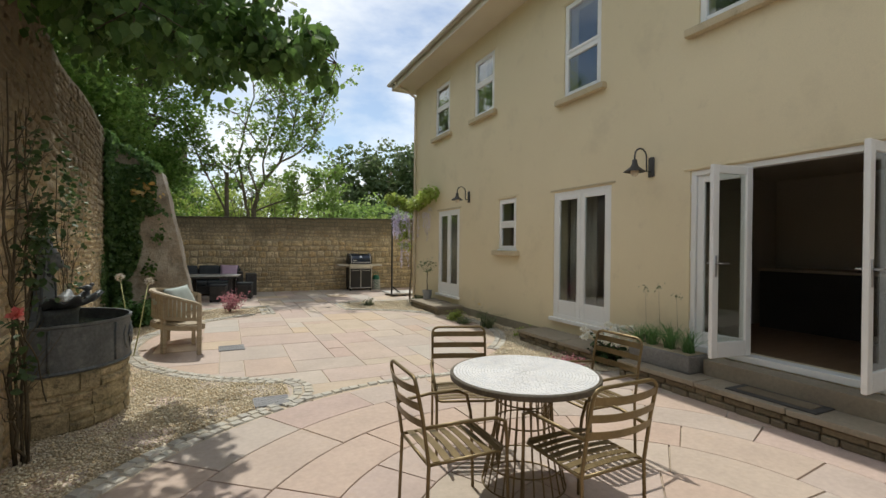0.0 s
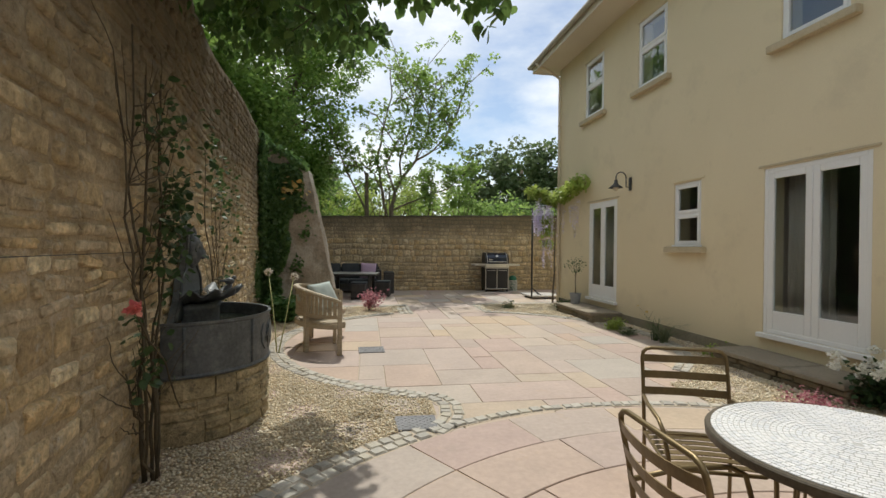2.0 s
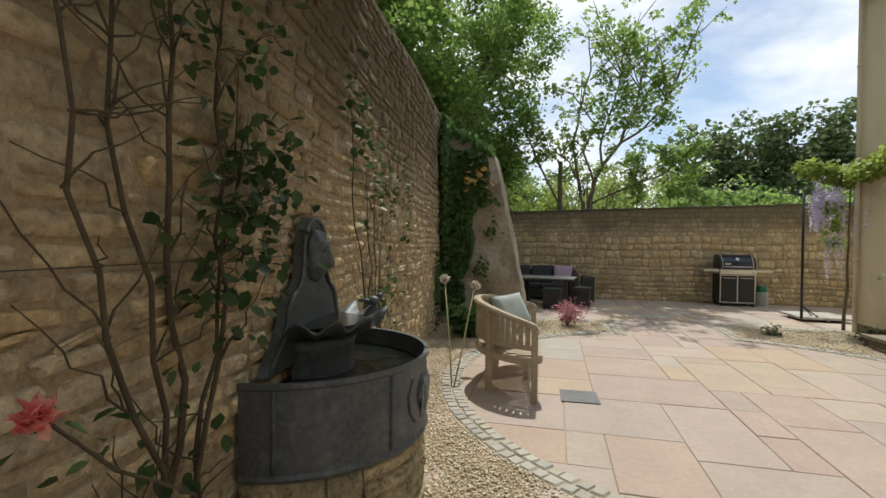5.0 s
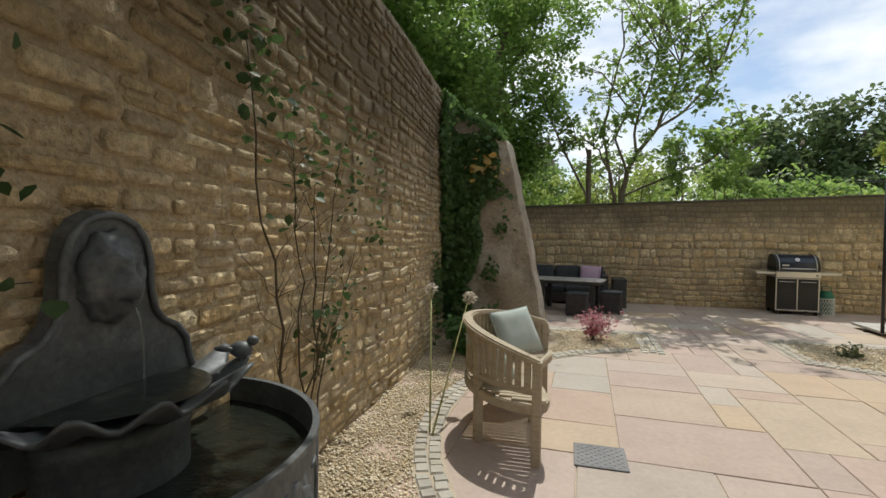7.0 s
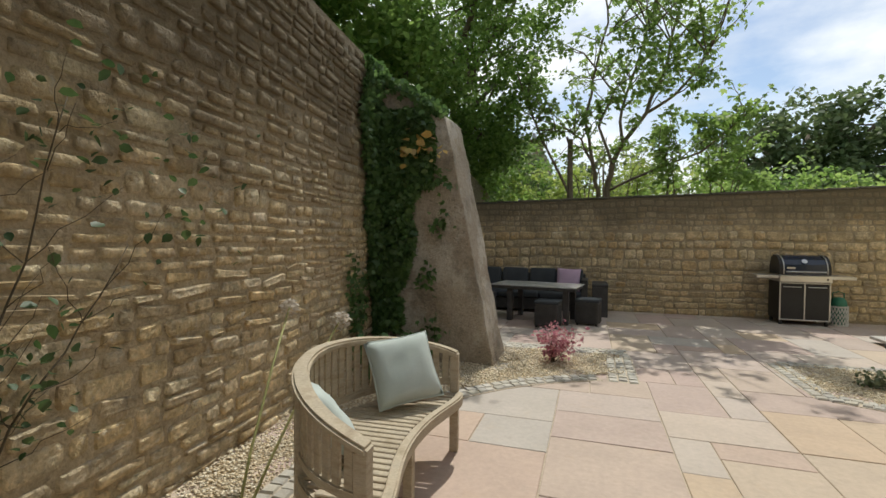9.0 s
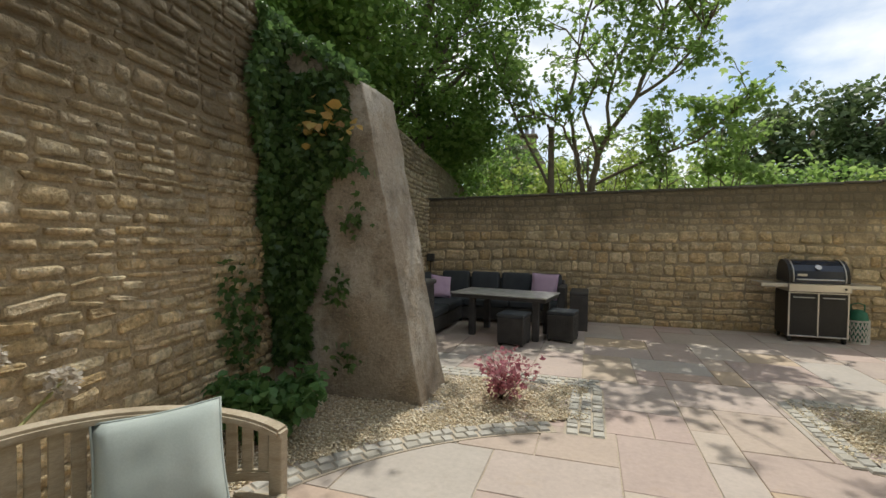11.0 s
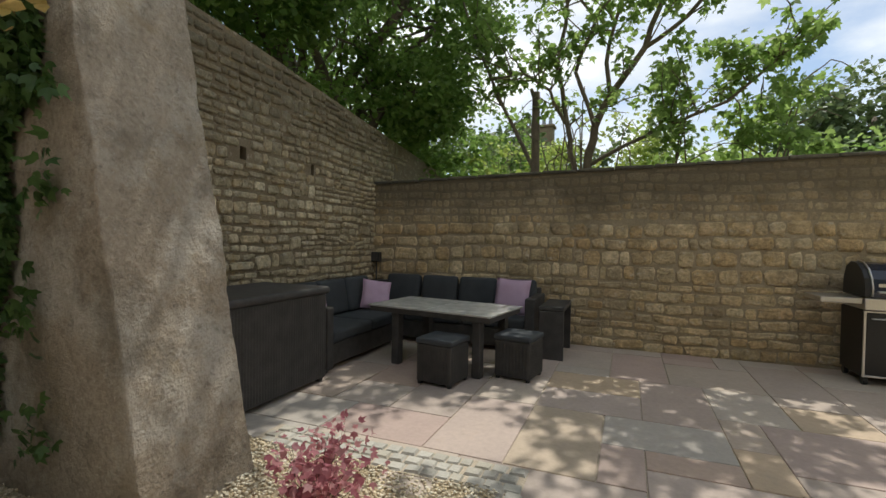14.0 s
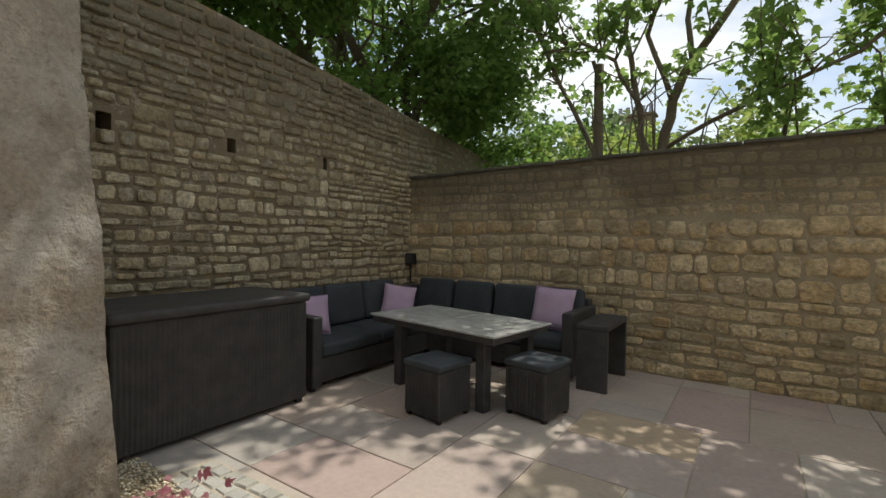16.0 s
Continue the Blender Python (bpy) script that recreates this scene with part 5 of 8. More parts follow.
# ---- garden table and chairs ----
def garden_table(at):
    tb = thing("garden_table", at, "round bistro table with pale mosaic top on a wire pedestal", "table")
    bm = bmesh.new()
    lathe(bm, [(0.0, 0.700), (0.485, 0.700), (0.500, 0.706), (0.502, 0.735), (0.497, 0.741), (0.480, 0.741), (0.0, 0.7405)], 64)
    bmesh.ops.remove_doubles(bm, verts=bm.verts, dist=1e-4)
    part("tabletop", bm, M["rim"], tb, "dark rimmed top", smooth=False)
    bm = bmesh.new()
    lathe(bm, [(0.0, 0.7411), (0.478, 0.7411), (0.478, 0.7425), (0.0, 0.7425)], 64)
    bmesh.ops.remove_doubles(bm, verts=bm.verts, dist=1e-5)
    part("grout", bm, M["grout"], tb)
    # rings of tiles, slightly proud of the grout
    vs, fs = [], []
    rng = random.Random(3)
    r = 0.02
    while r < 0.465:
        dr = 0.021
        k = max(6, int(2 * math.pi * (r + dr / 2) / 0.030))
        ph = rng.uniform(0, 1)
        for i in range(k):
            a0, a1 = 2 * math.pi * (i + ph) / k, 2 * math.pi * (i + ph + 0.86) / k
            b = len(vs)
            z = 0.7445 + rng.uniform(-0.0006, 0.0006)
            for zz, g in ((0.7420, 0), (z, 0.001)):
                for rr, aa in ((r + g, a0), (r + dr * 0.86 - g, a0), (r + dr * 0.86 - g, a1), (r + g, a1)):
                    vs.append((rr * math.cos(aa), rr * math.sin(aa), zz))
            fs.append((b + 4, b + 5, b + 6, b + 7))
            for q in range(4):
                fs.append((b + q, b + (q + 1) % 4, b + 4 + (q + 1) % 4, b + 4 + q))
        r += dr
    tl = part("mosaic", mesh_of("mosaic", vs, fs, M["mosaic"]), None, tb, "rings of pale grey mosaic tiles")
    tagged(tl, kind="stuff")
    bm0 = bmesh.new()
    tube(bm0, [(0.20, 0, 0.70), (0.185, 0, 0.55), (0.19, 0, 0.42), (0.225, 0, 0.25), (0.275, 0, 0.02)], 0.0055, 6)
    me = bpy.data.meshes.new("wire")
    bm0.to_mesh(me)
    bm0.free()
    me.materials.append(M["bronze"])
    for i in range(26):
        part("wire", me, None, tb, loc=pose(0, 0, 0, 0, 0, 360 * i / 26))
    for rr, z in ((0.20, 0.692), (0.186, 0.56), (0.19, 0.42), (0.25, 0.14), (0.278, 0.012)):
        bm = bmesh.new()
        tube(bm, [(rr * math.cos(a), rr * math.sin(a), z) for a in [2 * math.pi * k / 32 for k in range(32)]], 0.0055, 6, closed=True)
        part("hoop", bm, M["bronze"], tb, smooth=True)
    return tb


def curved_slat(bm, p0, p1, sag, h, t, up):
    """A flat slat bowed by sag between two points, h wide along up, t thick."""
    p0, p1, up = Vector(p0), Vector(p1), Vector(up).normalized()
    d = (p1 - p0).normalized()
    out = d.cross(up).normalized()
    rows = []
    n = 7
    for i in range(n + 1):
        f = i / n
        c = p0.lerp(p1, f) + out * (sag * 4 * f * (1 - f))
        rows.append([bm.verts.new(c + up * a + out * b) for a, b in ((-h / 2, -t / 2), (h / 2, -t / 2), (h / 2, t / 2), (-h / 2, t / 2))])
    for a, b in zip(rows, rows[1:]):
        for k in range(4):
            bm.faces.new((a[k], a[(k + 1) % 4], b[(k + 1) % 4], b[k]))
    bm.faces.new(rows[0][::-1])
    bm.faces.new(rows[-1])
    bmesh.ops.recalc_face_normals(bm, faces=bm.faces)


def garden_chair(at, turn):
    """Faces +y; its back at the -y side."""
    ch = thing("garden_chair", at, "bronze metal slatted garden armchair at the round table", "chair", group="chairs round the table", turn=turn)
    w = 0.225
    # hoop of the back, down into the rear legs
    bm = bmesh.new()
    pts = [(-w, -0.25, 0.0), (-w, -0.235, 0.43), (-w, -0.275, 0.70), (-w, -0.305, 0.84)]
    pts += [(-w + 0.05 * (1 - math.cos(a)), -0.31, 0.845 + 0.05 * math.sin(a)) for a in (0.5, 1.0, 1.57)]
    pts += [(-x, y, z) for x, y, z in pts[::-1]]
    tube(bm, pts, 0.0105, 8)
    part("back_frame", bm, M["bronze"], ch, smooth=True)
    for z in (0.835, 0.745, 0.655):
        bm = bmesh.new()
        curved_slat(bm, (w, -0.235 - (z - 0.43) * 0.18, z), (-w, -0.235 - (z - 0.43) * 0.18, z), -0.035, 0.042, 0.004, (0, -0.17, 1))
        part("back_slat", bm, M["bronze"], ch)
    bm = bmesh.new()
    tube(bm, [(-w, -0.235, 0.43), (-w, 0.20, 0.44), (-w + 0.04, 0.235, 0.44), (w - 0.04, 0.235, 0.44), (w, 0.20, 0.44), (w, -0.235, 0.43)], 0.0095, 8)
    tube(bm, [(-w, -0.235, 0.43), (w, -0.235, 0.43)], 0.0095, 8)
    part("seat_frame", bm, M["bronze"], ch, smooth=True)
    for i in range(7):
        y = -0.19 + i * 0.063
        bm = bmesh.new()
        curved_slat(bm, (-w, y, 0.442), (w, y, 0.442), 0.012, 0.042, 0.004, (0, 1, 0))
        part("seat_slat", bm, M["bronze"], ch)
    for s in (-1, 1):
        bm = bmesh.new()
        tube(bm, [(s * w, -0.262, 0.63), (s * w * 1.12, -0.05, 0.645), (s * w * 1.12, 0.15, 0.64), (s * w * 1.1, 0.215, 0.61), (s * w * 1.02, 0.235, 0.5), (s * w, 0.24, 0.43), (s * w, 0.255, 0.0)], 0.0105, 8)
        part("arm_and_leg", bm, M["bronze"], ch, smooth=True)
    return ch


TABLE = (2.17, 2.46)
garden_table((*TABLE, 0))
first_chair = garden_chair((2.045, 3.11, 0), 160)
for x, y, turn in ((2.89, 2.62, 92), (2.18, 1.915, 2), (1.56, 2.32, -92)):
    copy_thing(first_chair, pose(x, y, 0, 0, 0, turn))


# ---- fountain against the side wall ----
def fountain():
    cy = 5.20
    cx = wall_x(cy) + 0.035
    turn = math.degrees(math.atan(0.122))
    ft = thing("wall_fountain", (cx, cy, 0), "lead wall fountain with shell basin over a half-round tank", "fountain", turn=turn)
    rng = random.Random(17)
    R = 0.67
    # stone base: a core and courses of curved blocks
    bm = bmesh.new()
    lathe(bm, [(0, -0.05), (R - 0.018, -0.05), (R - 0.018, 0.49), (0, 0.49)], 24, -math.pi / 2, math.pi / 2)
    part("base_core", bm, M["base_stone"], ft)
    z = 0.0
    for h in (0.185, 0.14, 0.168):
        a = -math.pi / 2
        while a < math.pi / 2 - 0.05:
            da = min(rng.uniform(0.24, 0.60), math.pi / 2 - a)
            cut = rng.uniform(0.4, 0.6) if rng.random() < 0.35 else 1.0
            for z0, z1 in ((z, z + h * cut), (z + h * cut, z + h)):
                if z1 - z0 < 0.03:
                    continue
                bm = bmesh.new()
                r1, e = R + rng.uniform(-0.012, 0.004), rng.uniform(0.006, 0.02)
                lathe(bm, [(R - 0.06, z0 + 0.005), (r1 - 0.016, z0 + 0.006), (r1, z0 + 0.012 + e), (r1 + rng.uniform(-0.006, 0.006), z1 - 0.012 - e), (r1 - 0.016, z1 - 0.006), (R - 0.06, z1 - 0.005)], 5, a + rng.uniform(0.006, 0.014), a + da - rng.uniform(0.006, 0.014))
                for col in (0, 5):
                    bm.verts.ensure_lookup_table()
                    bm.faces.new([bm.verts[col * 6 + k] for k in (range(6) if col else range(5, -1, -1))])
                part("stone", bm, M["base_stone"], ft)
            a += da
        z += h
    # tank
    bm = bmesh.new()
    lathe(bm, [(0, 0.495), (R + 0.005, 0.495), (R + 0.012, 0.51), (R, 0.525), (R, 0.875), (R + 0.012, 0.885), (R + 0.012, 0.905), (R - 0.012, 0.905), (R - 0.014, 0.53), (0, 0.53)], 48, -math.pi / 2, math.pi / 2)
    part("tank", bm, M["lead"], ft, "half-round lead tank with a rolled rim", smooth=False)
    # raised ornament: ribs and a wreath on the tank's face
    for a in (-0.55, 0.55, -1.35, 1.35):
        bm = bmesh.new()
        tube(bm, [(R * math.cos(a), R * math.sin(a), zz) for zz in (0.53, 0.87)], 0.013, 6)
        part("rib", bm, M["lead"], ft, smooth=True)
    bm = bmesh.new()
    bmesh.ops.create_icosphere(bm, subdivisions=4, radius=1.0)
    for v in bm.verts:
        p = v.co.copy()
        v.co = p * (1 + 0.30 * noise.noise(p * 2.6) + 0.16 * noise.noise(p * 6.0))
    bmesh.ops.transform(bm, matrix=Matrix.Translation((R - 0.008, 0, 0.70)) @ Matrix.Diagonal((0.024, 0.13, 0.13, 1)), verts=bm.verts)
    part("crest", bm, M["lead"], ft, "raised cast crest", smooth=True)
    for s in (-1, 1):
        bm = bmesh.new()
        tube(bm, [((R + 0.002) * math.cos(s * a), (R + 0.002) * math.sin(s * a), zz) for a, zz in ((0.26, 0.60), (0.34, 0.66), (0.36, 0.74), (0.31, 0.81), (0.24, 0.80))], 0.012, 6, 0.005)
        part("scroll", bm, M["lead"], ft, smooth=True)
    bm = bmesh.new()
    lathe(bm, [(0, 0.80), (R - 0.014, 0.80)], 40, -math.pi / 2, math.pi / 2)
    bmesh.ops.remove_doubles(bm, verts=bm.verts, dist=1e-4)
    part("water", bm, M["water"], ft, "dark still water")
    # back plate, an ogee outline against the wall
    half = [(0.52, 0.88), (0.50, 0.93), (0.44, 0.98), (0.385, 1.03), (0.355, 1.10), (0.34, 1.17), (0.29, 1.225), (0.225, 1.255), (0.185, 1.30), (0.165, 1.37), (0.16, 1.48), (0.14, 1.55), (0.10, 1.60), (0.05, 1.625), (0.0, 1.632)]
    outline = half + [(-y, z) for y, z in half[-2::-1]]
    bm = bmesh.new()
    a = [bm.verts.new((0.0, y, z)) for y, z in outline]
    b = [bm.verts.new((0.045, y * 0.97, 0.88 + (z - 0.88) * 0.985)) for y, z in outline]
    for i in range(len(a) - 1):
        bm.faces.new((a[i], a[i + 1], b[i + 1], b[i]))
    bm.faces.new(b)
    bm.faces.new(a[::-1])
    bm.faces.new((a[-1], a[0], b[0], b[-1]))
    bmesh.ops.recalc_face_normals(bm, faces=bm.faces)
    part("back_plate", bm, M["lead"], ft, "shaped lead back plate")
    bm = bmesh.new()
    tube(bm, [(0.052, y * 0.95, 0.885 + (z - 0.88) * 0.97) for y, z in outline], 0.012, 6)
    part("moulding", bm, M["lead"], ft, smooth=True)
    # mask: one modelled head with brow, muzzle and a ragged mane
    bm = bmesh.new()
    bmesh.ops.create_icosphere(bm, subdivisions=4, radius=1.0)
    for v in bm.verts:
        p = v.co.copy()
        ang = math.atan2(p.y, p.z)
        rim = math.hypot(p.y, p.z)
        d = 0.10 * max(0.0, rim - 0.6) * math.sin(ang * 9) + 0.10 * noise.noise(p * 3.2) + 0.05 * noise.noise(p * 7.0)
        if p.x > 0:
            d += 0.50 * math.exp(-((p.y / 0.30) ** 2 + ((p.z + 0.25) / 0.24) ** 2))       # muzzle
            d += 0.22 * math.exp(-((p.y / 0.13) ** 2 + ((p.z - 0.08) / 0.35) ** 2))       # nose ridge
            for s in (-1, 1):
                d -= 0.34 * math.exp(-(((p.y - s * 0.33) / 0.14) ** 2 + ((p.z - 0.18) / 0.10) ** 2))   # eye hollow
                d += 0.24 * math.exp(-(((p.y - s * 0.34) / 0.20) ** 2 + ((p.z - 0.36) / 0.08) ** 2))   # brow
            d -= 0.34 * math.exp(-((p.y / 0.24) ** 2 + ((p.z + 0.52) / 0.07) ** 2))       # mouth
        v.co = p * (1 + d)
    bmesh.ops.transform(bm, matrix=Matrix.Translation((0.05, 0, 1.42)) @ Matrix.Diagonal((0.072, 0.108, 0.145, 1)), verts=bm.verts)
    part("mask", bm, M["lead"], ft, "cast lion mask spout", smooth=True)
    # shell basin: scalloped bowl on a drum
    bm = bmesh.new()
    rows = []
    for j, (r, z) in enumerate(((0.03, 0.985), (0.14, 0.99), (0.25, 1.02), (0.33, 1.07), (0.345, 1.085), (0.33, 1.088), (0.24, 1.04), (0.12, 1.01), (0.03, 1.005))):
        row = []
        for k in range(49):
            t = -math.pi / 2 + math.pi * k / 48
            wav = math.cos(t * 14) * r / 0.34
            row.append(bm.verts.new((0.05 + r * (1.12 + 0.08 * wav) * math.cos(t), r * (1.24 + 0.08 * wav) * math.sin(t), z + 0.034 * wav * (r / 0.34))))
        rows.append(row)
    for a, b in zip(rows, rows[1:]):
        for k in range(48):
            bm.faces.new((a[k], b[k], b[k + 1], a[k + 1]))
    bmesh.ops.recalc_face_normals(bm, faces=bm.faces)
    part("shell_basin", bm, M["lead"], ft, "scalloped shell basin", smooth=True)
    bm = bmesh.new()
    lathe(bm, [(0.24, 0.53), (0.235, 0.93), (0.25, 0.985), (0.0, 0.985)], 28, -math.pi / 2, math.pi / 2, at=(0.03, 0, 0))
    part("drum", bm, M["lead"], ft, smooth=True)
    bm = bmesh.new()
    lathe(bm, [(0, 1.062), (0.285, 1.062)], 30, -math.pi / 2, math.pi / 2, at=(0.05, 0, 0))
    bmesh.ops.remove_doubles(bm, verts=bm.verts, dist=1e-4)
    part("basin_water", bm, M["water"], ft)
    bm = bmesh.new()
    tube(bm, [(0.125, 0.0, 1.345), (0.150, 0.003, 1.31), (0.165, 0.004, 1.22), (0.172, 0.004, 1.064)], 0.006, 7, 0.004)
    part("water_jet", bm, M["glass"], ft, "thin falling jet of water", smooth=True)
    # a small bird figure on the rim
    bm = bmesh.new()
    for x, y, z, sx, sy, sz in ((0.30, 0.30, 1.135, 0.045, 0.035, 0.032), (0.335, 0.32, 1.165, 0.022, 0.02, 0.02), (0.25, 0.27, 1.14, 0.04, 0.015, 0.012)):
        g = bmesh.ops.create_icosphere(bm, subdivisions=2, radius=1.0)
        bmesh.ops.transform(bm, matrix=Matrix.Translation((x, y, z)) @ Matrix.Diagonal((sx, sy, sz, 1)), verts=g["verts"])
    tube(bm, [(0.30, 0.30, 1.07), (0.30, 0.30, 1.12)], 0.008, 6)
    part("bird_ornament", bm, M["lead"], ft, "small cast bird on the rim", smooth=True)


fountain()


# ---- curved bench ----
def garden_bench():
    """Curved seat open towards +x."""
    bn = thing("garden_bench", (-0.02, 8.105, 0), "weathered teak banana bench with slatted curved back", "bench")
    bn.rotation_euler = (0, 0, radians(3))
    DA, DB, PW = 0.665, 0.785, 2 / 1.85     # depth, half width, fullness of the curve

    def mid(a):               # a from -90 to 90 degrees, 0 is the middle of the back (towards -x)
        c, s = math.cos(a), math.sin(a)
        return Vector((-DA * max(c, 0.0) ** PW, math.copysign(DB * abs(s) ** PW, s), 0))

    def out(a):
        d = mid(min(a + 0.02, math.pi / 2)) - mid(max(a - 0.02, -math.pi / 2))
        return Vector((-d.y, d.x, 0)).normalized()

    def height(a):
        return 0.90 - 0.175 * abs(a / (math.pi / 2)) ** 2

    ends = [-math.pi / 2 + math.pi * k / 44 for k in range(45)]

    def ribbon(name, in_r, out_r, low, high, label="", bevel=0.008):
        bm = bmesh.new()
        rows = []
        for a in ends:
            p, n = mid(a), out(a)
            rows.append([bm.verts.new(p + n * r + Vector((0, 0, z))) for r, z in ((-in_r, low(a)), (out_r, low(a)), (out_r, high(a)), (-in_r, high(a)))])
        for a, b in zip(rows, rows[1:]):
            for k in range(4):
                bm.faces.new((a[k], b[k], b[(k + 1) % 4], a[(k + 1) % 4]))
        bm.faces.new(rows[0])
        bm.faces.new(rows[-1][::-1])
        bmesh.ops.recalc_face_normals(bm, faces=bm.faces)
        es = [e for e in bm.edges if len(e.link_faces) == 2 and e.calc_face_angle(0) > 0.8]
        bmesh.ops.bevel(bm, geom=es, offset=bevel, segments=2, affect="EDGES")
        return part(name, bm, M["teak"], bn, label)

    ribbon("top_rail", 0.045, 0.040, lambda a: height(a) - 0.045, height, "broad curved top rail sweeping into the arms", 0.012)
    ribbon("lower_rail", 0.016, 0.016, lambda a: 0.485, lambda a: 0.535)
    ribbon("seat_rail_back", 0.02, 0.02, lambda a: 0.345, lambda a: 0.420)
    # back slats at even steps along the curve
    fine = [-math.pi / 2 + math.pi * k / 600 for k in range(601)]
    run = [0.0]
    for a, b in zip(fine, fine[1:]):
        run.append(run[-1] + (mid(b) - mid(a)).length)
    n = 33
    posts = (0, 8, 24, 32)
    for k in range(n):
        s = 0.03 + (run[-1] - 0.06) * k / (n - 1)
        a = fine[min(range(601), key=lambda q: abs(run[q] - s))]
        d = out(a)
        m = Matrix.Translation(mid(a)) @ Matrix.Rotation(math.atan2(d.y, d.x), 4, "Z")
        if k in posts:
            part("leg", boxed((-0.029, -0.031, 0), (0.029, 0.031, height(a) - 0.04), 0.006, 2, m), M["teak"], bn)
        else:
            part("back_slat", boxed((-0.008, -0.024, 0.53), (0.008, 0.024, height(a) - 0.04), 0.003, 1, m), M["teak"], bn)

    # seat: slats from the back to the hollow front
    def front(y):
        u = abs(y) / DB
        return -0.085 + 0.19 * u ** 2 - 0.105 * u ** 7

    step = 0.056
    k = -13
    while k <= 13:
        y = k * step
        x0 = -DA * max(0.0, 1 - (abs(y) / DB) ** 1.85) ** (1 / 1.85) + 0.012
        x1 = front(y) - 0.03
        if x1 - x0 > 0.05:
            part("seat_slat", boxed((x0, y - 0.021, 0.420), (x1, y + 0.021, 0.438), 0.004, 1), M["teak"], bn)
        k += 1
    bm = bmesh.new()
    rows = []
    for j in range(41):
        y = -0.775 + 1.55 * j / 40
        x = front(y)
        rows.append([bm.verts.new((x + dx, y, z)) for dx, z in ((-0.030, 0.36), (0.026, 0.36), (0.030, 0.443), (-0.030, 0.443))])
    for a, b in zip(rows, rows[1:]):
        for q in range(4):
            bm.faces.new((a[q], b[q], b[(q + 1) % 4], a[(q + 1) % 4]))
    bm.faces.new(rows[0])
    bm.faces.new(rows[-1][::-1])
    bmesh.ops.recalc_face_normals(bm, faces=bm.faces)
    es = [e for e in bm.edges if len(e.link_faces) == 2 and e.calc_face_angle(0) > 0.8]
    bmesh.ops.bevel(bm, geom=es, offset=0.010, segments=2, affect="EDGES")
    part("seat_rail_front", bm, M["teak"], bn)
    part("leg", boxed((-0.135, -0.028, 0), (-0.080, 0.028, 0.37), 0.005, 2), M["teak"], bn)


garden_bench()


def cushion(name, at, size, thick, mat, label, rot, group=""):
    """A stuffed square cushion with pinched corners, standing in its own x-z plane."""
    cu = thing(name, at, label, "cushion", group)
    cu.matrix_world = rot
    bm = bmesh.new()
    n = 14
    grid = {}
    for s in (-1, 1):
        for i in range(n + 1):
            for j in range(n + 1):
                u, v = 2 * i / n - 1, 2 * j / n - 1
                edge = max(0.0, (1 - u ** 4) * (1 - v ** 4)) ** 0.55
                pull = 1 - 0.06 * (1 - u * u) * abs(v) ** 3 - 0.06 * (1 - v * v) * abs(u) ** 3
                wr = 0.010 * noise.noise((u * 2.5 + at[0] * 3, v * 2.5, s * 2.0 + at[1]))
                if edge < 1e-6 and s == 1:
                    grid[s, i, j] = grid[-1, i, j]
                    continue
                grid[s, i, j] = bm.verts.new((u * size / 2 * pull, s * (thick / 2 * edge) + wr * edge, size / 2 + v * size / 2 * pull))
    for s in (-1, 1):
        for i in range(n):
            for j in range(n):
                q = [grid[s, i, j], grid[s, i + 1, j], grid[s, i + 1, j + 1], grid[s, i, j + 1]]
                if s == 1:
                    q.reverse()
                bm.faces.new(q)
    bmesh.ops.recalc_face_normals(bm, faces=bm.faces)
    part("cover", bm, mat, cu, smooth=True)
    bm = bmesh.new()
    edge = [(-1, v) for v in np.linspace(-1, 1, 8)] + [(u, 1) for u in np.linspace(-1, 1, 8)[1:]] + [(1, v) for v in np.linspace(1, -1, 8)[1:]] + [(u, -1) for u in np.linspace(1, -1, 8)[1:-1]]
    pts = []
    for u, v in edge:
        pull = 1 - 0.06 * (1 - u * u) * abs(v) ** 3 - 0.06 * (1 - v * v) * abs(u) ** 3
        pts.append((u * size / 2 * pull, 0, size / 2 + v * size / 2 * pull))
    tube(bm, pts, 0.006, 5, closed=True)
    part("piping", bm, mat, cu, smooth=True)
    return cu


cushion("cushion", (-0.35, 8.53, 0.44), 0.45, 0.17, M["sage"], "pale sage green cushion leaning on the bench back", pose(-0.24, 8.44, 0.485, -30, 0, 42) @ Matrix.Rotation(radians(-6), 4, "Y"))
cushion("cushion", (-0.45, 7.72, 0.44), 0.42, 0.14, M["sage"], "pale sage green cushion slumped along the bench back", pose(-0.31, 7.80, 0.460, -38, 6, 128))

# ---- covers in the paving ----
def cover(at, w, l, turn, label):
    c = thing("drain_cover", at, label, "drain cover", turn=turn)
    part("plate", boxed((-w / 2, -l / 2, -0.02), (w / 2, l / 2, 0.012), 0.004, 1), M["slate"], c)
    bm = bmesh.new()
    k = int(w / 0.03)
    for i in range(k):
        for j in range(int(l / 0.03)):
            if (i + j) % 2:
                x, y = -w / 2 + 0.03 + i * 0.03, -l / 2 + 0.025 + j * 0.03
                if x < w / 2 - 0.02 and y < l / 2 - 0.02:
                    box(bm, (x - 0.009, y - 0.003, 0.0121), (x + 0.009, y + 0.003, 0.0145))
    tagged(part("tread_pattern", bm, M["slate"], c), kind="stuff")


cover((0.755, 4.80, 0.006), 0.345, 0.30, -2, "grey metal inspection cover set in the gravel")
cover((0.415, 7.59, 0.0), 0.36, 0.36, 2, "dark grey square grating set in the paving")


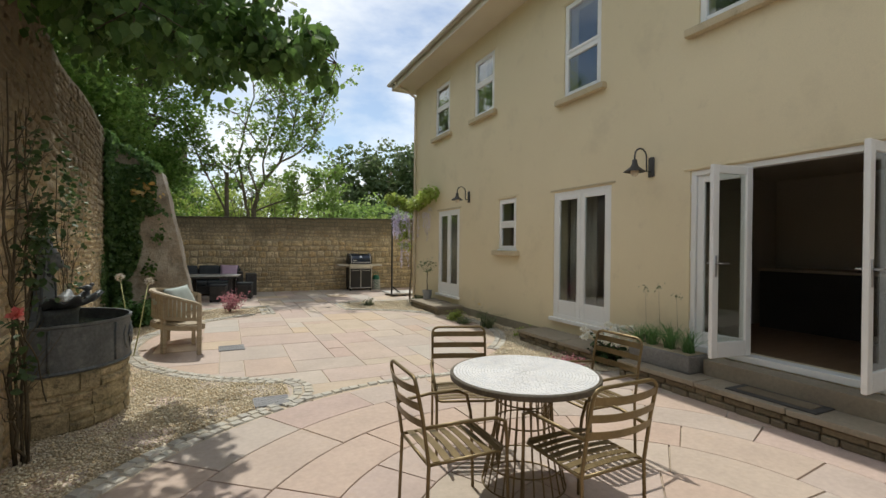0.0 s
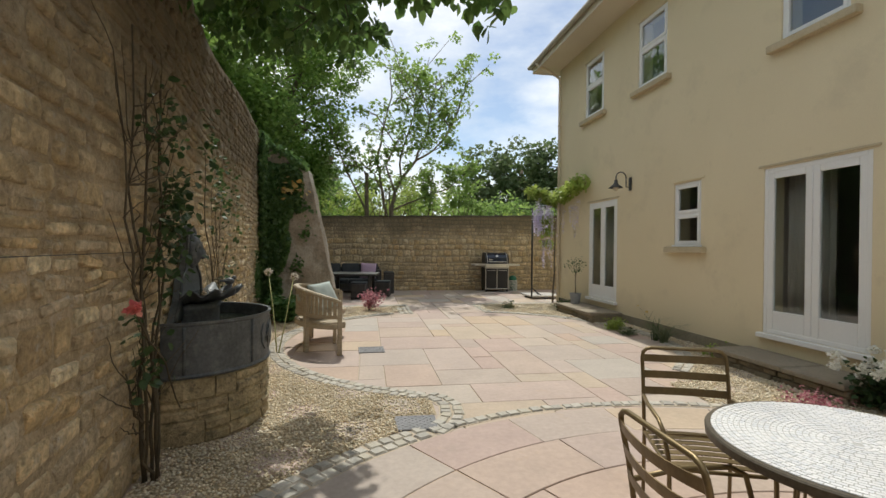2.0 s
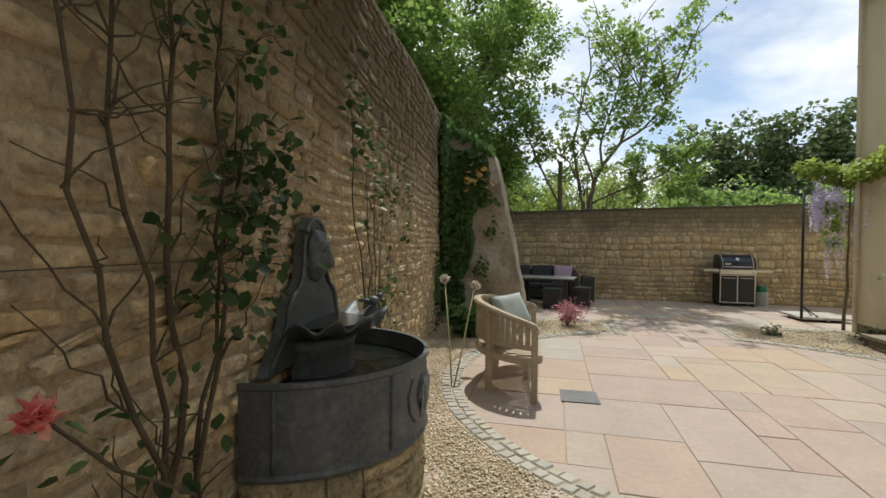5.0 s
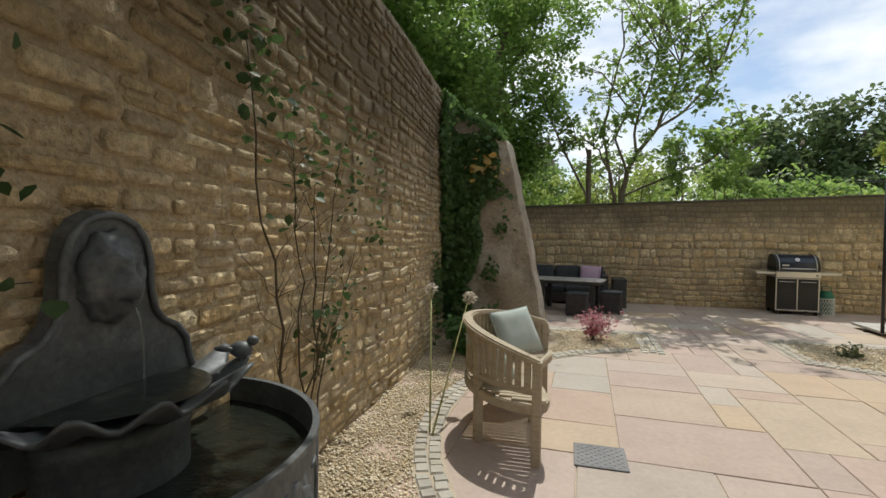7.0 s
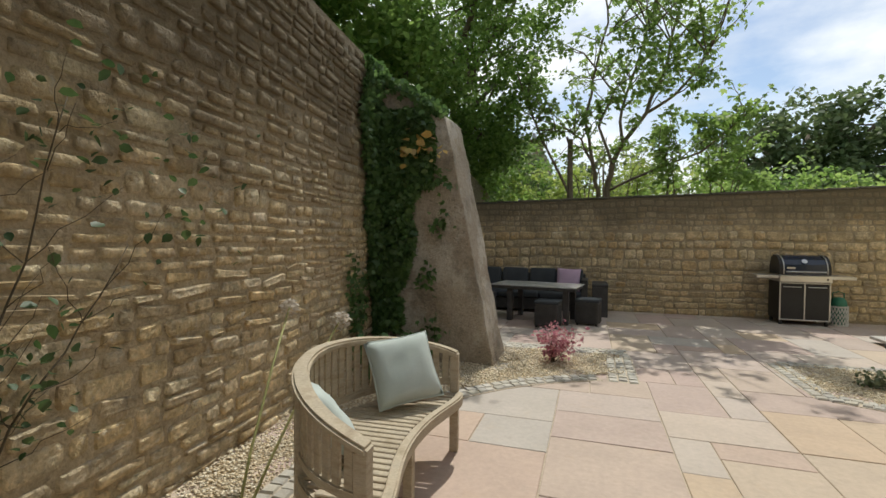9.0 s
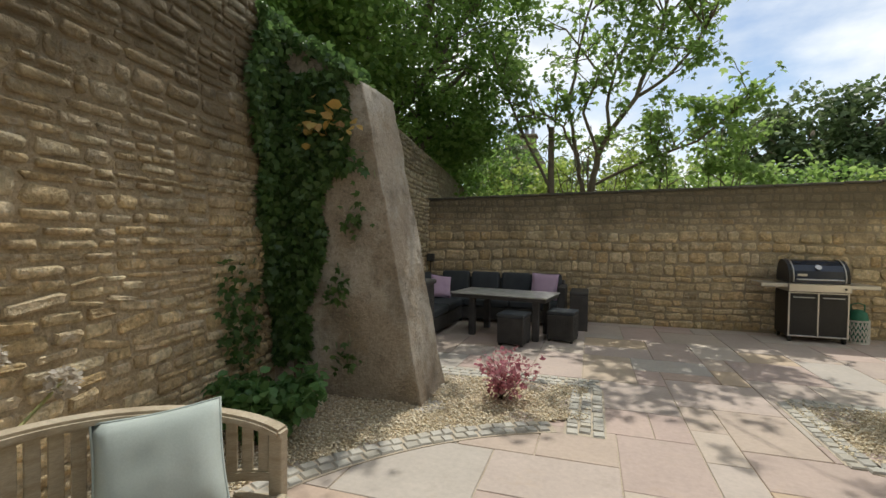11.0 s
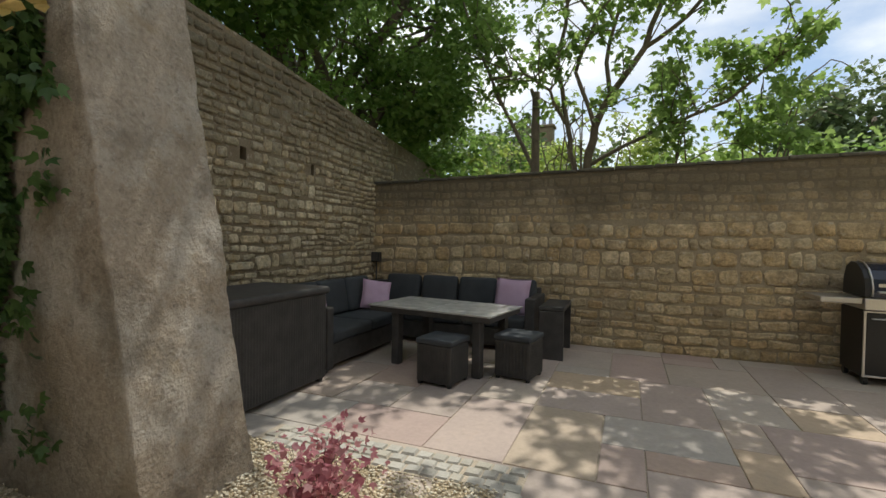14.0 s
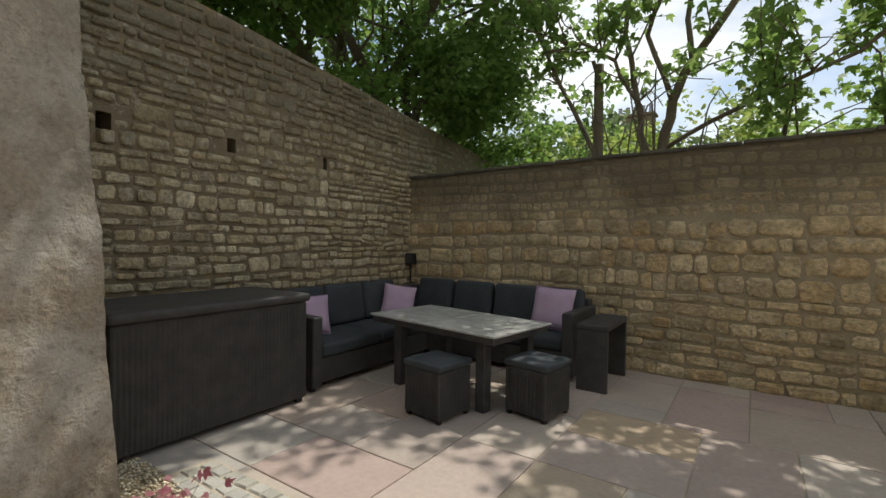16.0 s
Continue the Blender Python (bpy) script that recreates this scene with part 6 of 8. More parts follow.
# ---- seating corner ----
def wicker_box(name, at, label):
    st = thing(name, at, label, "storage box")
    w, l, h = 0.84, 1.52, 0.905
    part("body", boxed((-w, 0, 0.04), (0, l, h), 0.015, 2), M["wicker"], st, "dark woven body")
    # strands: thin horizontal bands on the visible faces
    vs, fs = [], []
    z, k = 0.055, 0
    while z < h - 0.02:
        n = 46
        for i in range(n):
            y0, y1 = l * i / n + 0.002, l * (i + 1) / n - 0.002
            d = 0.006 if (i + k) % 2 else 0.003
            b = len(vs)
            vs += [(0.0, y0, z), (d, (y0 + y1) / 2, z), (0.0, y1, z), (0.0, y0, z + 0.009), (d, (y0 + y1) / 2, z + 0.009), (0.0, y1, z + 0.009)]
            fs += [(b, b + 1, b + 4, b + 3), (b + 1, b + 2, b + 5, b + 4), (b + 3, b + 4, b + 5), (b, b + 2, b + 1)]
        z += 0.0125
        k += 1
    tagged(part("weave", mesh_of("weave", vs, fs, M["wicker"]), None, st), kind="stuff")
    bm = boxed((-w - 0.02, -0.03, h + 0.002), (0.035, l + 0.03, h + 0.075), 0.03, 3)
    part("lid", bm, M["wicker"], st, "thick rounded woven lid")
    for x, y in ((-w + 0.05, 0.05), (-0.05, 0.05), (-w + 0.05, l - 0.05), (-0.05, l - 0.05)):
        part("foot", boxed((x - 0.03, y - 0.03, 0), (x + 0.03, y + 0.03, 0.045), 0.004, 1), M["black"], st)


wicker_box("storage_box", (-0.985, 12.08, 0), "large dark woven storage box against the wall")


def corner_sofa():
    so = thing("corner_sofa", (-1.95, 16.40, 0), "dark woven corner sofa with charcoal cushions", "sofa")
    ox, oy = -1.95, 16.40

    def put(name, lo, hi, bevel, mat, label="", seg=3):
        bm = boxed((lo[0] - ox, lo[1] - oy, lo[2]), (hi[0] - ox, hi[1] - oy, hi[2]), bevel, seg)
        return part(name, bm, M[mat], so, label, smooth=False)
    # frames
    put("base", (-1.93, 13.88, 0.06), (-1.12, 16.38, 0.30), 0.012, "wicker", "woven base", 2)
    put("base", (-1.118, 15.62, 0.06), (0.66, 16.38, 0.30), 0.012, "wicker", "woven base", 2)
    put("back", (-1.96, 13.80, 0.06), (-1.85, 16.40, 0.80), 0.02, "wicker", "woven back")
    put("back", (-1.848, 16.30, 0.06), (0.74, 16.42, 0.80), 0.02, "wicker", "woven back")
    put("arm", (-1.93, 13.76, 0.04), (-1.08, 13.878, 0.72), 0.018, "wicker", "woven arm")
    put("arm", (0.662, 15.58, 0.04), (0.79, 16.40, 0.72), 0.018, "wicker", "woven arm")
    for x, y in ((-1.15, 13.80), (-1.9, 13.8), (0.72, 15.62), (0.74, 16.35), (-1.15, 15.66)):
        put("foot", (x - 0.03, y - 0.03, 0), (x + 0.03, y + 0.03, 0.06), 0.004, "black", "", 1)
    # seat cushions
    for y0, y1 in ((13.89, 14.74), (14.745, 15.60)):
        put("seat_cushion", (-1.84, y0, 0.302), (-1.10, y1, 0.44), 0.04, "charcoal")
    put("seat_cushion", (-1.84, 15.605, 0.302), (-1.10, 16.29, 0.44), 0.04, "charcoal")
    for x0, x1 in ((-1.095, -0.22), (-0.215, 0.655)):
        put("seat_cushion", (x0, 15.60, 0.302), (x1, 16.29, 0.44), 0.04, "charcoal")
    # back cushions, leaning a little
    for y in (14.20, 14.82, 15.44):
        m = Matrix.Translation((-1.76 - ox, y - oy, 0.44)) @ Matrix.Rotation(radians(-10), 4, "Y")
        part("back_cushion", boxed((-0.075, -0.30, 0), (0.075, 0.30, 0.48), 0.055, 4, m), M["charcoal"], so, smooth=True)
    for x in (-1.42, -0.80, -0.18, 0.40):
        m = Matrix.Translation((x - ox, 16.20 - oy, 0.44)) @ Matrix.Rotation(radians(-10), 4, "X")
        part("back_cushion", boxed((-0.29, -0.075, 0), (0.29, 0.075, 0.48), 0.055, 4, m), M["charcoal"], so, smooth=True)


corner_sofa()
cushion("scatter_cushion", (-1.0, 16.0, 0.45), 0.42, 0.14, M["pink"], "lilac pink scatter cushion on the dark sofa", pose(-1.50, 15.46, 0.455, -16, 9, 42), "scatter cushions")
cushion("scatter_cushion", (0.4, 15.95, 0.45), 0.50, 0.15, M["pink"], "lilac pink scatter cushion on the dark sofa", pose(0.37, 15.98, 0.445, -16, 2, -4), "scatter cushions")
cushion("scatter_cushion", (-1.5, 14.1, 0.45), 0.42, 0.14, M["pink"], "lilac pink scatter cushion on the dark sofa", pose(-1.52, 14.10, 0.445, -18, 0, 66), "scatter cushions")


def lounge_table():
    w, l, h = 1.62, 0.92, 0.685
    tb = thing("lounge_table", (-0.13, 14.77, 0), "dark woven lounge table with a pale stone-look top", "table", turn=-8.5)
    part("apron", boxed((-w / 2 + 0.02, -l / 2 + 0.02, h - 0.075), (w / 2 - 0.02, l / 2 - 0.02, h - 0.014), 0.012, 2), M["wicker"], tb)
    for a, b in ((-w / 2, -0.002), (0.002, w / 2)):
        part("top_panel", boxed((a, -l / 2, h - 0.013), (b, l / 2, h + 0.008), 0.006, 2), M["table_glass"], tb, "pale mottled glazed panel")
    for x in (-w / 2 + 0.36, w / 2 - 0.20):
        for y in (-l / 2 + 0.07, l / 2 - 0.17):
            part("leg", boxed((x - 0.05, y, 0), (x + 0.05, y + 0.10, h - 0.076), 0.010, 2), M["wicker"], tb)


lounge_table()


def stool(at, turn):
    st = thing("stool", at, "dark woven cube stool with a thin charcoal pad", "stool", group="woven stools", turn=turn)
    part("body", boxed((-0.20, -0.20, 0.03), (0.20, 0.20, 0.415), 0.014, 2), M["wicker"], st)
    vs, fs = [], []
    for f in range(4):
        a = f * math.pi / 2
        for j in range(26):
            z = 0.045 + j * 0.0135
            for i in range(10):
                y0, y1 = -0.185 + 0.037 * i + 0.002, -0.185 + 0.037 * (i + 1) - 0.002
                d = 0.212 if (i + j) % 2 else 0.208
                b = len(vs)
                for yy, xx in ((y0, 0.2045), ((y0 + y1) / 2, d), (y1, 0.2045)):
                    for zz in (z, z + 0.0095):
                        vs.append((xx * math.cos(a) - yy * math.sin(a), xx * math.sin(a) + yy * math.cos(a), zz))
                fs += [(b, b + 2, b + 3, b + 1), (b + 2, b + 4, b + 5, b + 3)]
    tagged(part("weave", mesh_of("weave", vs, fs, M["wicker"]), None, st), kind="stuff")
    part("pad", boxed((-0.212, -0.212, 0.416), (0.212, 0.212, 0.475), 0.02, 3), M["charcoal"], st, "flat charcoal seat pad")
    for x in (-0.17, 0.17):
        for y in (-0.17, 0.17):
            part("foot", boxed((x - 0.02, y - 0.02, 0), (x + 0.02, y + 0.02, 0.035), 0.003, 1), M["black"], st)
    return st


s1 = stool((0.13, 14.08, 0), -7.5)
copy_thing(s1, pose(0.815, 14.60, 0, 0, 0, -9))


def side_table(at):
    st = thing("side_table", at, "dark woven side table with an open frame", "side table")
    part("tabletop", boxed((-0.155, -0.40, 0.605), (0.155, 0.40, 0.665), 0.014, 2), M["wicker"], st)
    for y in (-0.375, 0.375):
        part("panel", boxed((-0.15, y - 0.022, 0), (0.15, y + 0.022, 0.604), 0.008, 2), M["wicker"], st)


side_table((1.03, 15.82, 0))


def spike_speaker(at):
    sp = thing("garden_speaker", at, "small black garden speaker on a stake in the corner", "speaker")
    bm = bmesh.new()
    tube(bm, [(0, 0, 0), (0, 0, 1.08)], 0.012, 8)
    part("stake", bm, M["black"], sp, smooth=True)
    part("case", boxed((-0.075, -0.06, 1.08), (0.075, 0.06, 1.25), 0.018, 3), M["black"], sp)
    part("grille", boxed((-0.062, -0.066, 1.095), (0.062, -0.0605, 1.235), 0.002, 1), M["iron"], sp)


spike_speaker((-2.05, 16.445, 0))


# ---- barbecue ----
def barbecue(at):
    bq = thing("barbecue", at, "gas barbecue with dark blue lid and steel side shelves", "barbecue")
    part("cabinet", boxed((-0.40, -0.27, 0.09), (0.40, 0.27, 0.80), 0.008, 2), M["black"], bq)
    bm = bmesh.new()
    for x in (-0.40, -0.012, 0.376):
        box(bm, (x, -0.292, 0.10), (x + 0.024, -0.272, 0.79), 0.004, 1)
    for z in (0.09, 0.775):
        box(bm, (-0.402, -0.293, z), (0.402, -0.2715, z + 0.02), 0.004, 1)
    part("door_trim", bm, M["shelf_steel"], bq, "steel door edging")
    for s in (-1, 1):
        d = part("cabinet_door", boxed((min(s * 0.014, s * 0.374), -0.288, 0.112), (max(s * 0.014, s * 0.374), -0.273, 0.772), 0.004, 1), M["black"], bq)
        bm = bmesh.new()
        tube(bm, [(s * 0.06, -0.288, 0.715), (s * 0.06, -0.31, 0.715), (s * 0.33, -0.31, 0.715), (s * 0.33, -0.288, 0.715)], 0.009, 8)
        part("handle", bm, M["shelf_steel"], d, "steel bar handle", smooth=True)
    part("control_panel", boxed((-0.41, -0.33, 0.805), (0.41, 0.25, 0.93), 0.012, 2), M["shelf_steel"], bq, "stainless control panel")
    bm = bmesh.new()
    tube(bm, [(0.33, -0.33, 0.865), (0.33, -0.345, 0.865)], 0.016, 12)
    part("igniter", bm, M["black"], bq)
    for s in (-1, 1):
        a, b = sorted((s * 0.415, s * 0.78))
        part("side_shelf", boxed((a, -0.30, 0.865), (b, 0.22, 0.925), 0.012, 2), M["shelf_steel"], bq, "stainless side shelf")
    prof = [(-0.29, 0.935), (-0.30, 1.02), (-0.27, 1.13), (-0.20, 1.22), (-0.08, 1.285), (0.06, 1.30), (0.17, 1.24), (0.23, 1.12), (0.24, 0.935)]
    for x0, x1, mat, nm, pad in ((-0.335, 0.335, "enamel_blue", "lid", 0), (-0.40, -0.337, "black", "lid_end", 0.008), (0.337, 0.40, "black", "lid_end", 0.008)):
        bm = bmesh.new()
        a = [bm.verts.new((x0, y, z + pad)) for y, z in prof]
        b = [bm.verts.new((x1, y, z + pad)) for y, z in prof]
        k = len(a)
        for i in range(k):
            bm.faces.new((a[i], a[(i + 1) % k], b[(i + 1) % k], b[i]))
        bm.faces.new(a)
        bm.faces.new(b[::-1])
        bmesh.ops.recalc_face_normals(bm, faces=bm.faces)
        part(nm, bm, M[mat], bq, "curved dark blue lid" if nm == "lid" else "")
    for x in (-0.34, 0.34):
        bm = bmesh.new()
        tube(bm, [(x, y - 0.006, z + 0.012) for y, z in prof[:6]], 0.011, 6)
        part("lid_edging", bm, M["shelf_steel"], bq, smooth=True)
    bm = bmesh.new()
    tube(bm, [(-0.30, -0.28, 1.0), (-0.30, -0.345, 1.0), (0.30, -0.345, 1.0), (0.30, -0.28, 1.0)], 0.013, 8)
    part("lid_handle", bm, M["shelf_steel"], bq, "steel lid handle", smooth=True)
    bm = bmesh.new()
    lathe(bm, [(0, 0.0), (0.045, 0.0), (0.045, 0.014), (0.0, 0.014)], 20)
    bmesh.ops.transform(bm, matrix=Matrix.Translation((0, -0.242, 1.185)) @ Matrix.Rotation(radians(52), 4, "X"), verts=bm.verts)
    part("thermometer", bm, M["shelf_steel"], bq)
    part("badge", boxed((-0.29, -0.303, 1.05), (-0.16, -0.296, 1.085), 0.001, 1), M["shelf_steel"], bq)
    for x in (-0.36, 0.36):
        for y in (-0.23, 0.23):
            bm = bmesh.new()
            tube(bm, [(x - 0.02, y, 0.045), (x + 0.02, y, 0.045)], 0.045, 14)
            part("wheel", bm, M["black"], bq)


barbecue((4.62, 16.10, 0))


def gas_bottle(at):
    gb = thing("gas_bottle", at, "green topped gas bottle in a pale lattice basket", "gas bottle")
    bm = bmesh.new()
    lathe(bm, [(0, 0.02), (0.125, 0.02), (0.135, 0.05), (0.135, 0.40), (0.115, 0.48), (0.07, 0.52), (0.0, 0.53)], 28)
    part("bottle", bm, M["gas_green"], gb, smooth=True)
    bm = bmesh.new()
    tube(bm, [(0.09, 0, 0.48), (0.09, 0, 0.60), (0.0, 0, 0.63), (-0.09, 0, 0.60), (-0.09, 0, 0.48)], 0.010, 8)
    part("carry_handle", bm, M["gas_green"], gb, smooth=True)
    bm = bmesh.new()
    for z in (0.0, 0.335):
        lathe(bm, [(0.143, z), (0.155, z), (0.155, z + 0.03), (0.143, z + 0.03), (0.143, z)], 28)
    for k in range(18):
        a = 2 * math.pi * k / 18
        for s in (-1, 1):
            for z0 in (0.03, 0.13, 0.23):
                b = a + s * 0.17
                tube(bm, [(0.149 * math.cos(a), 0.149 * math.sin(a), z0), (0.149 * math.cos(b), 0.149 * math.sin(b), z0 + 0.10)], 0.009, 5)
    part("basket", bm, M["pale_basket"], gb, "pale lattice basket")


gas_bottle((5.26, 16.12, 0))


# ---- cantilever parasol pole and base ----
M["concrete"] = material("pale_concrete", [(0.40, 0.38, 0.35), (0.50, 0.48, 0.44)], 0.85, 60, 5, 0.4, 0.003, spread=0.12)


def parasol():
    pr = thing("parasol_stand", (5.02, 13.62, 0), "dark cantilever parasol pole on a weighted base", "parasol stand")
    for i, (x, y) in enumerate(((-0.02, -0.02), (0.46, -0.02), (-0.02, 0.46), (0.46, 0.46))):
        part("base_slab", boxed((x, y, 0.05), (x + 0.46, y + 0.46, 0.10), 0.012, 2), M["concrete"], pr, "pale concrete weight")
    bm = bmesh.new()
    box(bm, (-0.05, 0.41, 0.0), (0.95, 0.47, 0.05), 0.004, 1)
    box(bm, (0.42, -0.05, 0.0), (0.48, 0.95, 0.048), 0.004, 1)
    part("base_cross", bm, M["iron"], pr)
    bm = bmesh.new()
    tube(bm, [(0.0, 0.0, 0.06), (0.0, 0.0, 2.62)], 0.026, 12)
    part("pole", bm, M["black"], pr, "upright black pole", smooth=True)
    bm = bmesh.new()
    tube(bm, [(0.02, 0.02, 0.32), (0.30, 0.25, 0.10)], 0.014, 8)
    tube(bm, [(0.02, 0.02, 0.32), (0.30, 0.02, 0.10)], 0.012, 8)
    part("brace", bm, M["black"], pr, smooth=True)
    bm = bmesh.new()
    tube(bm, [(0.0, 0.0, 2.58), (-0.45, -0.05, 2.60)], 0.012, 8)
    part("arm", bm, M["black"], pr, smooth=True)


parasol()


# ---- curtains behind the glazed doors ----
M["curtain"] = material("linen_curtain", [(0.50, 0.47, 0.42), (0.56, 0.53, 0.48)], 0.95, 80, 3, 0.2, 0.002, spread=0.08)


def curtain(y0, y1, z0, z1):
    vs, fs = [], []
    n = 40
    for i in range(n + 1):
        y = y0 + (y1 - y0) * i / n
        x = HX + 0.36 + 0.035 * math.sin(i * 1.25) + 0.01 * math.sin(i * 0.4)
        vs += [(x, y, z0), (x, y, z1), (x + 0.006, y, z0), (x + 0.006, y, z1)]
    for i in range(n):
        a = 4 * i
        fs += [(a, a + 4, a + 5, a + 1), (a + 2, a + 3, a + 7, a + 6), (a + 1, a + 5, a + 7, a + 3), (a, a + 2, a + 6, a + 4)]
    tagged(part("curtain", mesh_of("curtain", vs, fs, M["curtain"], True), None), "pale linen curtain hanging inside the glazed doors", "curtain", group="curtains")


curtain(5.55, 6.15, 0.41, 2.6)
curtain(10.35, 10.95, 0.41, 2.6)


# ---- inside the open doors ----
ku = thing("kitchen_unit", (8.28, 2.2, 0.40), "tall dark kitchen unit standing against the inner wall", "cabinet")
part("body", boxed((-0.3, -0.35, 0), (0.31, 0.35, 2.1), 0.006, 1), M["dark"], ku)
part("unit_door", boxed((-0.325, -0.345, 0.06), (-0.302, 0.345, 2.08), 0.004, 1), M["dark"], ku)
kw = thing("worktop_unit", (8.1, 3.55, 0.40), "low kitchen unit with a pale worktop", "cabinet")
part("body", boxed((-0.28, -0.75, 0), (0.48, 0.7, 0.86), 0.006, 1), M["dark"], kw)
part("worktop", boxed((-0.31, -0.78, 0.862), (0.48, 0.72, 0.90), 0.006, 1), M["teak"], kw)

# ---- planting ----
def stems_and_leaves(name, at, label, category, stems, stem_r, leaf_pts, size, mat, seed, stem_mat="stem", lobed=False, extra=None, normal=None, group=""):
    """stems: polylines in world metres; leaf_pts: world points."""
    rng = np.random.default_rng(seed)
    pl = thing(name, at, label, category, group)
    o = Vector(at)
    for i, s in enumerate(stems):
        r = stem_r * (1.35 if i == 0 and len(s) > 8 else 1.0) if len(s) > 8 else stem_r * 0.36
        bm = bmesh.new()
        tube(bm, [Vector(p) - o for p in s], r, 6, r * 0.35)
        part("stem", bm, M[stem_mat], pl, smooth=True)
    if len(leaf_pts):
        part("leaves", leaf_mesh("leaves", np.asarray(leaf_pts) - np.array(at), size, M[mat], rng, lobed, 0.3, normal), None, pl)
    return pl


M["petal_rose"] = leaf_material("rose_petal", [(0.62, 0.17, 0.17), (0.70, 0.27, 0.24), (0.75, 0.40, 0.33)], 0.3)


def wander(rng, a, b, n, wob):
    a, b = Vector(a), Vector(b)
    out = []
    off = Vector((0, 0, 0))
    for i in range(n + 1):
        f = i / n
        off = off * 0.7 + Vector((rng.uniform(-wob, wob) * 0.4, rng.uniform(-wob, wob), rng.uniform(-wob, wob) * 0.5))
        out.append(a.lerp(b, f) + off * math.sin(math.pi * min(f + 0.1, 1)))
    return out


def wx(y, d=0.07):
    return wall_x(y) + d


def climbing_rose(at_y, label, tops, leaf_zones, seed, flowers=(), thick=0.0115):
    """tops: (y, z) to which the canes climb; leaf_zones: (y, z, radius, count)."""
    rng, nr = random.Random(seed), np.random.default_rng(seed)
    base = (wx(at_y, 0.10), at_y, 0.0)
    stems = []
    for y, z in tops:
        main = wander(rng, (base[0] + rng.uniform(-0.03, 0.05), at_y + rng.uniform(-0.05, 0.05), 0), (wx(y, 0.06), y, z), 12, 0.07)
        stems.append(main)
        for _ in range(11):
            p = main[rng.randrange(3, 12)]
            e = (wx(p.y, 0.10) + rng.uniform(-0.02, 0.12), p.y + rng.uniform(-0.4, 0.4), p.z + rng.uniform(0.05, 0.5))
            stems.append(wander(rng, p, e, 6, 0.04))
    pts = []
    for y, z, r, c in leaf_zones:
        k = nr.normal(size=(c, 3)) * np.array([0.05, r * 0.5, r * 0.5])
        pts.append(k + np.array([0, y, z]))
    pts = np.concatenate(pts)
    pts[:, 0] = np.array([wx(y, 0.08) for y in pts[:, 1]]) + np.abs(pts[:, 0]) * 1.4
    rs = stems_and_leaves("climbing_rose", base, label, "climbing plant", stems, thick, pts, 0.062, "leaf_rose", seed, group="climbing roses")
    for y, z in flowers:
        c = Vector((wx(y, 0.17), y, z)) - Vector(base)
        d = nr.normal(size=(46, 3))
        d /= np.linalg.norm(d, axis=1)[:, None]
        d *= nr.uniform(0.008, 0.03, (46, 1))
        bl = part("bloom", leaf_mesh("bloom", np.array(c) + d - np.array([0, 0, 0.012]), 0.045, M["petal_rose"], nr, False, -0.6), None, rs, "coral pink open rose")
        tagged(bl, kind="stuff")
        bm = bmesh.new()
        tube(bm, wander(rng, c + Vector((-0.01, 0, 0)), Vector((0.05, 0.28, -z * 0.0 + 0.35)), 8, 0.03), 0.005, 5)
        part("flower_stem", bm, M["stem"], rs, smooth=True)


climbing_rose(4.14, "climbing rose with bare canes and one coral bloom",
              [(4.08, 2.5), (3.62, 2.4), (4.38, 2.6), (4.5, 1.9), (3.8, 0.75), (3.85, 2.7)],
              [(4.48, 1.72, 0.34, 190), (4.32, 1.4, 0.28, 90), (4.12, 2.25, 0.25, 40), (3.82, 0.9, 0.3, 34), (4.45, 2.25, 0.3, 40), (4.0, 0.75, 0.2, 26)], 31, [(3.60, 1.14)])
climbing_rose(6.55, "sparse climbing rose with thin canes on the stone wall",
              [(6.0, 2.5), (6.5, 2.1), (7.2, 2.2), (7.5, 1.5), (6.8, 1.9)],
              [(6.0, 2.4, 0.35, 70), (6.5, 2.05, 0.4, 60), (7.3, 2.0, 0.5, 60), (7.0, 1.1, 0.4, 50), (6.9, 0.9, 0.3, 40), (7.9, 1.8, 0.4, 30)], 32, thick=0.0075)

# a taut training wire on the wall
bm = bmesh.new()
tube(bm, [(wx(y, 0.045), y, 1.42) for y in (1.0, 3.0, 5.0)], 0.002, 5)
tagged(part("training_wire", bm, M["iron"]), "thin training wire stretched along the stone wall", "wire")


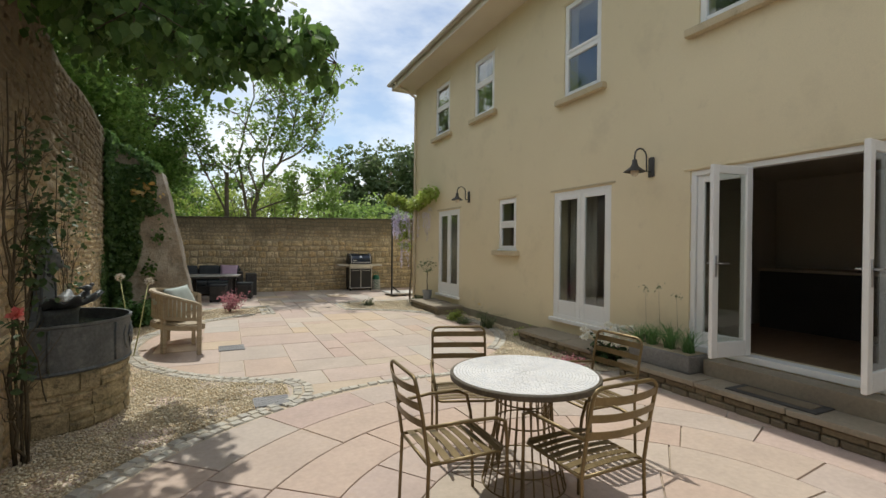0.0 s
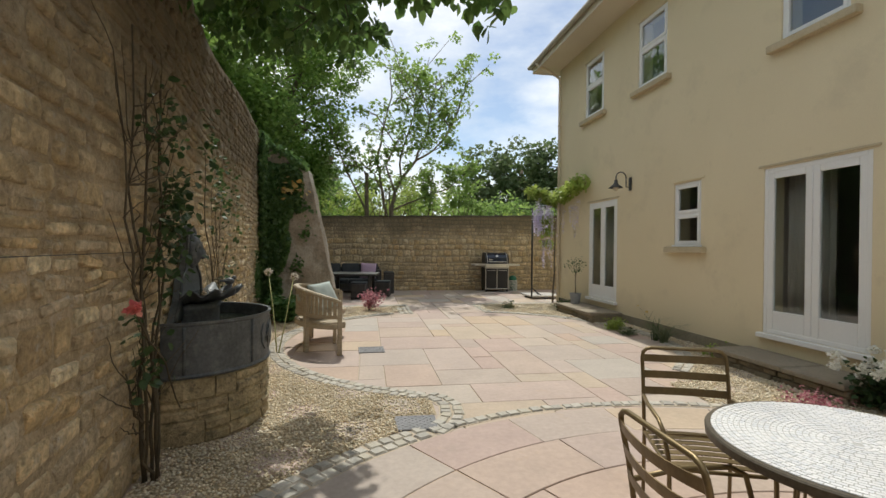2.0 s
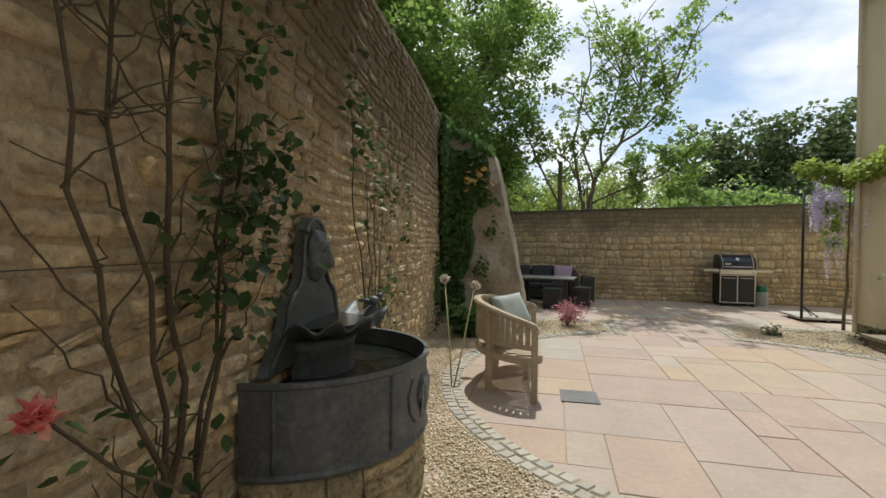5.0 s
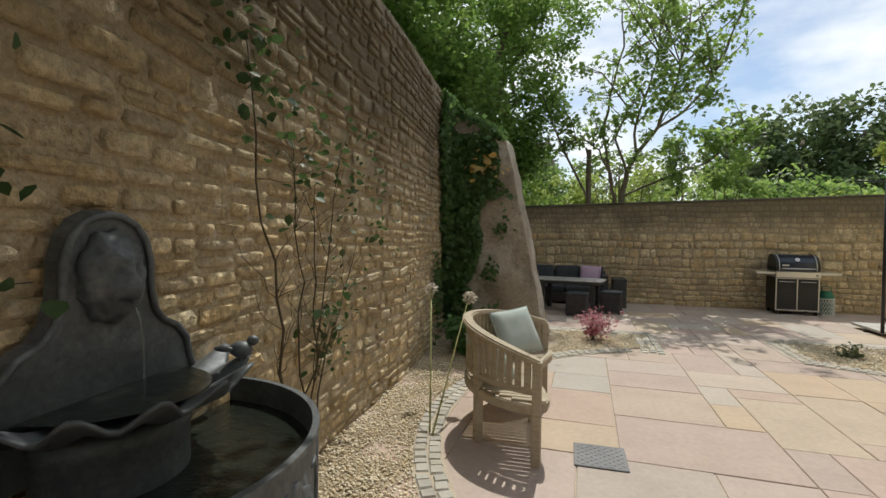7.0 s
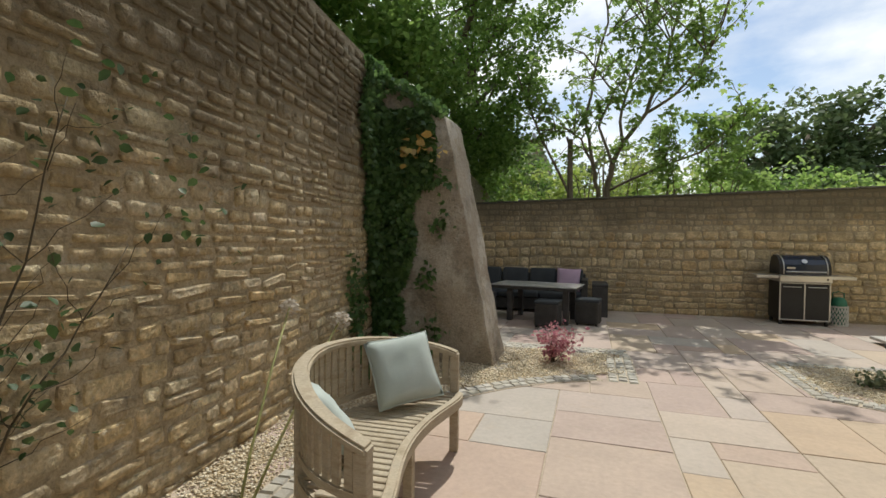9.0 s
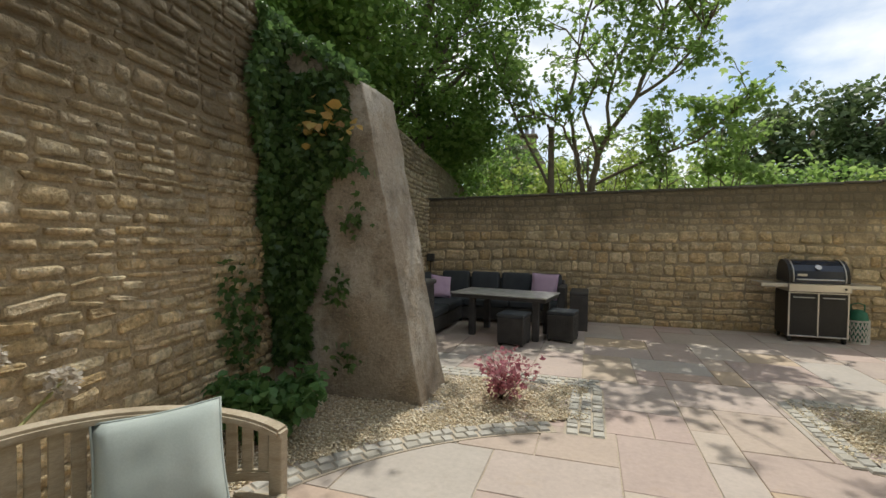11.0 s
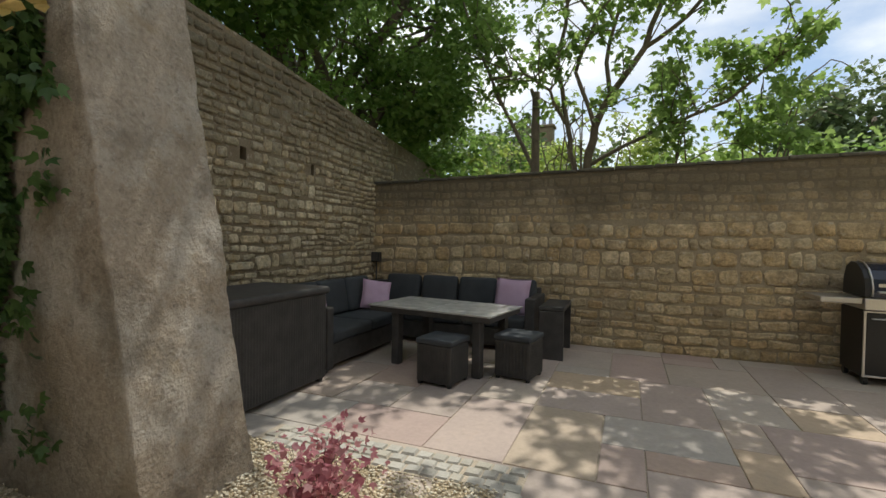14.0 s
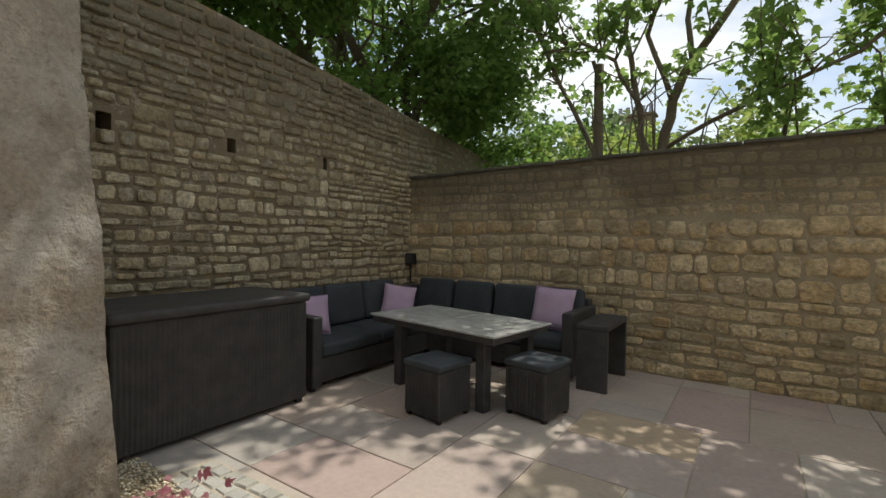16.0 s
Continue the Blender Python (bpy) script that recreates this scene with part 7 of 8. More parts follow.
def ivy():
    rng, nr = random.Random(41), np.random.default_rng(41)
    base = (-1.6, 11.12, 0.0)
    zones_b = []     # on the buttress's south face (x, z)
    for _ in range(7200):
        z = 0.35 + 2.85 * nr.random() ** 0.75
        left, right = -1.9, -1.0 - 0.10 * math.sin(z * 4) - (0.10 if z > 2.2 else 0.22) + 0.12 * noise.noise((z * 2, 5, 0))
        if z < 1.7:
            right -= (1.7 - z) * 0.40
        if z < 0.8:
            left, right = -1.75, -1.45
        x = nr.uniform(left, right)
        zones_b.append((x, 11.155 - abs(nr.normal()) * 0.05, z))
    for _ in range(1100):   # draping over the shoulder
        x = nr.uniform(-1.95, -0.95)
        zones_b.append((x, nr.uniform(11.1, 11.5), 3.14 + (-0.95 - x) * 0.62 + nr.normal() * 0.05))
    for cx, cz, r, k in ((-1.1, 1.05, 0.09, 34), (-0.95, 1.75, 0.08, 26), (-1.0, 0.45, 0.09, 26), (-0.95, 2.3, 0.08, 30)):
        for _ in range(k):
            zones_b.append((cx + nr.normal() * r, 11.13 - abs(nr.normal()) * 0.03, cz + nr.normal() * r))
    iv = stems_and_leaves("ivy", base, "dense dark ivy hanging over the buttress", "ivy",
                          [wander(rng, (-1.6, 11.13, 0), (-1.5 + 0.25 * k, 11.13, 2.9), 10, 0.12) for k in range(-1, 2)], 0.016, zones_b, 0.085, "leaf_ivy", 41, "bark", True, normal=(0, -1, 0))
    pts = []
    for _ in range(4200):   # on the side wall beside the buttress
        z = 0.3 + 3.5 * nr.random()
        w = 0.34 + 0.18 * noise.noise((z * 1.5, 0, 4)) - max(0.0, 1.7 - z) * 0.36 + (0.1 if z > 2.4 else 0)
        w = max(w, 0.06)
        y = 11.15 - abs(nr.random()) * w
        pts.append((wall_x(y) + 0.05 + abs(nr.normal()) * 0.05, y, z))
    for cy, cz, k in ((10.42, 0.95, 70), (10.72, 0.85, 70), (10.55, 0.5, 50)):
        for _ in range(k):
            y = cy + nr.normal() * 0.08
            pts.append((wall_x(y) + 0.05, y, cz + nr.normal() * 0.22))
    part("wall_leaves", leaf_mesh("wall_leaves", np.array(pts) - np.array(base), 0.08, M["leaf_ivy"], nr, True, 0.3, (1, -0.3, 0)), None, iv)
    # a spray of yellowed leaves
    yl = np.array([(-1.18, 11.02, 2.68)]) + nr.normal(size=(34, 3)) * np.array([0.15, 0.05, 0.09])
    part("yellow_leaves", leaf_mesh("yellow_leaves", yl - np.array(base), 0.12, M["leaf_yellow"], nr, False), None, iv, "yellowed withering leaves")


M["leaf_yellow"] = leaf_material("yellow_leaf", [(0.42, 0.28, 0.07), (0.50, 0.38, 0.12), (0.36, 0.24, 0.13)], 0.3)
ivy()


def bush(name, at, label, radius, height, leaves, size, mat, seed, lobed=False, stems=14, stem_mat="stem", category="shrub", spread=0.12):
    rng, nr = random.Random(seed), np.random.default_rng(seed)
    st = []
    for k in range(stems):
        a, r = rng.uniform(0, 6.28), radius * rng.uniform(0.2, 0.85)
        st.append(wander(rng, (at[0] + rng.uniform(-.03, .03), at[1] + rng.uniform(-.03, .03), at[2]), (at[0] + r * math.cos(a), at[1] + r * math.sin(a), at[2] + height * rng.uniform(0.5, 0.95)), 5, 0.03))
    tips = np.array([tuple(p) for s in st for p in s[2:]])
    pts = clumps(nr, tips, leaves, spread, 0.8)
    pts[:, 2] = np.maximum(pts[:, 2], at[2] + 0.03)
    return stems_and_leaves(name, at, label, category, st, 0.007, pts, size, mat, seed, stem_mat, lobed)


M["leaf_peony"] = leaf_material("peony_leaf", [(0.06, 0.14, 0.045), (0.09, 0.19, 0.06), (0.12, 0.22, 0.08)], 0.3)
bush("peony", (-1.22, 10.12, 0.0), "leafy green peony clump at the foot of the wall", 0.58, 0.52, 2800, 0.085, "leaf_peony", 51)
bush("japanese_maple", (0.40, 11.60, 0.01), "small red-leaved japanese maple in the gravel", 0.46, 0.52, 480, 0.055, "leaf_red", 52, True, 26, "stem", "shrub", 0.12)
bush("lavender", (3.75, 11.75, 0.0), "small grey-green tuft growing in the gravel", 0.10, 0.16, 160, 0.05, "leaf_pale", 53)


def grassy(name, at, label, n, height, spread, mat, seed, width=0.012, category="plant"):
    """A tuft of arching blades."""
    rng = random.Random(seed)
    pl = thing(name, at, label, category)
    vs, fs = [], []
    for _ in range(n):
        a, l, r = rng.uniform(0, 6.28), height * rng.uniform(0.6, 1.1), spread * rng.uniform(0.3, 1.1)
        bx, by = rng.uniform(-0.05, 0.05), rng.uniform(-0.05, 0.05)
        b = len(vs)
        for k in range(5):
            f = k / 4
            w = width * (1 - f) ** 0.6
            x, y, z = bx + math.cos(a) * r * f ** 1.6, by + math.sin(a) * r * f ** 1.6, l * (f - 0.28 * f * f)
            vs += [(x - math.sin(a) * w / 2, y + math.cos(a) * w / 2, z), (x + math.sin(a) * w / 2, y - math.cos(a) * w / 2, z + 0.002)]
        for k in range(4):
            fs.append((b + 2 * k, b + 2 * k + 1, b + 2 * k + 3, b + 2 * k + 2))
    part("foliage", mesh_of("foliage", vs, fs, M[mat]), None, pl)
    return pl


def trough():
    tr = thing("planter_trough", (5.10, 3.72, 0.2), "long grey stone trough of strappy green plants on the step", "planter")
    bm = bmesh.new()
    box(bm, (-0.16, -0.42, 0.0), (0.18, 0.42, 0.20), 0.015, 2)
    part("trough", bm, M["planter"], tr)
    part("soil", boxed((-0.13, -0.39, 0.201), (0.15, 0.39, 0.206)), M["soil"], tr)


trough()
for i, (y, h, n) in enumerate(((3.42, 0.34, 60), (3.66, 0.40, 70), (3.92, 0.34, 60), (4.08, 0.3, 40))):
    grassy("strappy_plant", (5.10, y, 0.406), "clump of strappy green leaves in a grey trough", n, h, 0.30, "leaf_peony", 60 + i, 0.016)
for i, (y, h) in enumerate(((3.85, 0.75), (3.60, 0.66), (4.05, 0.7))):
    stems_and_leaves("flower_spike", (5.16, y, 0.406), "thin upright seed spike among strappy leaves", "plant", [[(5.16, y, 0.406), (5.17, y + 0.03, 0.406 + h * 0.6), (5.2, y + 0.07, 0.406 + h)]], 0.006, np.array([(5.2, y + 0.06, 0.36 + h)]) + np.random.default_rng(i).normal(size=(14, 3)) * 0.03, 0.03, "leaf_pale", 70 + i)
# white flowers beside the step
bush("white_hydrangea", (4.98, 4.50, 0.02), "low shrub with clusters of small white flowers", 0.24, 0.42, 420, 0.06, "leaf_dark", 81)
wf = thing("white_flowers", (4.98, 4.50, 0.35), "clusters of small white flowers over dark leaves", "flowers")
nr81 = np.random.default_rng(81)
wfp = part("blossom", leaf_mesh("blossom", clumps(nr81, nr81.uniform((-0.24, -0.28, -0.02), (0.15, 0.28, 0.20), (26, 3)), 1500, 0.055), 0.034, M["petal_white"], nr81), None, wf)
bush("heather", (4.42, 4.62, 0.0), "low mound of dusky pink heather at the bed edge", 0.26, 0.14, 500, 0.03, "leaf_red", 82)
# low plants in the bed along the house
grassy("grass_tuft", (4.95, 7.55, 0.0), "spiky grey-green tuft against the house wall", 120, 0.42, 0.35, "leaf_pale", 83, 0.012)
grassy("grass_tuft", (4.95, 7.75, 0.0), "spiky grey-green tuft against the house wall", 60, 0.5, 0.3, "leaf_rose", 84, 0.010)
bush("thyme", (4.80, 8.75, 0.0), "low green mound of thyme in the gravel bed", 0.24, 0.16, 700, 0.035, "leaf_bright", 85)
bush("thyme", (4.75, 8.25, 0.0), "low brownish mound of thyme in the gravel bed", 0.18, 0.10, 400, 0.03, "leaf_pale", 86)
bush("seedling", (5.05, 6.60, 0.0), "small fresh green seedling beside the step", 0.12, 0.16, 90, 0.05, "leaf_bright", 87)
bush("thyme", (5.05, 11.45, 0.0), "low green mound at the house corner", 0.30, 0.22, 700, 0.04, "leaf_rose", 88)
stems_and_leaves("dry_stalk", (5.15, 8.15, 0.0), "dry brown stalk leaning beside the house wall", "plant", [[(5.15, 8.15, 0), (5.18, 8.3, 0.25), (5.15, 8.55, 0.45)], [(5.18, 8.3, 0.25), (5.2, 8.2, 0.42)]], 0.008, [(5.15, 8.55, 0.45), (5.18, 8.4, 0.38), (5.2, 8.2, 0.42)], 0.06, "leaf_yellow", 89)


M["allium_stem"] = material("allium_stem", [(0.30, 0.31, 0.11), (0.38, 0.36, 0.15)], 0.7, 40, 4, 0.1, 0.001)


def alliums():
    """Tall seed heads by the bench."""
    for i, (x, y, h, lx, ly) in enumerate(((-0.83, 7.52, 0.98, -0.78, 8.45), (-0.86, 7.55, 1.05, -1.15, 8.4))):
        al = thing("allium", (x, y, 0.01), "tall allium seed head leaning on a thin stem", "plant", group="allium seed heads")
        bm = bmesh.new()
        tip = Vector((lx - x, ly - y, h))
        pts = [Vector((0, 0, 0)), tip * 0.3 + Vector((0.02, -0.05, 0.03)), tip * 0.65 + Vector((0.01, -0.03, 0.03)), tip]
        tube(bm, pts, 0.009, 6, 0.006)
        part("stem", bm, M["allium_stem"], al, smooth=True)
        nr = np.random.default_rng(90 + i)
        d = nr.normal(size=(150, 3))
        d /= np.linalg.norm(d, axis=1)[:, None]
        part("seed_head", leaf_mesh("seed_head", np.array(tip) + d * 0.052, 0.028, M["seed_head"], nr), None, al)


alliums()


def potted_olive():
    po = thing("potted_olive", (5.10, 10.98, 0.2), "small olive sapling in a grey metal pot on the step", "potted plant")
    bm = bmesh.new()
    lathe(bm, [(0, 0), (0.10, 0), (0.125, 0.22), (0.135, 0.225), (0.135, 0.24), (0.115, 0.24), (0.11, 0.20), (0, 0.20)], 24)
    part("pot", bm, M["pot"], po, smooth=False)
    rng, nr = random.Random(95), np.random.default_rng(95)
    bm = bmesh.new()
    limb(bm, (0, 0, 0.2), (0, 0, 0.75), 0.012, 0.007, rng, 0.05)
    tips = []
    for k in range(9):
        e = (rng.uniform(-.18, .18), rng.uniform(-.2, .2), rng.uniform(0.75, 1.05))
        limb(bm, (0, 0, rng.uniform(0.6, 0.75)), e, 0.005, 0.002, rng, 0.1, 4, 5)
        tips.append(e)
    part("stem", bm, M["stem"], po, smooth=True)
    part("leaves", leaf_mesh("leaves", clumps(nr, tips, 110, 0.1), 0.05, M["leaf_pale"], nr), None, po)


potted_olive()


def wisteria():
    """Over the corner of the house, with hanging lilac racemes."""
    rng, nr = random.Random(97), np.random.default_rng(97)
    at = (5.30, 12.45, 0.0)
    stems = [wander(rng, (5.30, 12.75, 0), (5.33, 12.70, 2.7), 10, 0.05), wander(rng, (5.33, 12.70, 2.7), (5.26, 10.95, 2.95), 8, 0.06), wander(rng, (5.33, 12.70, 2.7), (4.85, 13.0, 2.95), 5, 0.06),
             wander(rng, (5.33, 12.70, 2.7), (5.9, 12.9, 2.9), 5, 0.06)]
    tips = [tuple(p) for s in stems[1:] for p in s]
    pts = np.concatenate([clumps(nr, tips, 2200, 0.26, 0.7) + np.array([-0.08, 0, 0.06]), clumps(nr, [(5.15, 12.85, 1.9), (5.2, 12.9, 1.6), (5.1, 12.8, 2.2)], 260, 0.2)])
    pts[:, 0] = np.where((pts[:, 1] < HN) & (pts[:, 0] > HX - 0.03), HX - 0.05, pts[:, 0])
    wi = stems_and_leaves("wisteria", at, "wisteria with fresh leaves and hanging lilac flowers at the house corner", "climbing plant", stems, 0.022, pts, 0.10, "leaf_bright", 97, "bark")
    pts = []
    for k in range(52):
        if k < 40:
            x, y, z = rng.uniform(4.75, 5.30), rng.uniform(12.6, 13.15), rng.uniform(2.35, 2.85)
        elif k < 46:
            x, y, z = rng.uniform(5.18, 5.30), rng.uniform(11.2, 12.4), rng.uniform(2.5, 2.8)
        else:
            x, y, z = rng.uniform(5.0, 5.25), rng.uniform(12.7, 12.95), rng.uniform(1.6, 1.9)
        l = rng.uniform(0.4, 0.9)
        for i in range(80):
            f = nr.random()
            r = 0.042 * (1 - f) + 0.008
            pts.append((x + nr.normal() * r * 0.6, y + nr.normal() * r * 0.6, z - l * f))
    part("blossom", leaf_mesh("blossom", np.array(pts) - np.array(at), 0.035, M["petal_lilac"], nr), None, wi, "hanging lilac racemes")


wisteria()


# ---- trees and shrubs beyond the back wall ----
def fig_tree():
    at = (1.15, 18.0, -0.1)
    rng, nr = random.Random(101), np.random.default_rng(101)
    fg = thing("fig_tree", at, "open fig tree with bare crooked limbs above the back wall", "tree")
    bm = bmesh.new()
    o = Vector(at)
    main = [[(0.30, 18.1, 0), (0.28, 18.0, 2.8), (-0.28, 18.0, 3.95), (-0.75, 17.9, 5.0), (-1.05, 17.8, 5.9)],
            [(1.0, 18.1, 0), (0.98, 18.0, 2.8), (0.86, 18.0, 3.5), (0.66, 18.0, 4.5), (0.85, 17.9, 5.6), (1.15, 17.8, 6.9), (1.1, 17.8, 7.9)],
            [(1.15, 18.1, 0), (1.22, 18.0, 2.8), (1.32, 18.0, 3.45), (1.55, 18.0, 3.95), (2.05, 17.9, 4.65), (2.45, 17.8, 5.6), (2.7, 17.7, 6.8), (2.8, 17.7, 7.7)],
            [(1.55, 18.0, 3.95), (1.5, 17.9, 4.8), (1.85, 17.8, 5.8), (2.1, 17.8, 7.0)],
            [(1.32, 18.0, 3.45), (1.0, 17.9, 4.4), (1.3, 17.8, 5.2), (0.6, 17.7, 6.2)],
            [(2.05, 17.9, 4.65), (2.7, 17.7, 5.0), (3.2, 17.6, 5.6), (3.4, 17.5, 6.1)],
            [(1.22, 18.0, 2.8), (2.1, 17.8, 3.2), (3.2, 17.6, 3.6), (4.1, 17.5, 4.4)],
            [(0.86, 18.0, 3.5), (0.55, 17.8, 4.1), (0.15, 17.7, 4.4), (-0.4, 17.5, 4.3)]]
    rad = [0.045, 0.055, 0.085, 0.04, 0.04, 0.04, 0.035, 0.03]
    ends = []
    for s, r in zip(main, rad):
        pts = []
        for a, b in zip(s, s[1:]):
            a, b = Vector(a), Vector(b)
            pts += [a.lerp(b, f) + Vector((rng.uniform(-1, 1), rng.uniform(-1, 1), 0)) * 0.03 for f in (0, 0.33, 0.66)]
        pts.append(Vector(s[-1]))
        tube(bm, [p - o for p in pts], r, 8, 0.018)
        for _ in range(13):
            p = pts[rng.randrange(len(pts) // 3, len(pts))]
            if p.z < 3.0:
                continue
            e = p + Vector((rng.uniform(-0.8, 0.8), rng.uniform(-0.9, 0.5), rng.uniform(-0.1, 0.9)))
            tw = wander(rng, p, e, 5, 0.08)
            tube(bm, [q - o for q in tw], 0.016, 5, 0.006)
            ends += [tuple(q) for q in tw[2:]]
        ends.append(tuple(pts[-1]))
    crown_tips = []
    for _ in range(15):         # long upper limbs leaning out over the court
        a = Vector(rng.choice([(1.15, 17.8, 6.6), (2.1, 17.8, 6.6), (2.6, 17.75, 6.2), (3.3, 17.55, 5.8)]))
        b = Vector((rng.uniform(0.6, 4.4), rng.uniform(15.2, 16.8), rng.uniform(6.9, 8.0)))
        tw = wander(rng, a, b, 6, 0.1)
        tube(bm, [q - o for q in tw], 0.022, 6, 0.007)
        crown_tips += [tuple(q + Vector((rng.uniform(-0.3, 0.3), rng.uniform(-0.3, 0.3), rng.uniform(-0.1, 0.25)))) for q in tw[2:]]
    for _ in range(22):         # thin bare shoots arching just above the wall
        x = rng.uniform(-0.2, 4.4)
        top, lean = rng.uniform(3.0, 4.1), rng.uniform(-1.3, 1.3)
        arch = [(x, 17.9, 2.3), (x + lean * 0.25, 17.8, top - 0.25), (x + lean * 0.6, 17.7, top), (x + lean, 17.6, top - rng.uniform(0.1, 0.5))]
        pts = [Vector(a).lerp(Vector(b), f) + Vector((rng.uniform(-1, 1), 0, rng.uniform(-1, 1))) * 0.02 for a, b in zip(arch, arch[1:]) for f in (0, 0.33, 0.66)]
        tube(bm, [p - o for p in pts], 0.014, 5, 0.006)
    part("trunk", bm, M["fig_bark"], fg, "several crooked grey stems", smooth=True)
    pts = clumps(nr, ends, 3000, 0.22, 1.0)
    part("crown", leaf_mesh("crown", pts - np.array(at), 0.14, M["leaf_fig"], nr, True, 0.5), None, fg, "loose sprays of lobed fresh green leaves")
    far_end = nr.uniform((1.8, 16.5, 4.8), (3.4, 17.5, 6.8), (34, 3))
    far_end = np.concatenate([far_end, crown_tips])
    part("outer_crown", leaf_mesh("outer_crown", clumps(nr, far_end, 2300, 0.24) - np.array(at), 0.12, M["leaf_fig"], nr, True, 0.5), None, fg)
    # leafy lower right side
    low = clumps(nr, nr.uniform((2.2, 17.3, 2.9), (4.6, 18.4, 4.5), (46, 3)), 1900, 0.26)
    part("lower_crown", leaf_mesh("lower_crown", low - np.array(at), 0.125, M["leaf_fig"], nr, True, 0.5), None, fg)


fig_tree()
ps = thing("pollard_stump", (0.33, 18.05, -0.1), "cut-off grey tree stump standing behind the back wall", "tree stump")
bm = bmesh.new()
limb(bm, (0, 0, 0), (-0.03, -0.05, 4.25), 0.085, 0.068, random.Random(5), 0.01, 8, 10)
limb(bm, (-0.03, -0.05, 4.05), (-0.12, -0.05, 4.32), 0.04, 0.03, random.Random(6), 0.02, 3, 8)
part("trunk", bm, M["fig_bark"], ps, smooth=True)

SHRUBS = [  # x, y, top, rx, ry, colour, leaf size
    (-0.6, 20.5, 3.9, 1.6, 1.2, "leaf_bright", 0.13), (1.2, 21.5, 5.2, 2.0, 1.3, "leaf_bright", 0.11), (3.6, 20.0, 3.7, 1.7, 1.2, "leaf_fig", 0.14), (5.8, 20.5, 3.9, 1.9, 1.3, "leaf_lime", 0.13),
    (8.2, 20.0, 3.7, 1.9, 1.3, "leaf_fig", 0.13), (10.5, 21.0, 4.2, 2.1, 1.4, "leaf_lime", 0.13), (-1.6, 23.5, 5.4, 2.2, 1.5, "leaf_lime", 0.15), (3.5, 25.0, 5.0, 2.8, 1.6, "leaf_bright", 0.16),
    (8.0, 26.0, 4.9, 3.0, 1.6, "leaf_fig", 0.17), (13.5, 25.0, 5.2, 3.0, 1.8, "leaf_lime", 0.18), (6.6, 18.2, 3.2, 1.4, 0.7, "leaf_bright", 0.11), (9.2, 18.2, 3.25, 1.4, 0.7, "leaf_lime", 0.11),
    (-1.2, 18.2, 3.1, 0.9, 0.7, "leaf_lime", 0.11), (17.5, 30.0, 6.5, 3.4, 2.0, "leaf_far", 0.25), (1.0, 32.0, 6.5, 4.0, 2.0, "leaf_far", 0.28), (-4.5, 29.0, 8.0, 3.5, 2.2, "leaf_far", 0.28)]
for i, (x, y, top, rx, ry, mat, ls) in enumerate(SHRUBS):
    nm = "far_shrub" if y > 24 else "garden_shrub"
    h = top * 0.5
    tree(nm, (x, y, -0.1), {"leaf_bright": "yellow-green feathery shrub beyond the back wall", "leaf_fig": "fresh green leafy shrub beyond the back wall", "leaf_lime": "mid green bushy shrub beyond the back wall", "leaf_far": "distant dark green tree beyond the gardens"}[mat],
         [(x, y, top * 0.55, rx, ry, h * 0.9), (x + rx * 0.5, y - 0.2, top * 0.5, rx * 0.6, ry * 0.7, h * 0.75), (x - rx * 0.5, y + 0.1, top * 0.5, rx * 0.6, ry * 0.7, h * 0.8)], 42,
         4200 if y < 24 else 3400, 0.34 if y < 24 else 0.6, ls, mat, 200 + i, 0.06, category="shrub", group="shrubs beyond the wall")

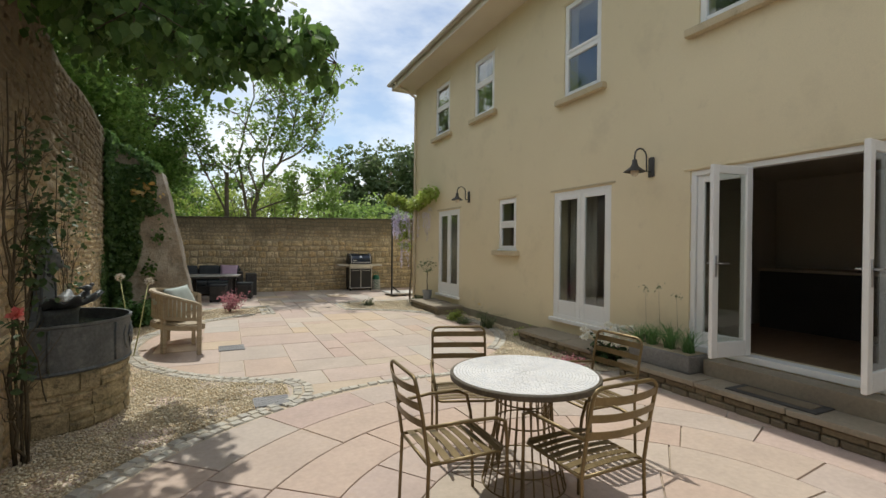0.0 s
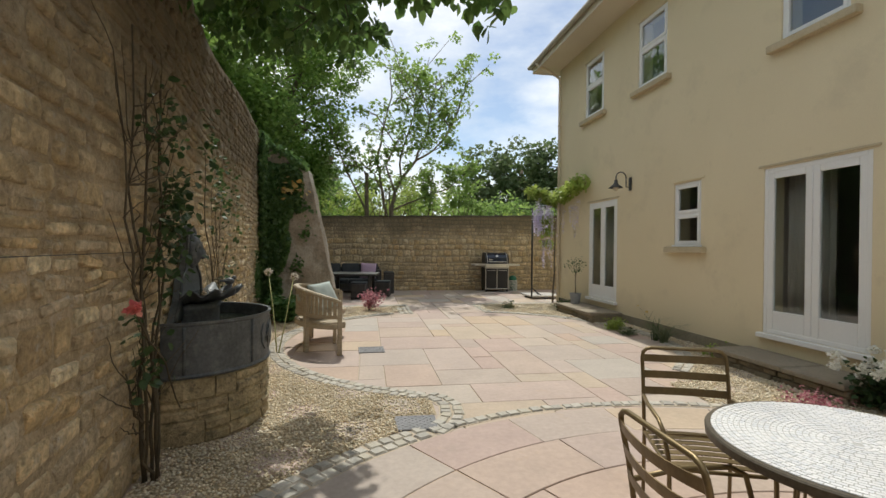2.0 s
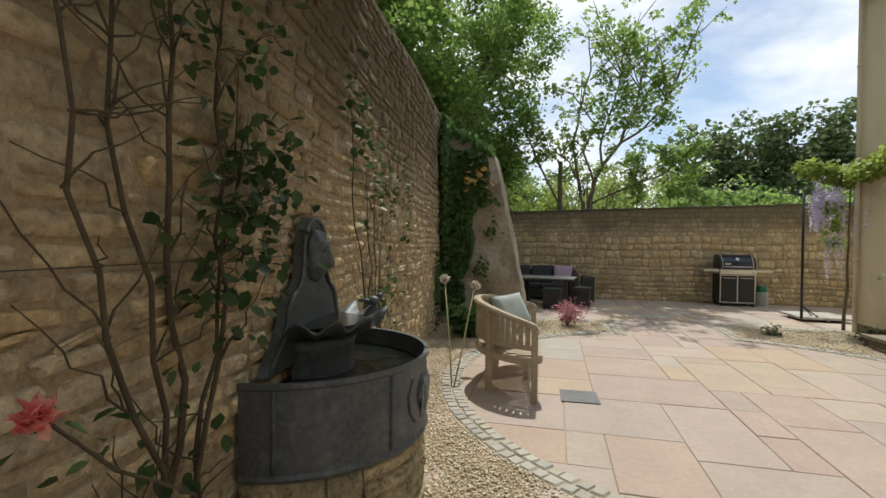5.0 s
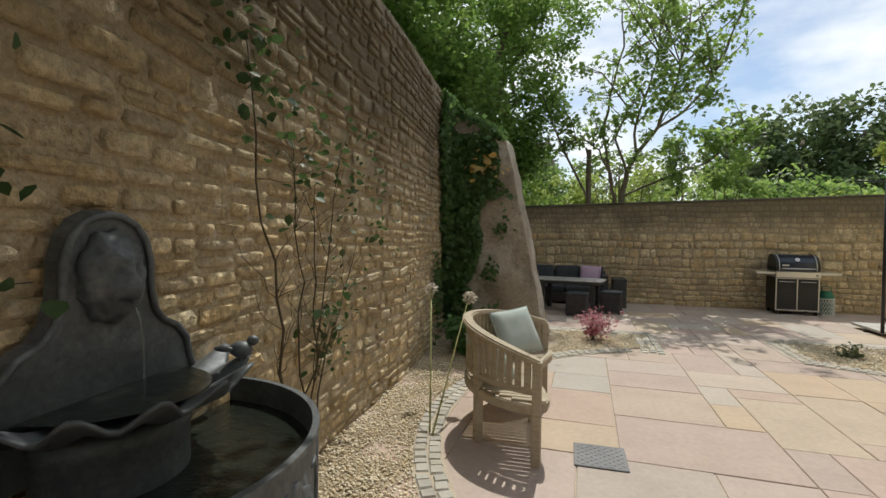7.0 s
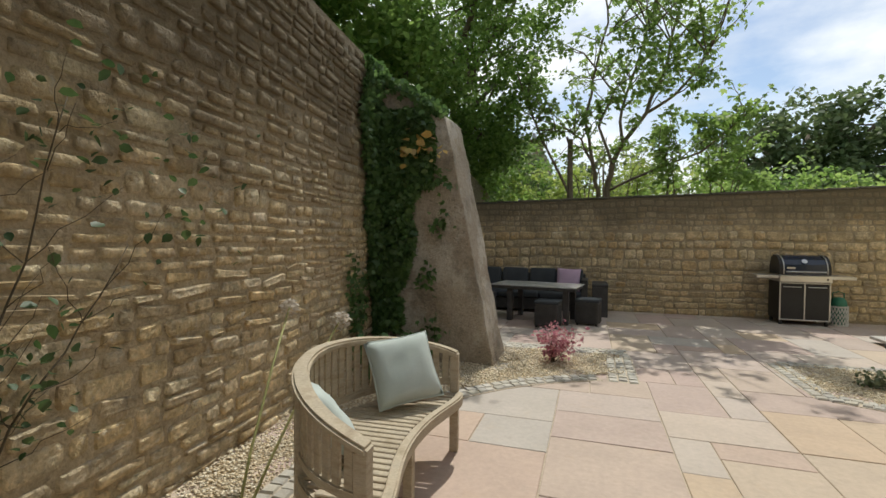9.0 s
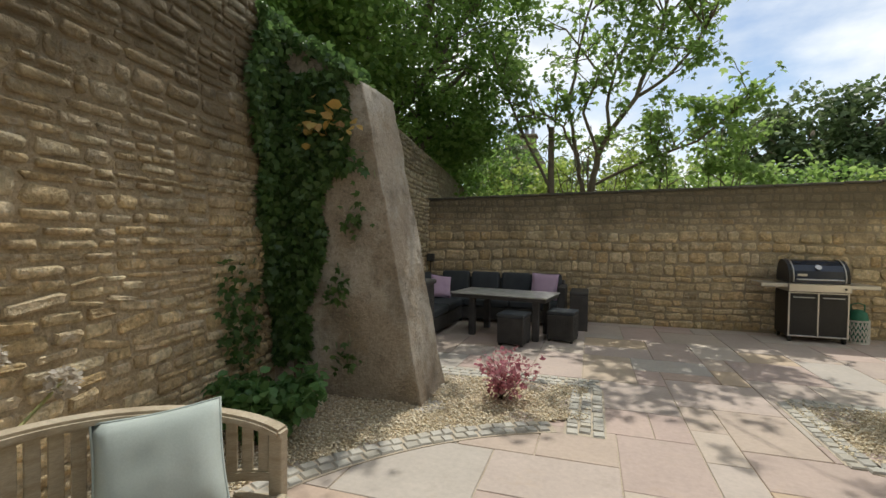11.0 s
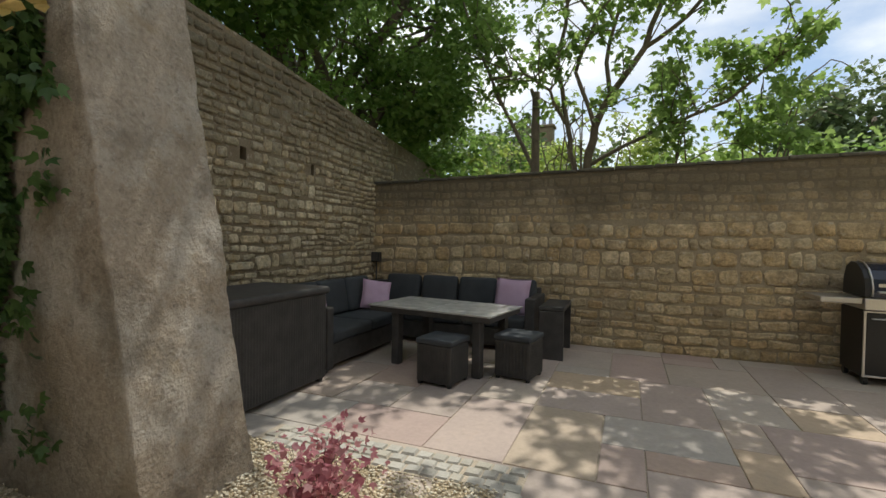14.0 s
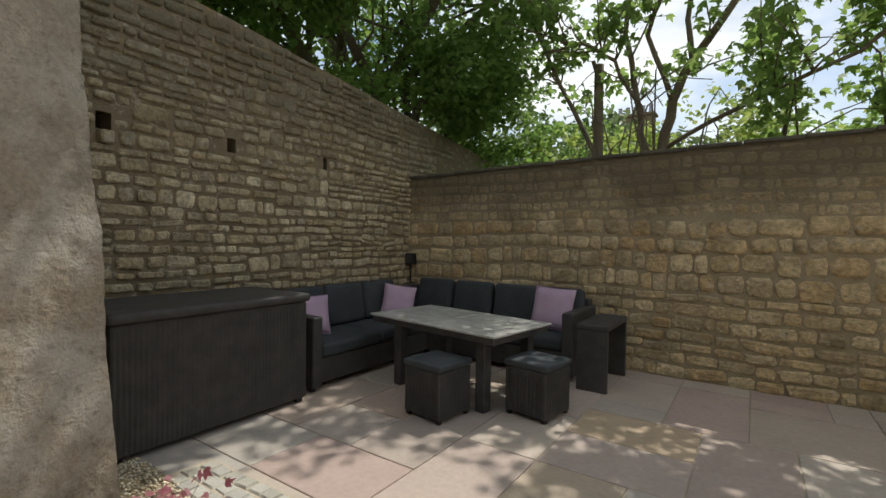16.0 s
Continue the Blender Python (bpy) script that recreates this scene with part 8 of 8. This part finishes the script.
# overhanging bough with large leaves, reaching over the court from the tall tree
def bough():
    rng, nr = random.Random(111), np.random.default_rng(111)
    at = (-3.0, 6.2, 4.6)
    o = np.array(at)
    root = (-2.6, 5.2, 4.7)
    runs = [(root, (1.10, 3.45, 2.98)), ((-1.2, 4.3, 4.1), (0.70, 3.20, 2.92)), ((-1.4, 4.5, 4.1), (0.34, 3.55, 2.86)), ((-1.6, 4.6, 4.2), (-0.15, 3.35, 3.10)), ((-1.8, 4.7, 4.3), (-0.55, 3.5, 3.25)),
            (root, (0.20, 4.75, 3.15)), (root, (0.05, 4.1, 3.6)), ((-2.2, 5.0, 4.5), (-0.4, 4.2, 3.3)), ((-2.8, 6.4, 4.6), (-0.5, 6.2, 3.75)), ((-2.4, 7.0, 4.9), (0.0, 7.2, 4.7)), ((-2.0, 4.4, 4.4), (-0.9, 3.2, 3.5)), ((-2.2, 5.4, 4.4), (-0.6, 5.4, 3.7))]
    bg = thing("tree_bough", at, "overhanging bough with large drooping dark leaves", "bough")
    bm = bmesh.new()
    ends = []
    for a, b in runs:
        main = wander(rng, a, b, 10, 0.12)
        tube(bm, [p - Vector(at) for p in main], 0.03, 6, 0.006)
        for p in main[3:]:
            for _ in range(3):
                e = p + Vector((rng.uniform(-0.28, 0.28), rng.uniform(-0.3, 0.3), rng.uniform(-0.2, 0.15)))
                tube(bm, [p - Vector(at), e - Vector(at)], 0.006, 4, 0.003)
                ends += [tuple(e), tuple((p + e) / 2)]
    ends += [tuple(p) for p in nr.uniform((-1.3, 3.4, 3.25), (0.0, 4.6, 4.4), (110, 3))]
    ends += [tuple(p) for p in nr.uniform((-1.3, 4.6, 3.45), (0.25, 6.6, 4.7), (150, 3))]
    ends += [tuple(p) for p in nr.uniform((0.2, 3.3, 3.0), (1.05, 3.9, 3.35), (34, 3))]
    ends += [tuple(p) for p in nr.uniform((-1.2, 5.2, 4.2), (0.4, 7.4, 5.4), (120, 3))]
    for k in range(8):          # higher boughs, well above the path
        b = (rng.uniform(-0.6, 1.0), rng.uniform(3.6, 5.2), rng.uniform(4.4, 5.0))
        main = wander(rng, (-2.4, 5.4, 4.9), b, 8, 0.12)
        tube(bm, [p - Vector(at) for p in main], 0.025, 6, 0.006)
        ends += [tuple(p + Vector((rng.uniform(-0.3, 0.3), rng.uniform(-0.3, 0.3), rng.uniform(-0.1, 0.2)))) for p in main[3:] for _ in range(2)]
    part("branch", bm, M["bark"], bg, smooth=True)
    part("leaves", leaf_mesh("leaves", clumps(nr, ends, 14000, 0.15, 0.8) - o, 0.095, M["leaf_bough"], nr, False, 0.9), None, bg, "large dark drooping leaves")


bough()


# ---- far house with chimneys ----
def far_house():
    fh = thing("far_house", (-3.4, 38.0, 0), "distant stone house gable with a row of chimney pots", "house")
    part("wall", boxed((-2.6, -3, -0.1), (1.4, 3, 7.0)), M["stone_c_rest"], fh)
    bm = bmesh.new()
    box(bm, (-1.0, -0.4, 6.9), (1.0, 0.4, 8.3), 0.03, 1)
    box(bm, (-1.1, -0.5, 8.3), (1.1, 0.5, 8.45), 0.03, 1)
    st = part("chimney", bm, M["stone_c_rest"], fh)
    for k in range(5):
        bm = bmesh.new()
        lathe(bm, [(0.13, 8.45), (0.10, 8.85), (0.12, 8.92), (0.08, 8.92)], 10, at=(-0.8 + 0.4 * k, 0, 0))
        part("chimney_pot", bm, M["pot"], st)


far_house()

# ---- pieces of walls and paving ----
lay_walls()
lay_slabs()
lay_circle()
lay_setts()
lay_gravel()
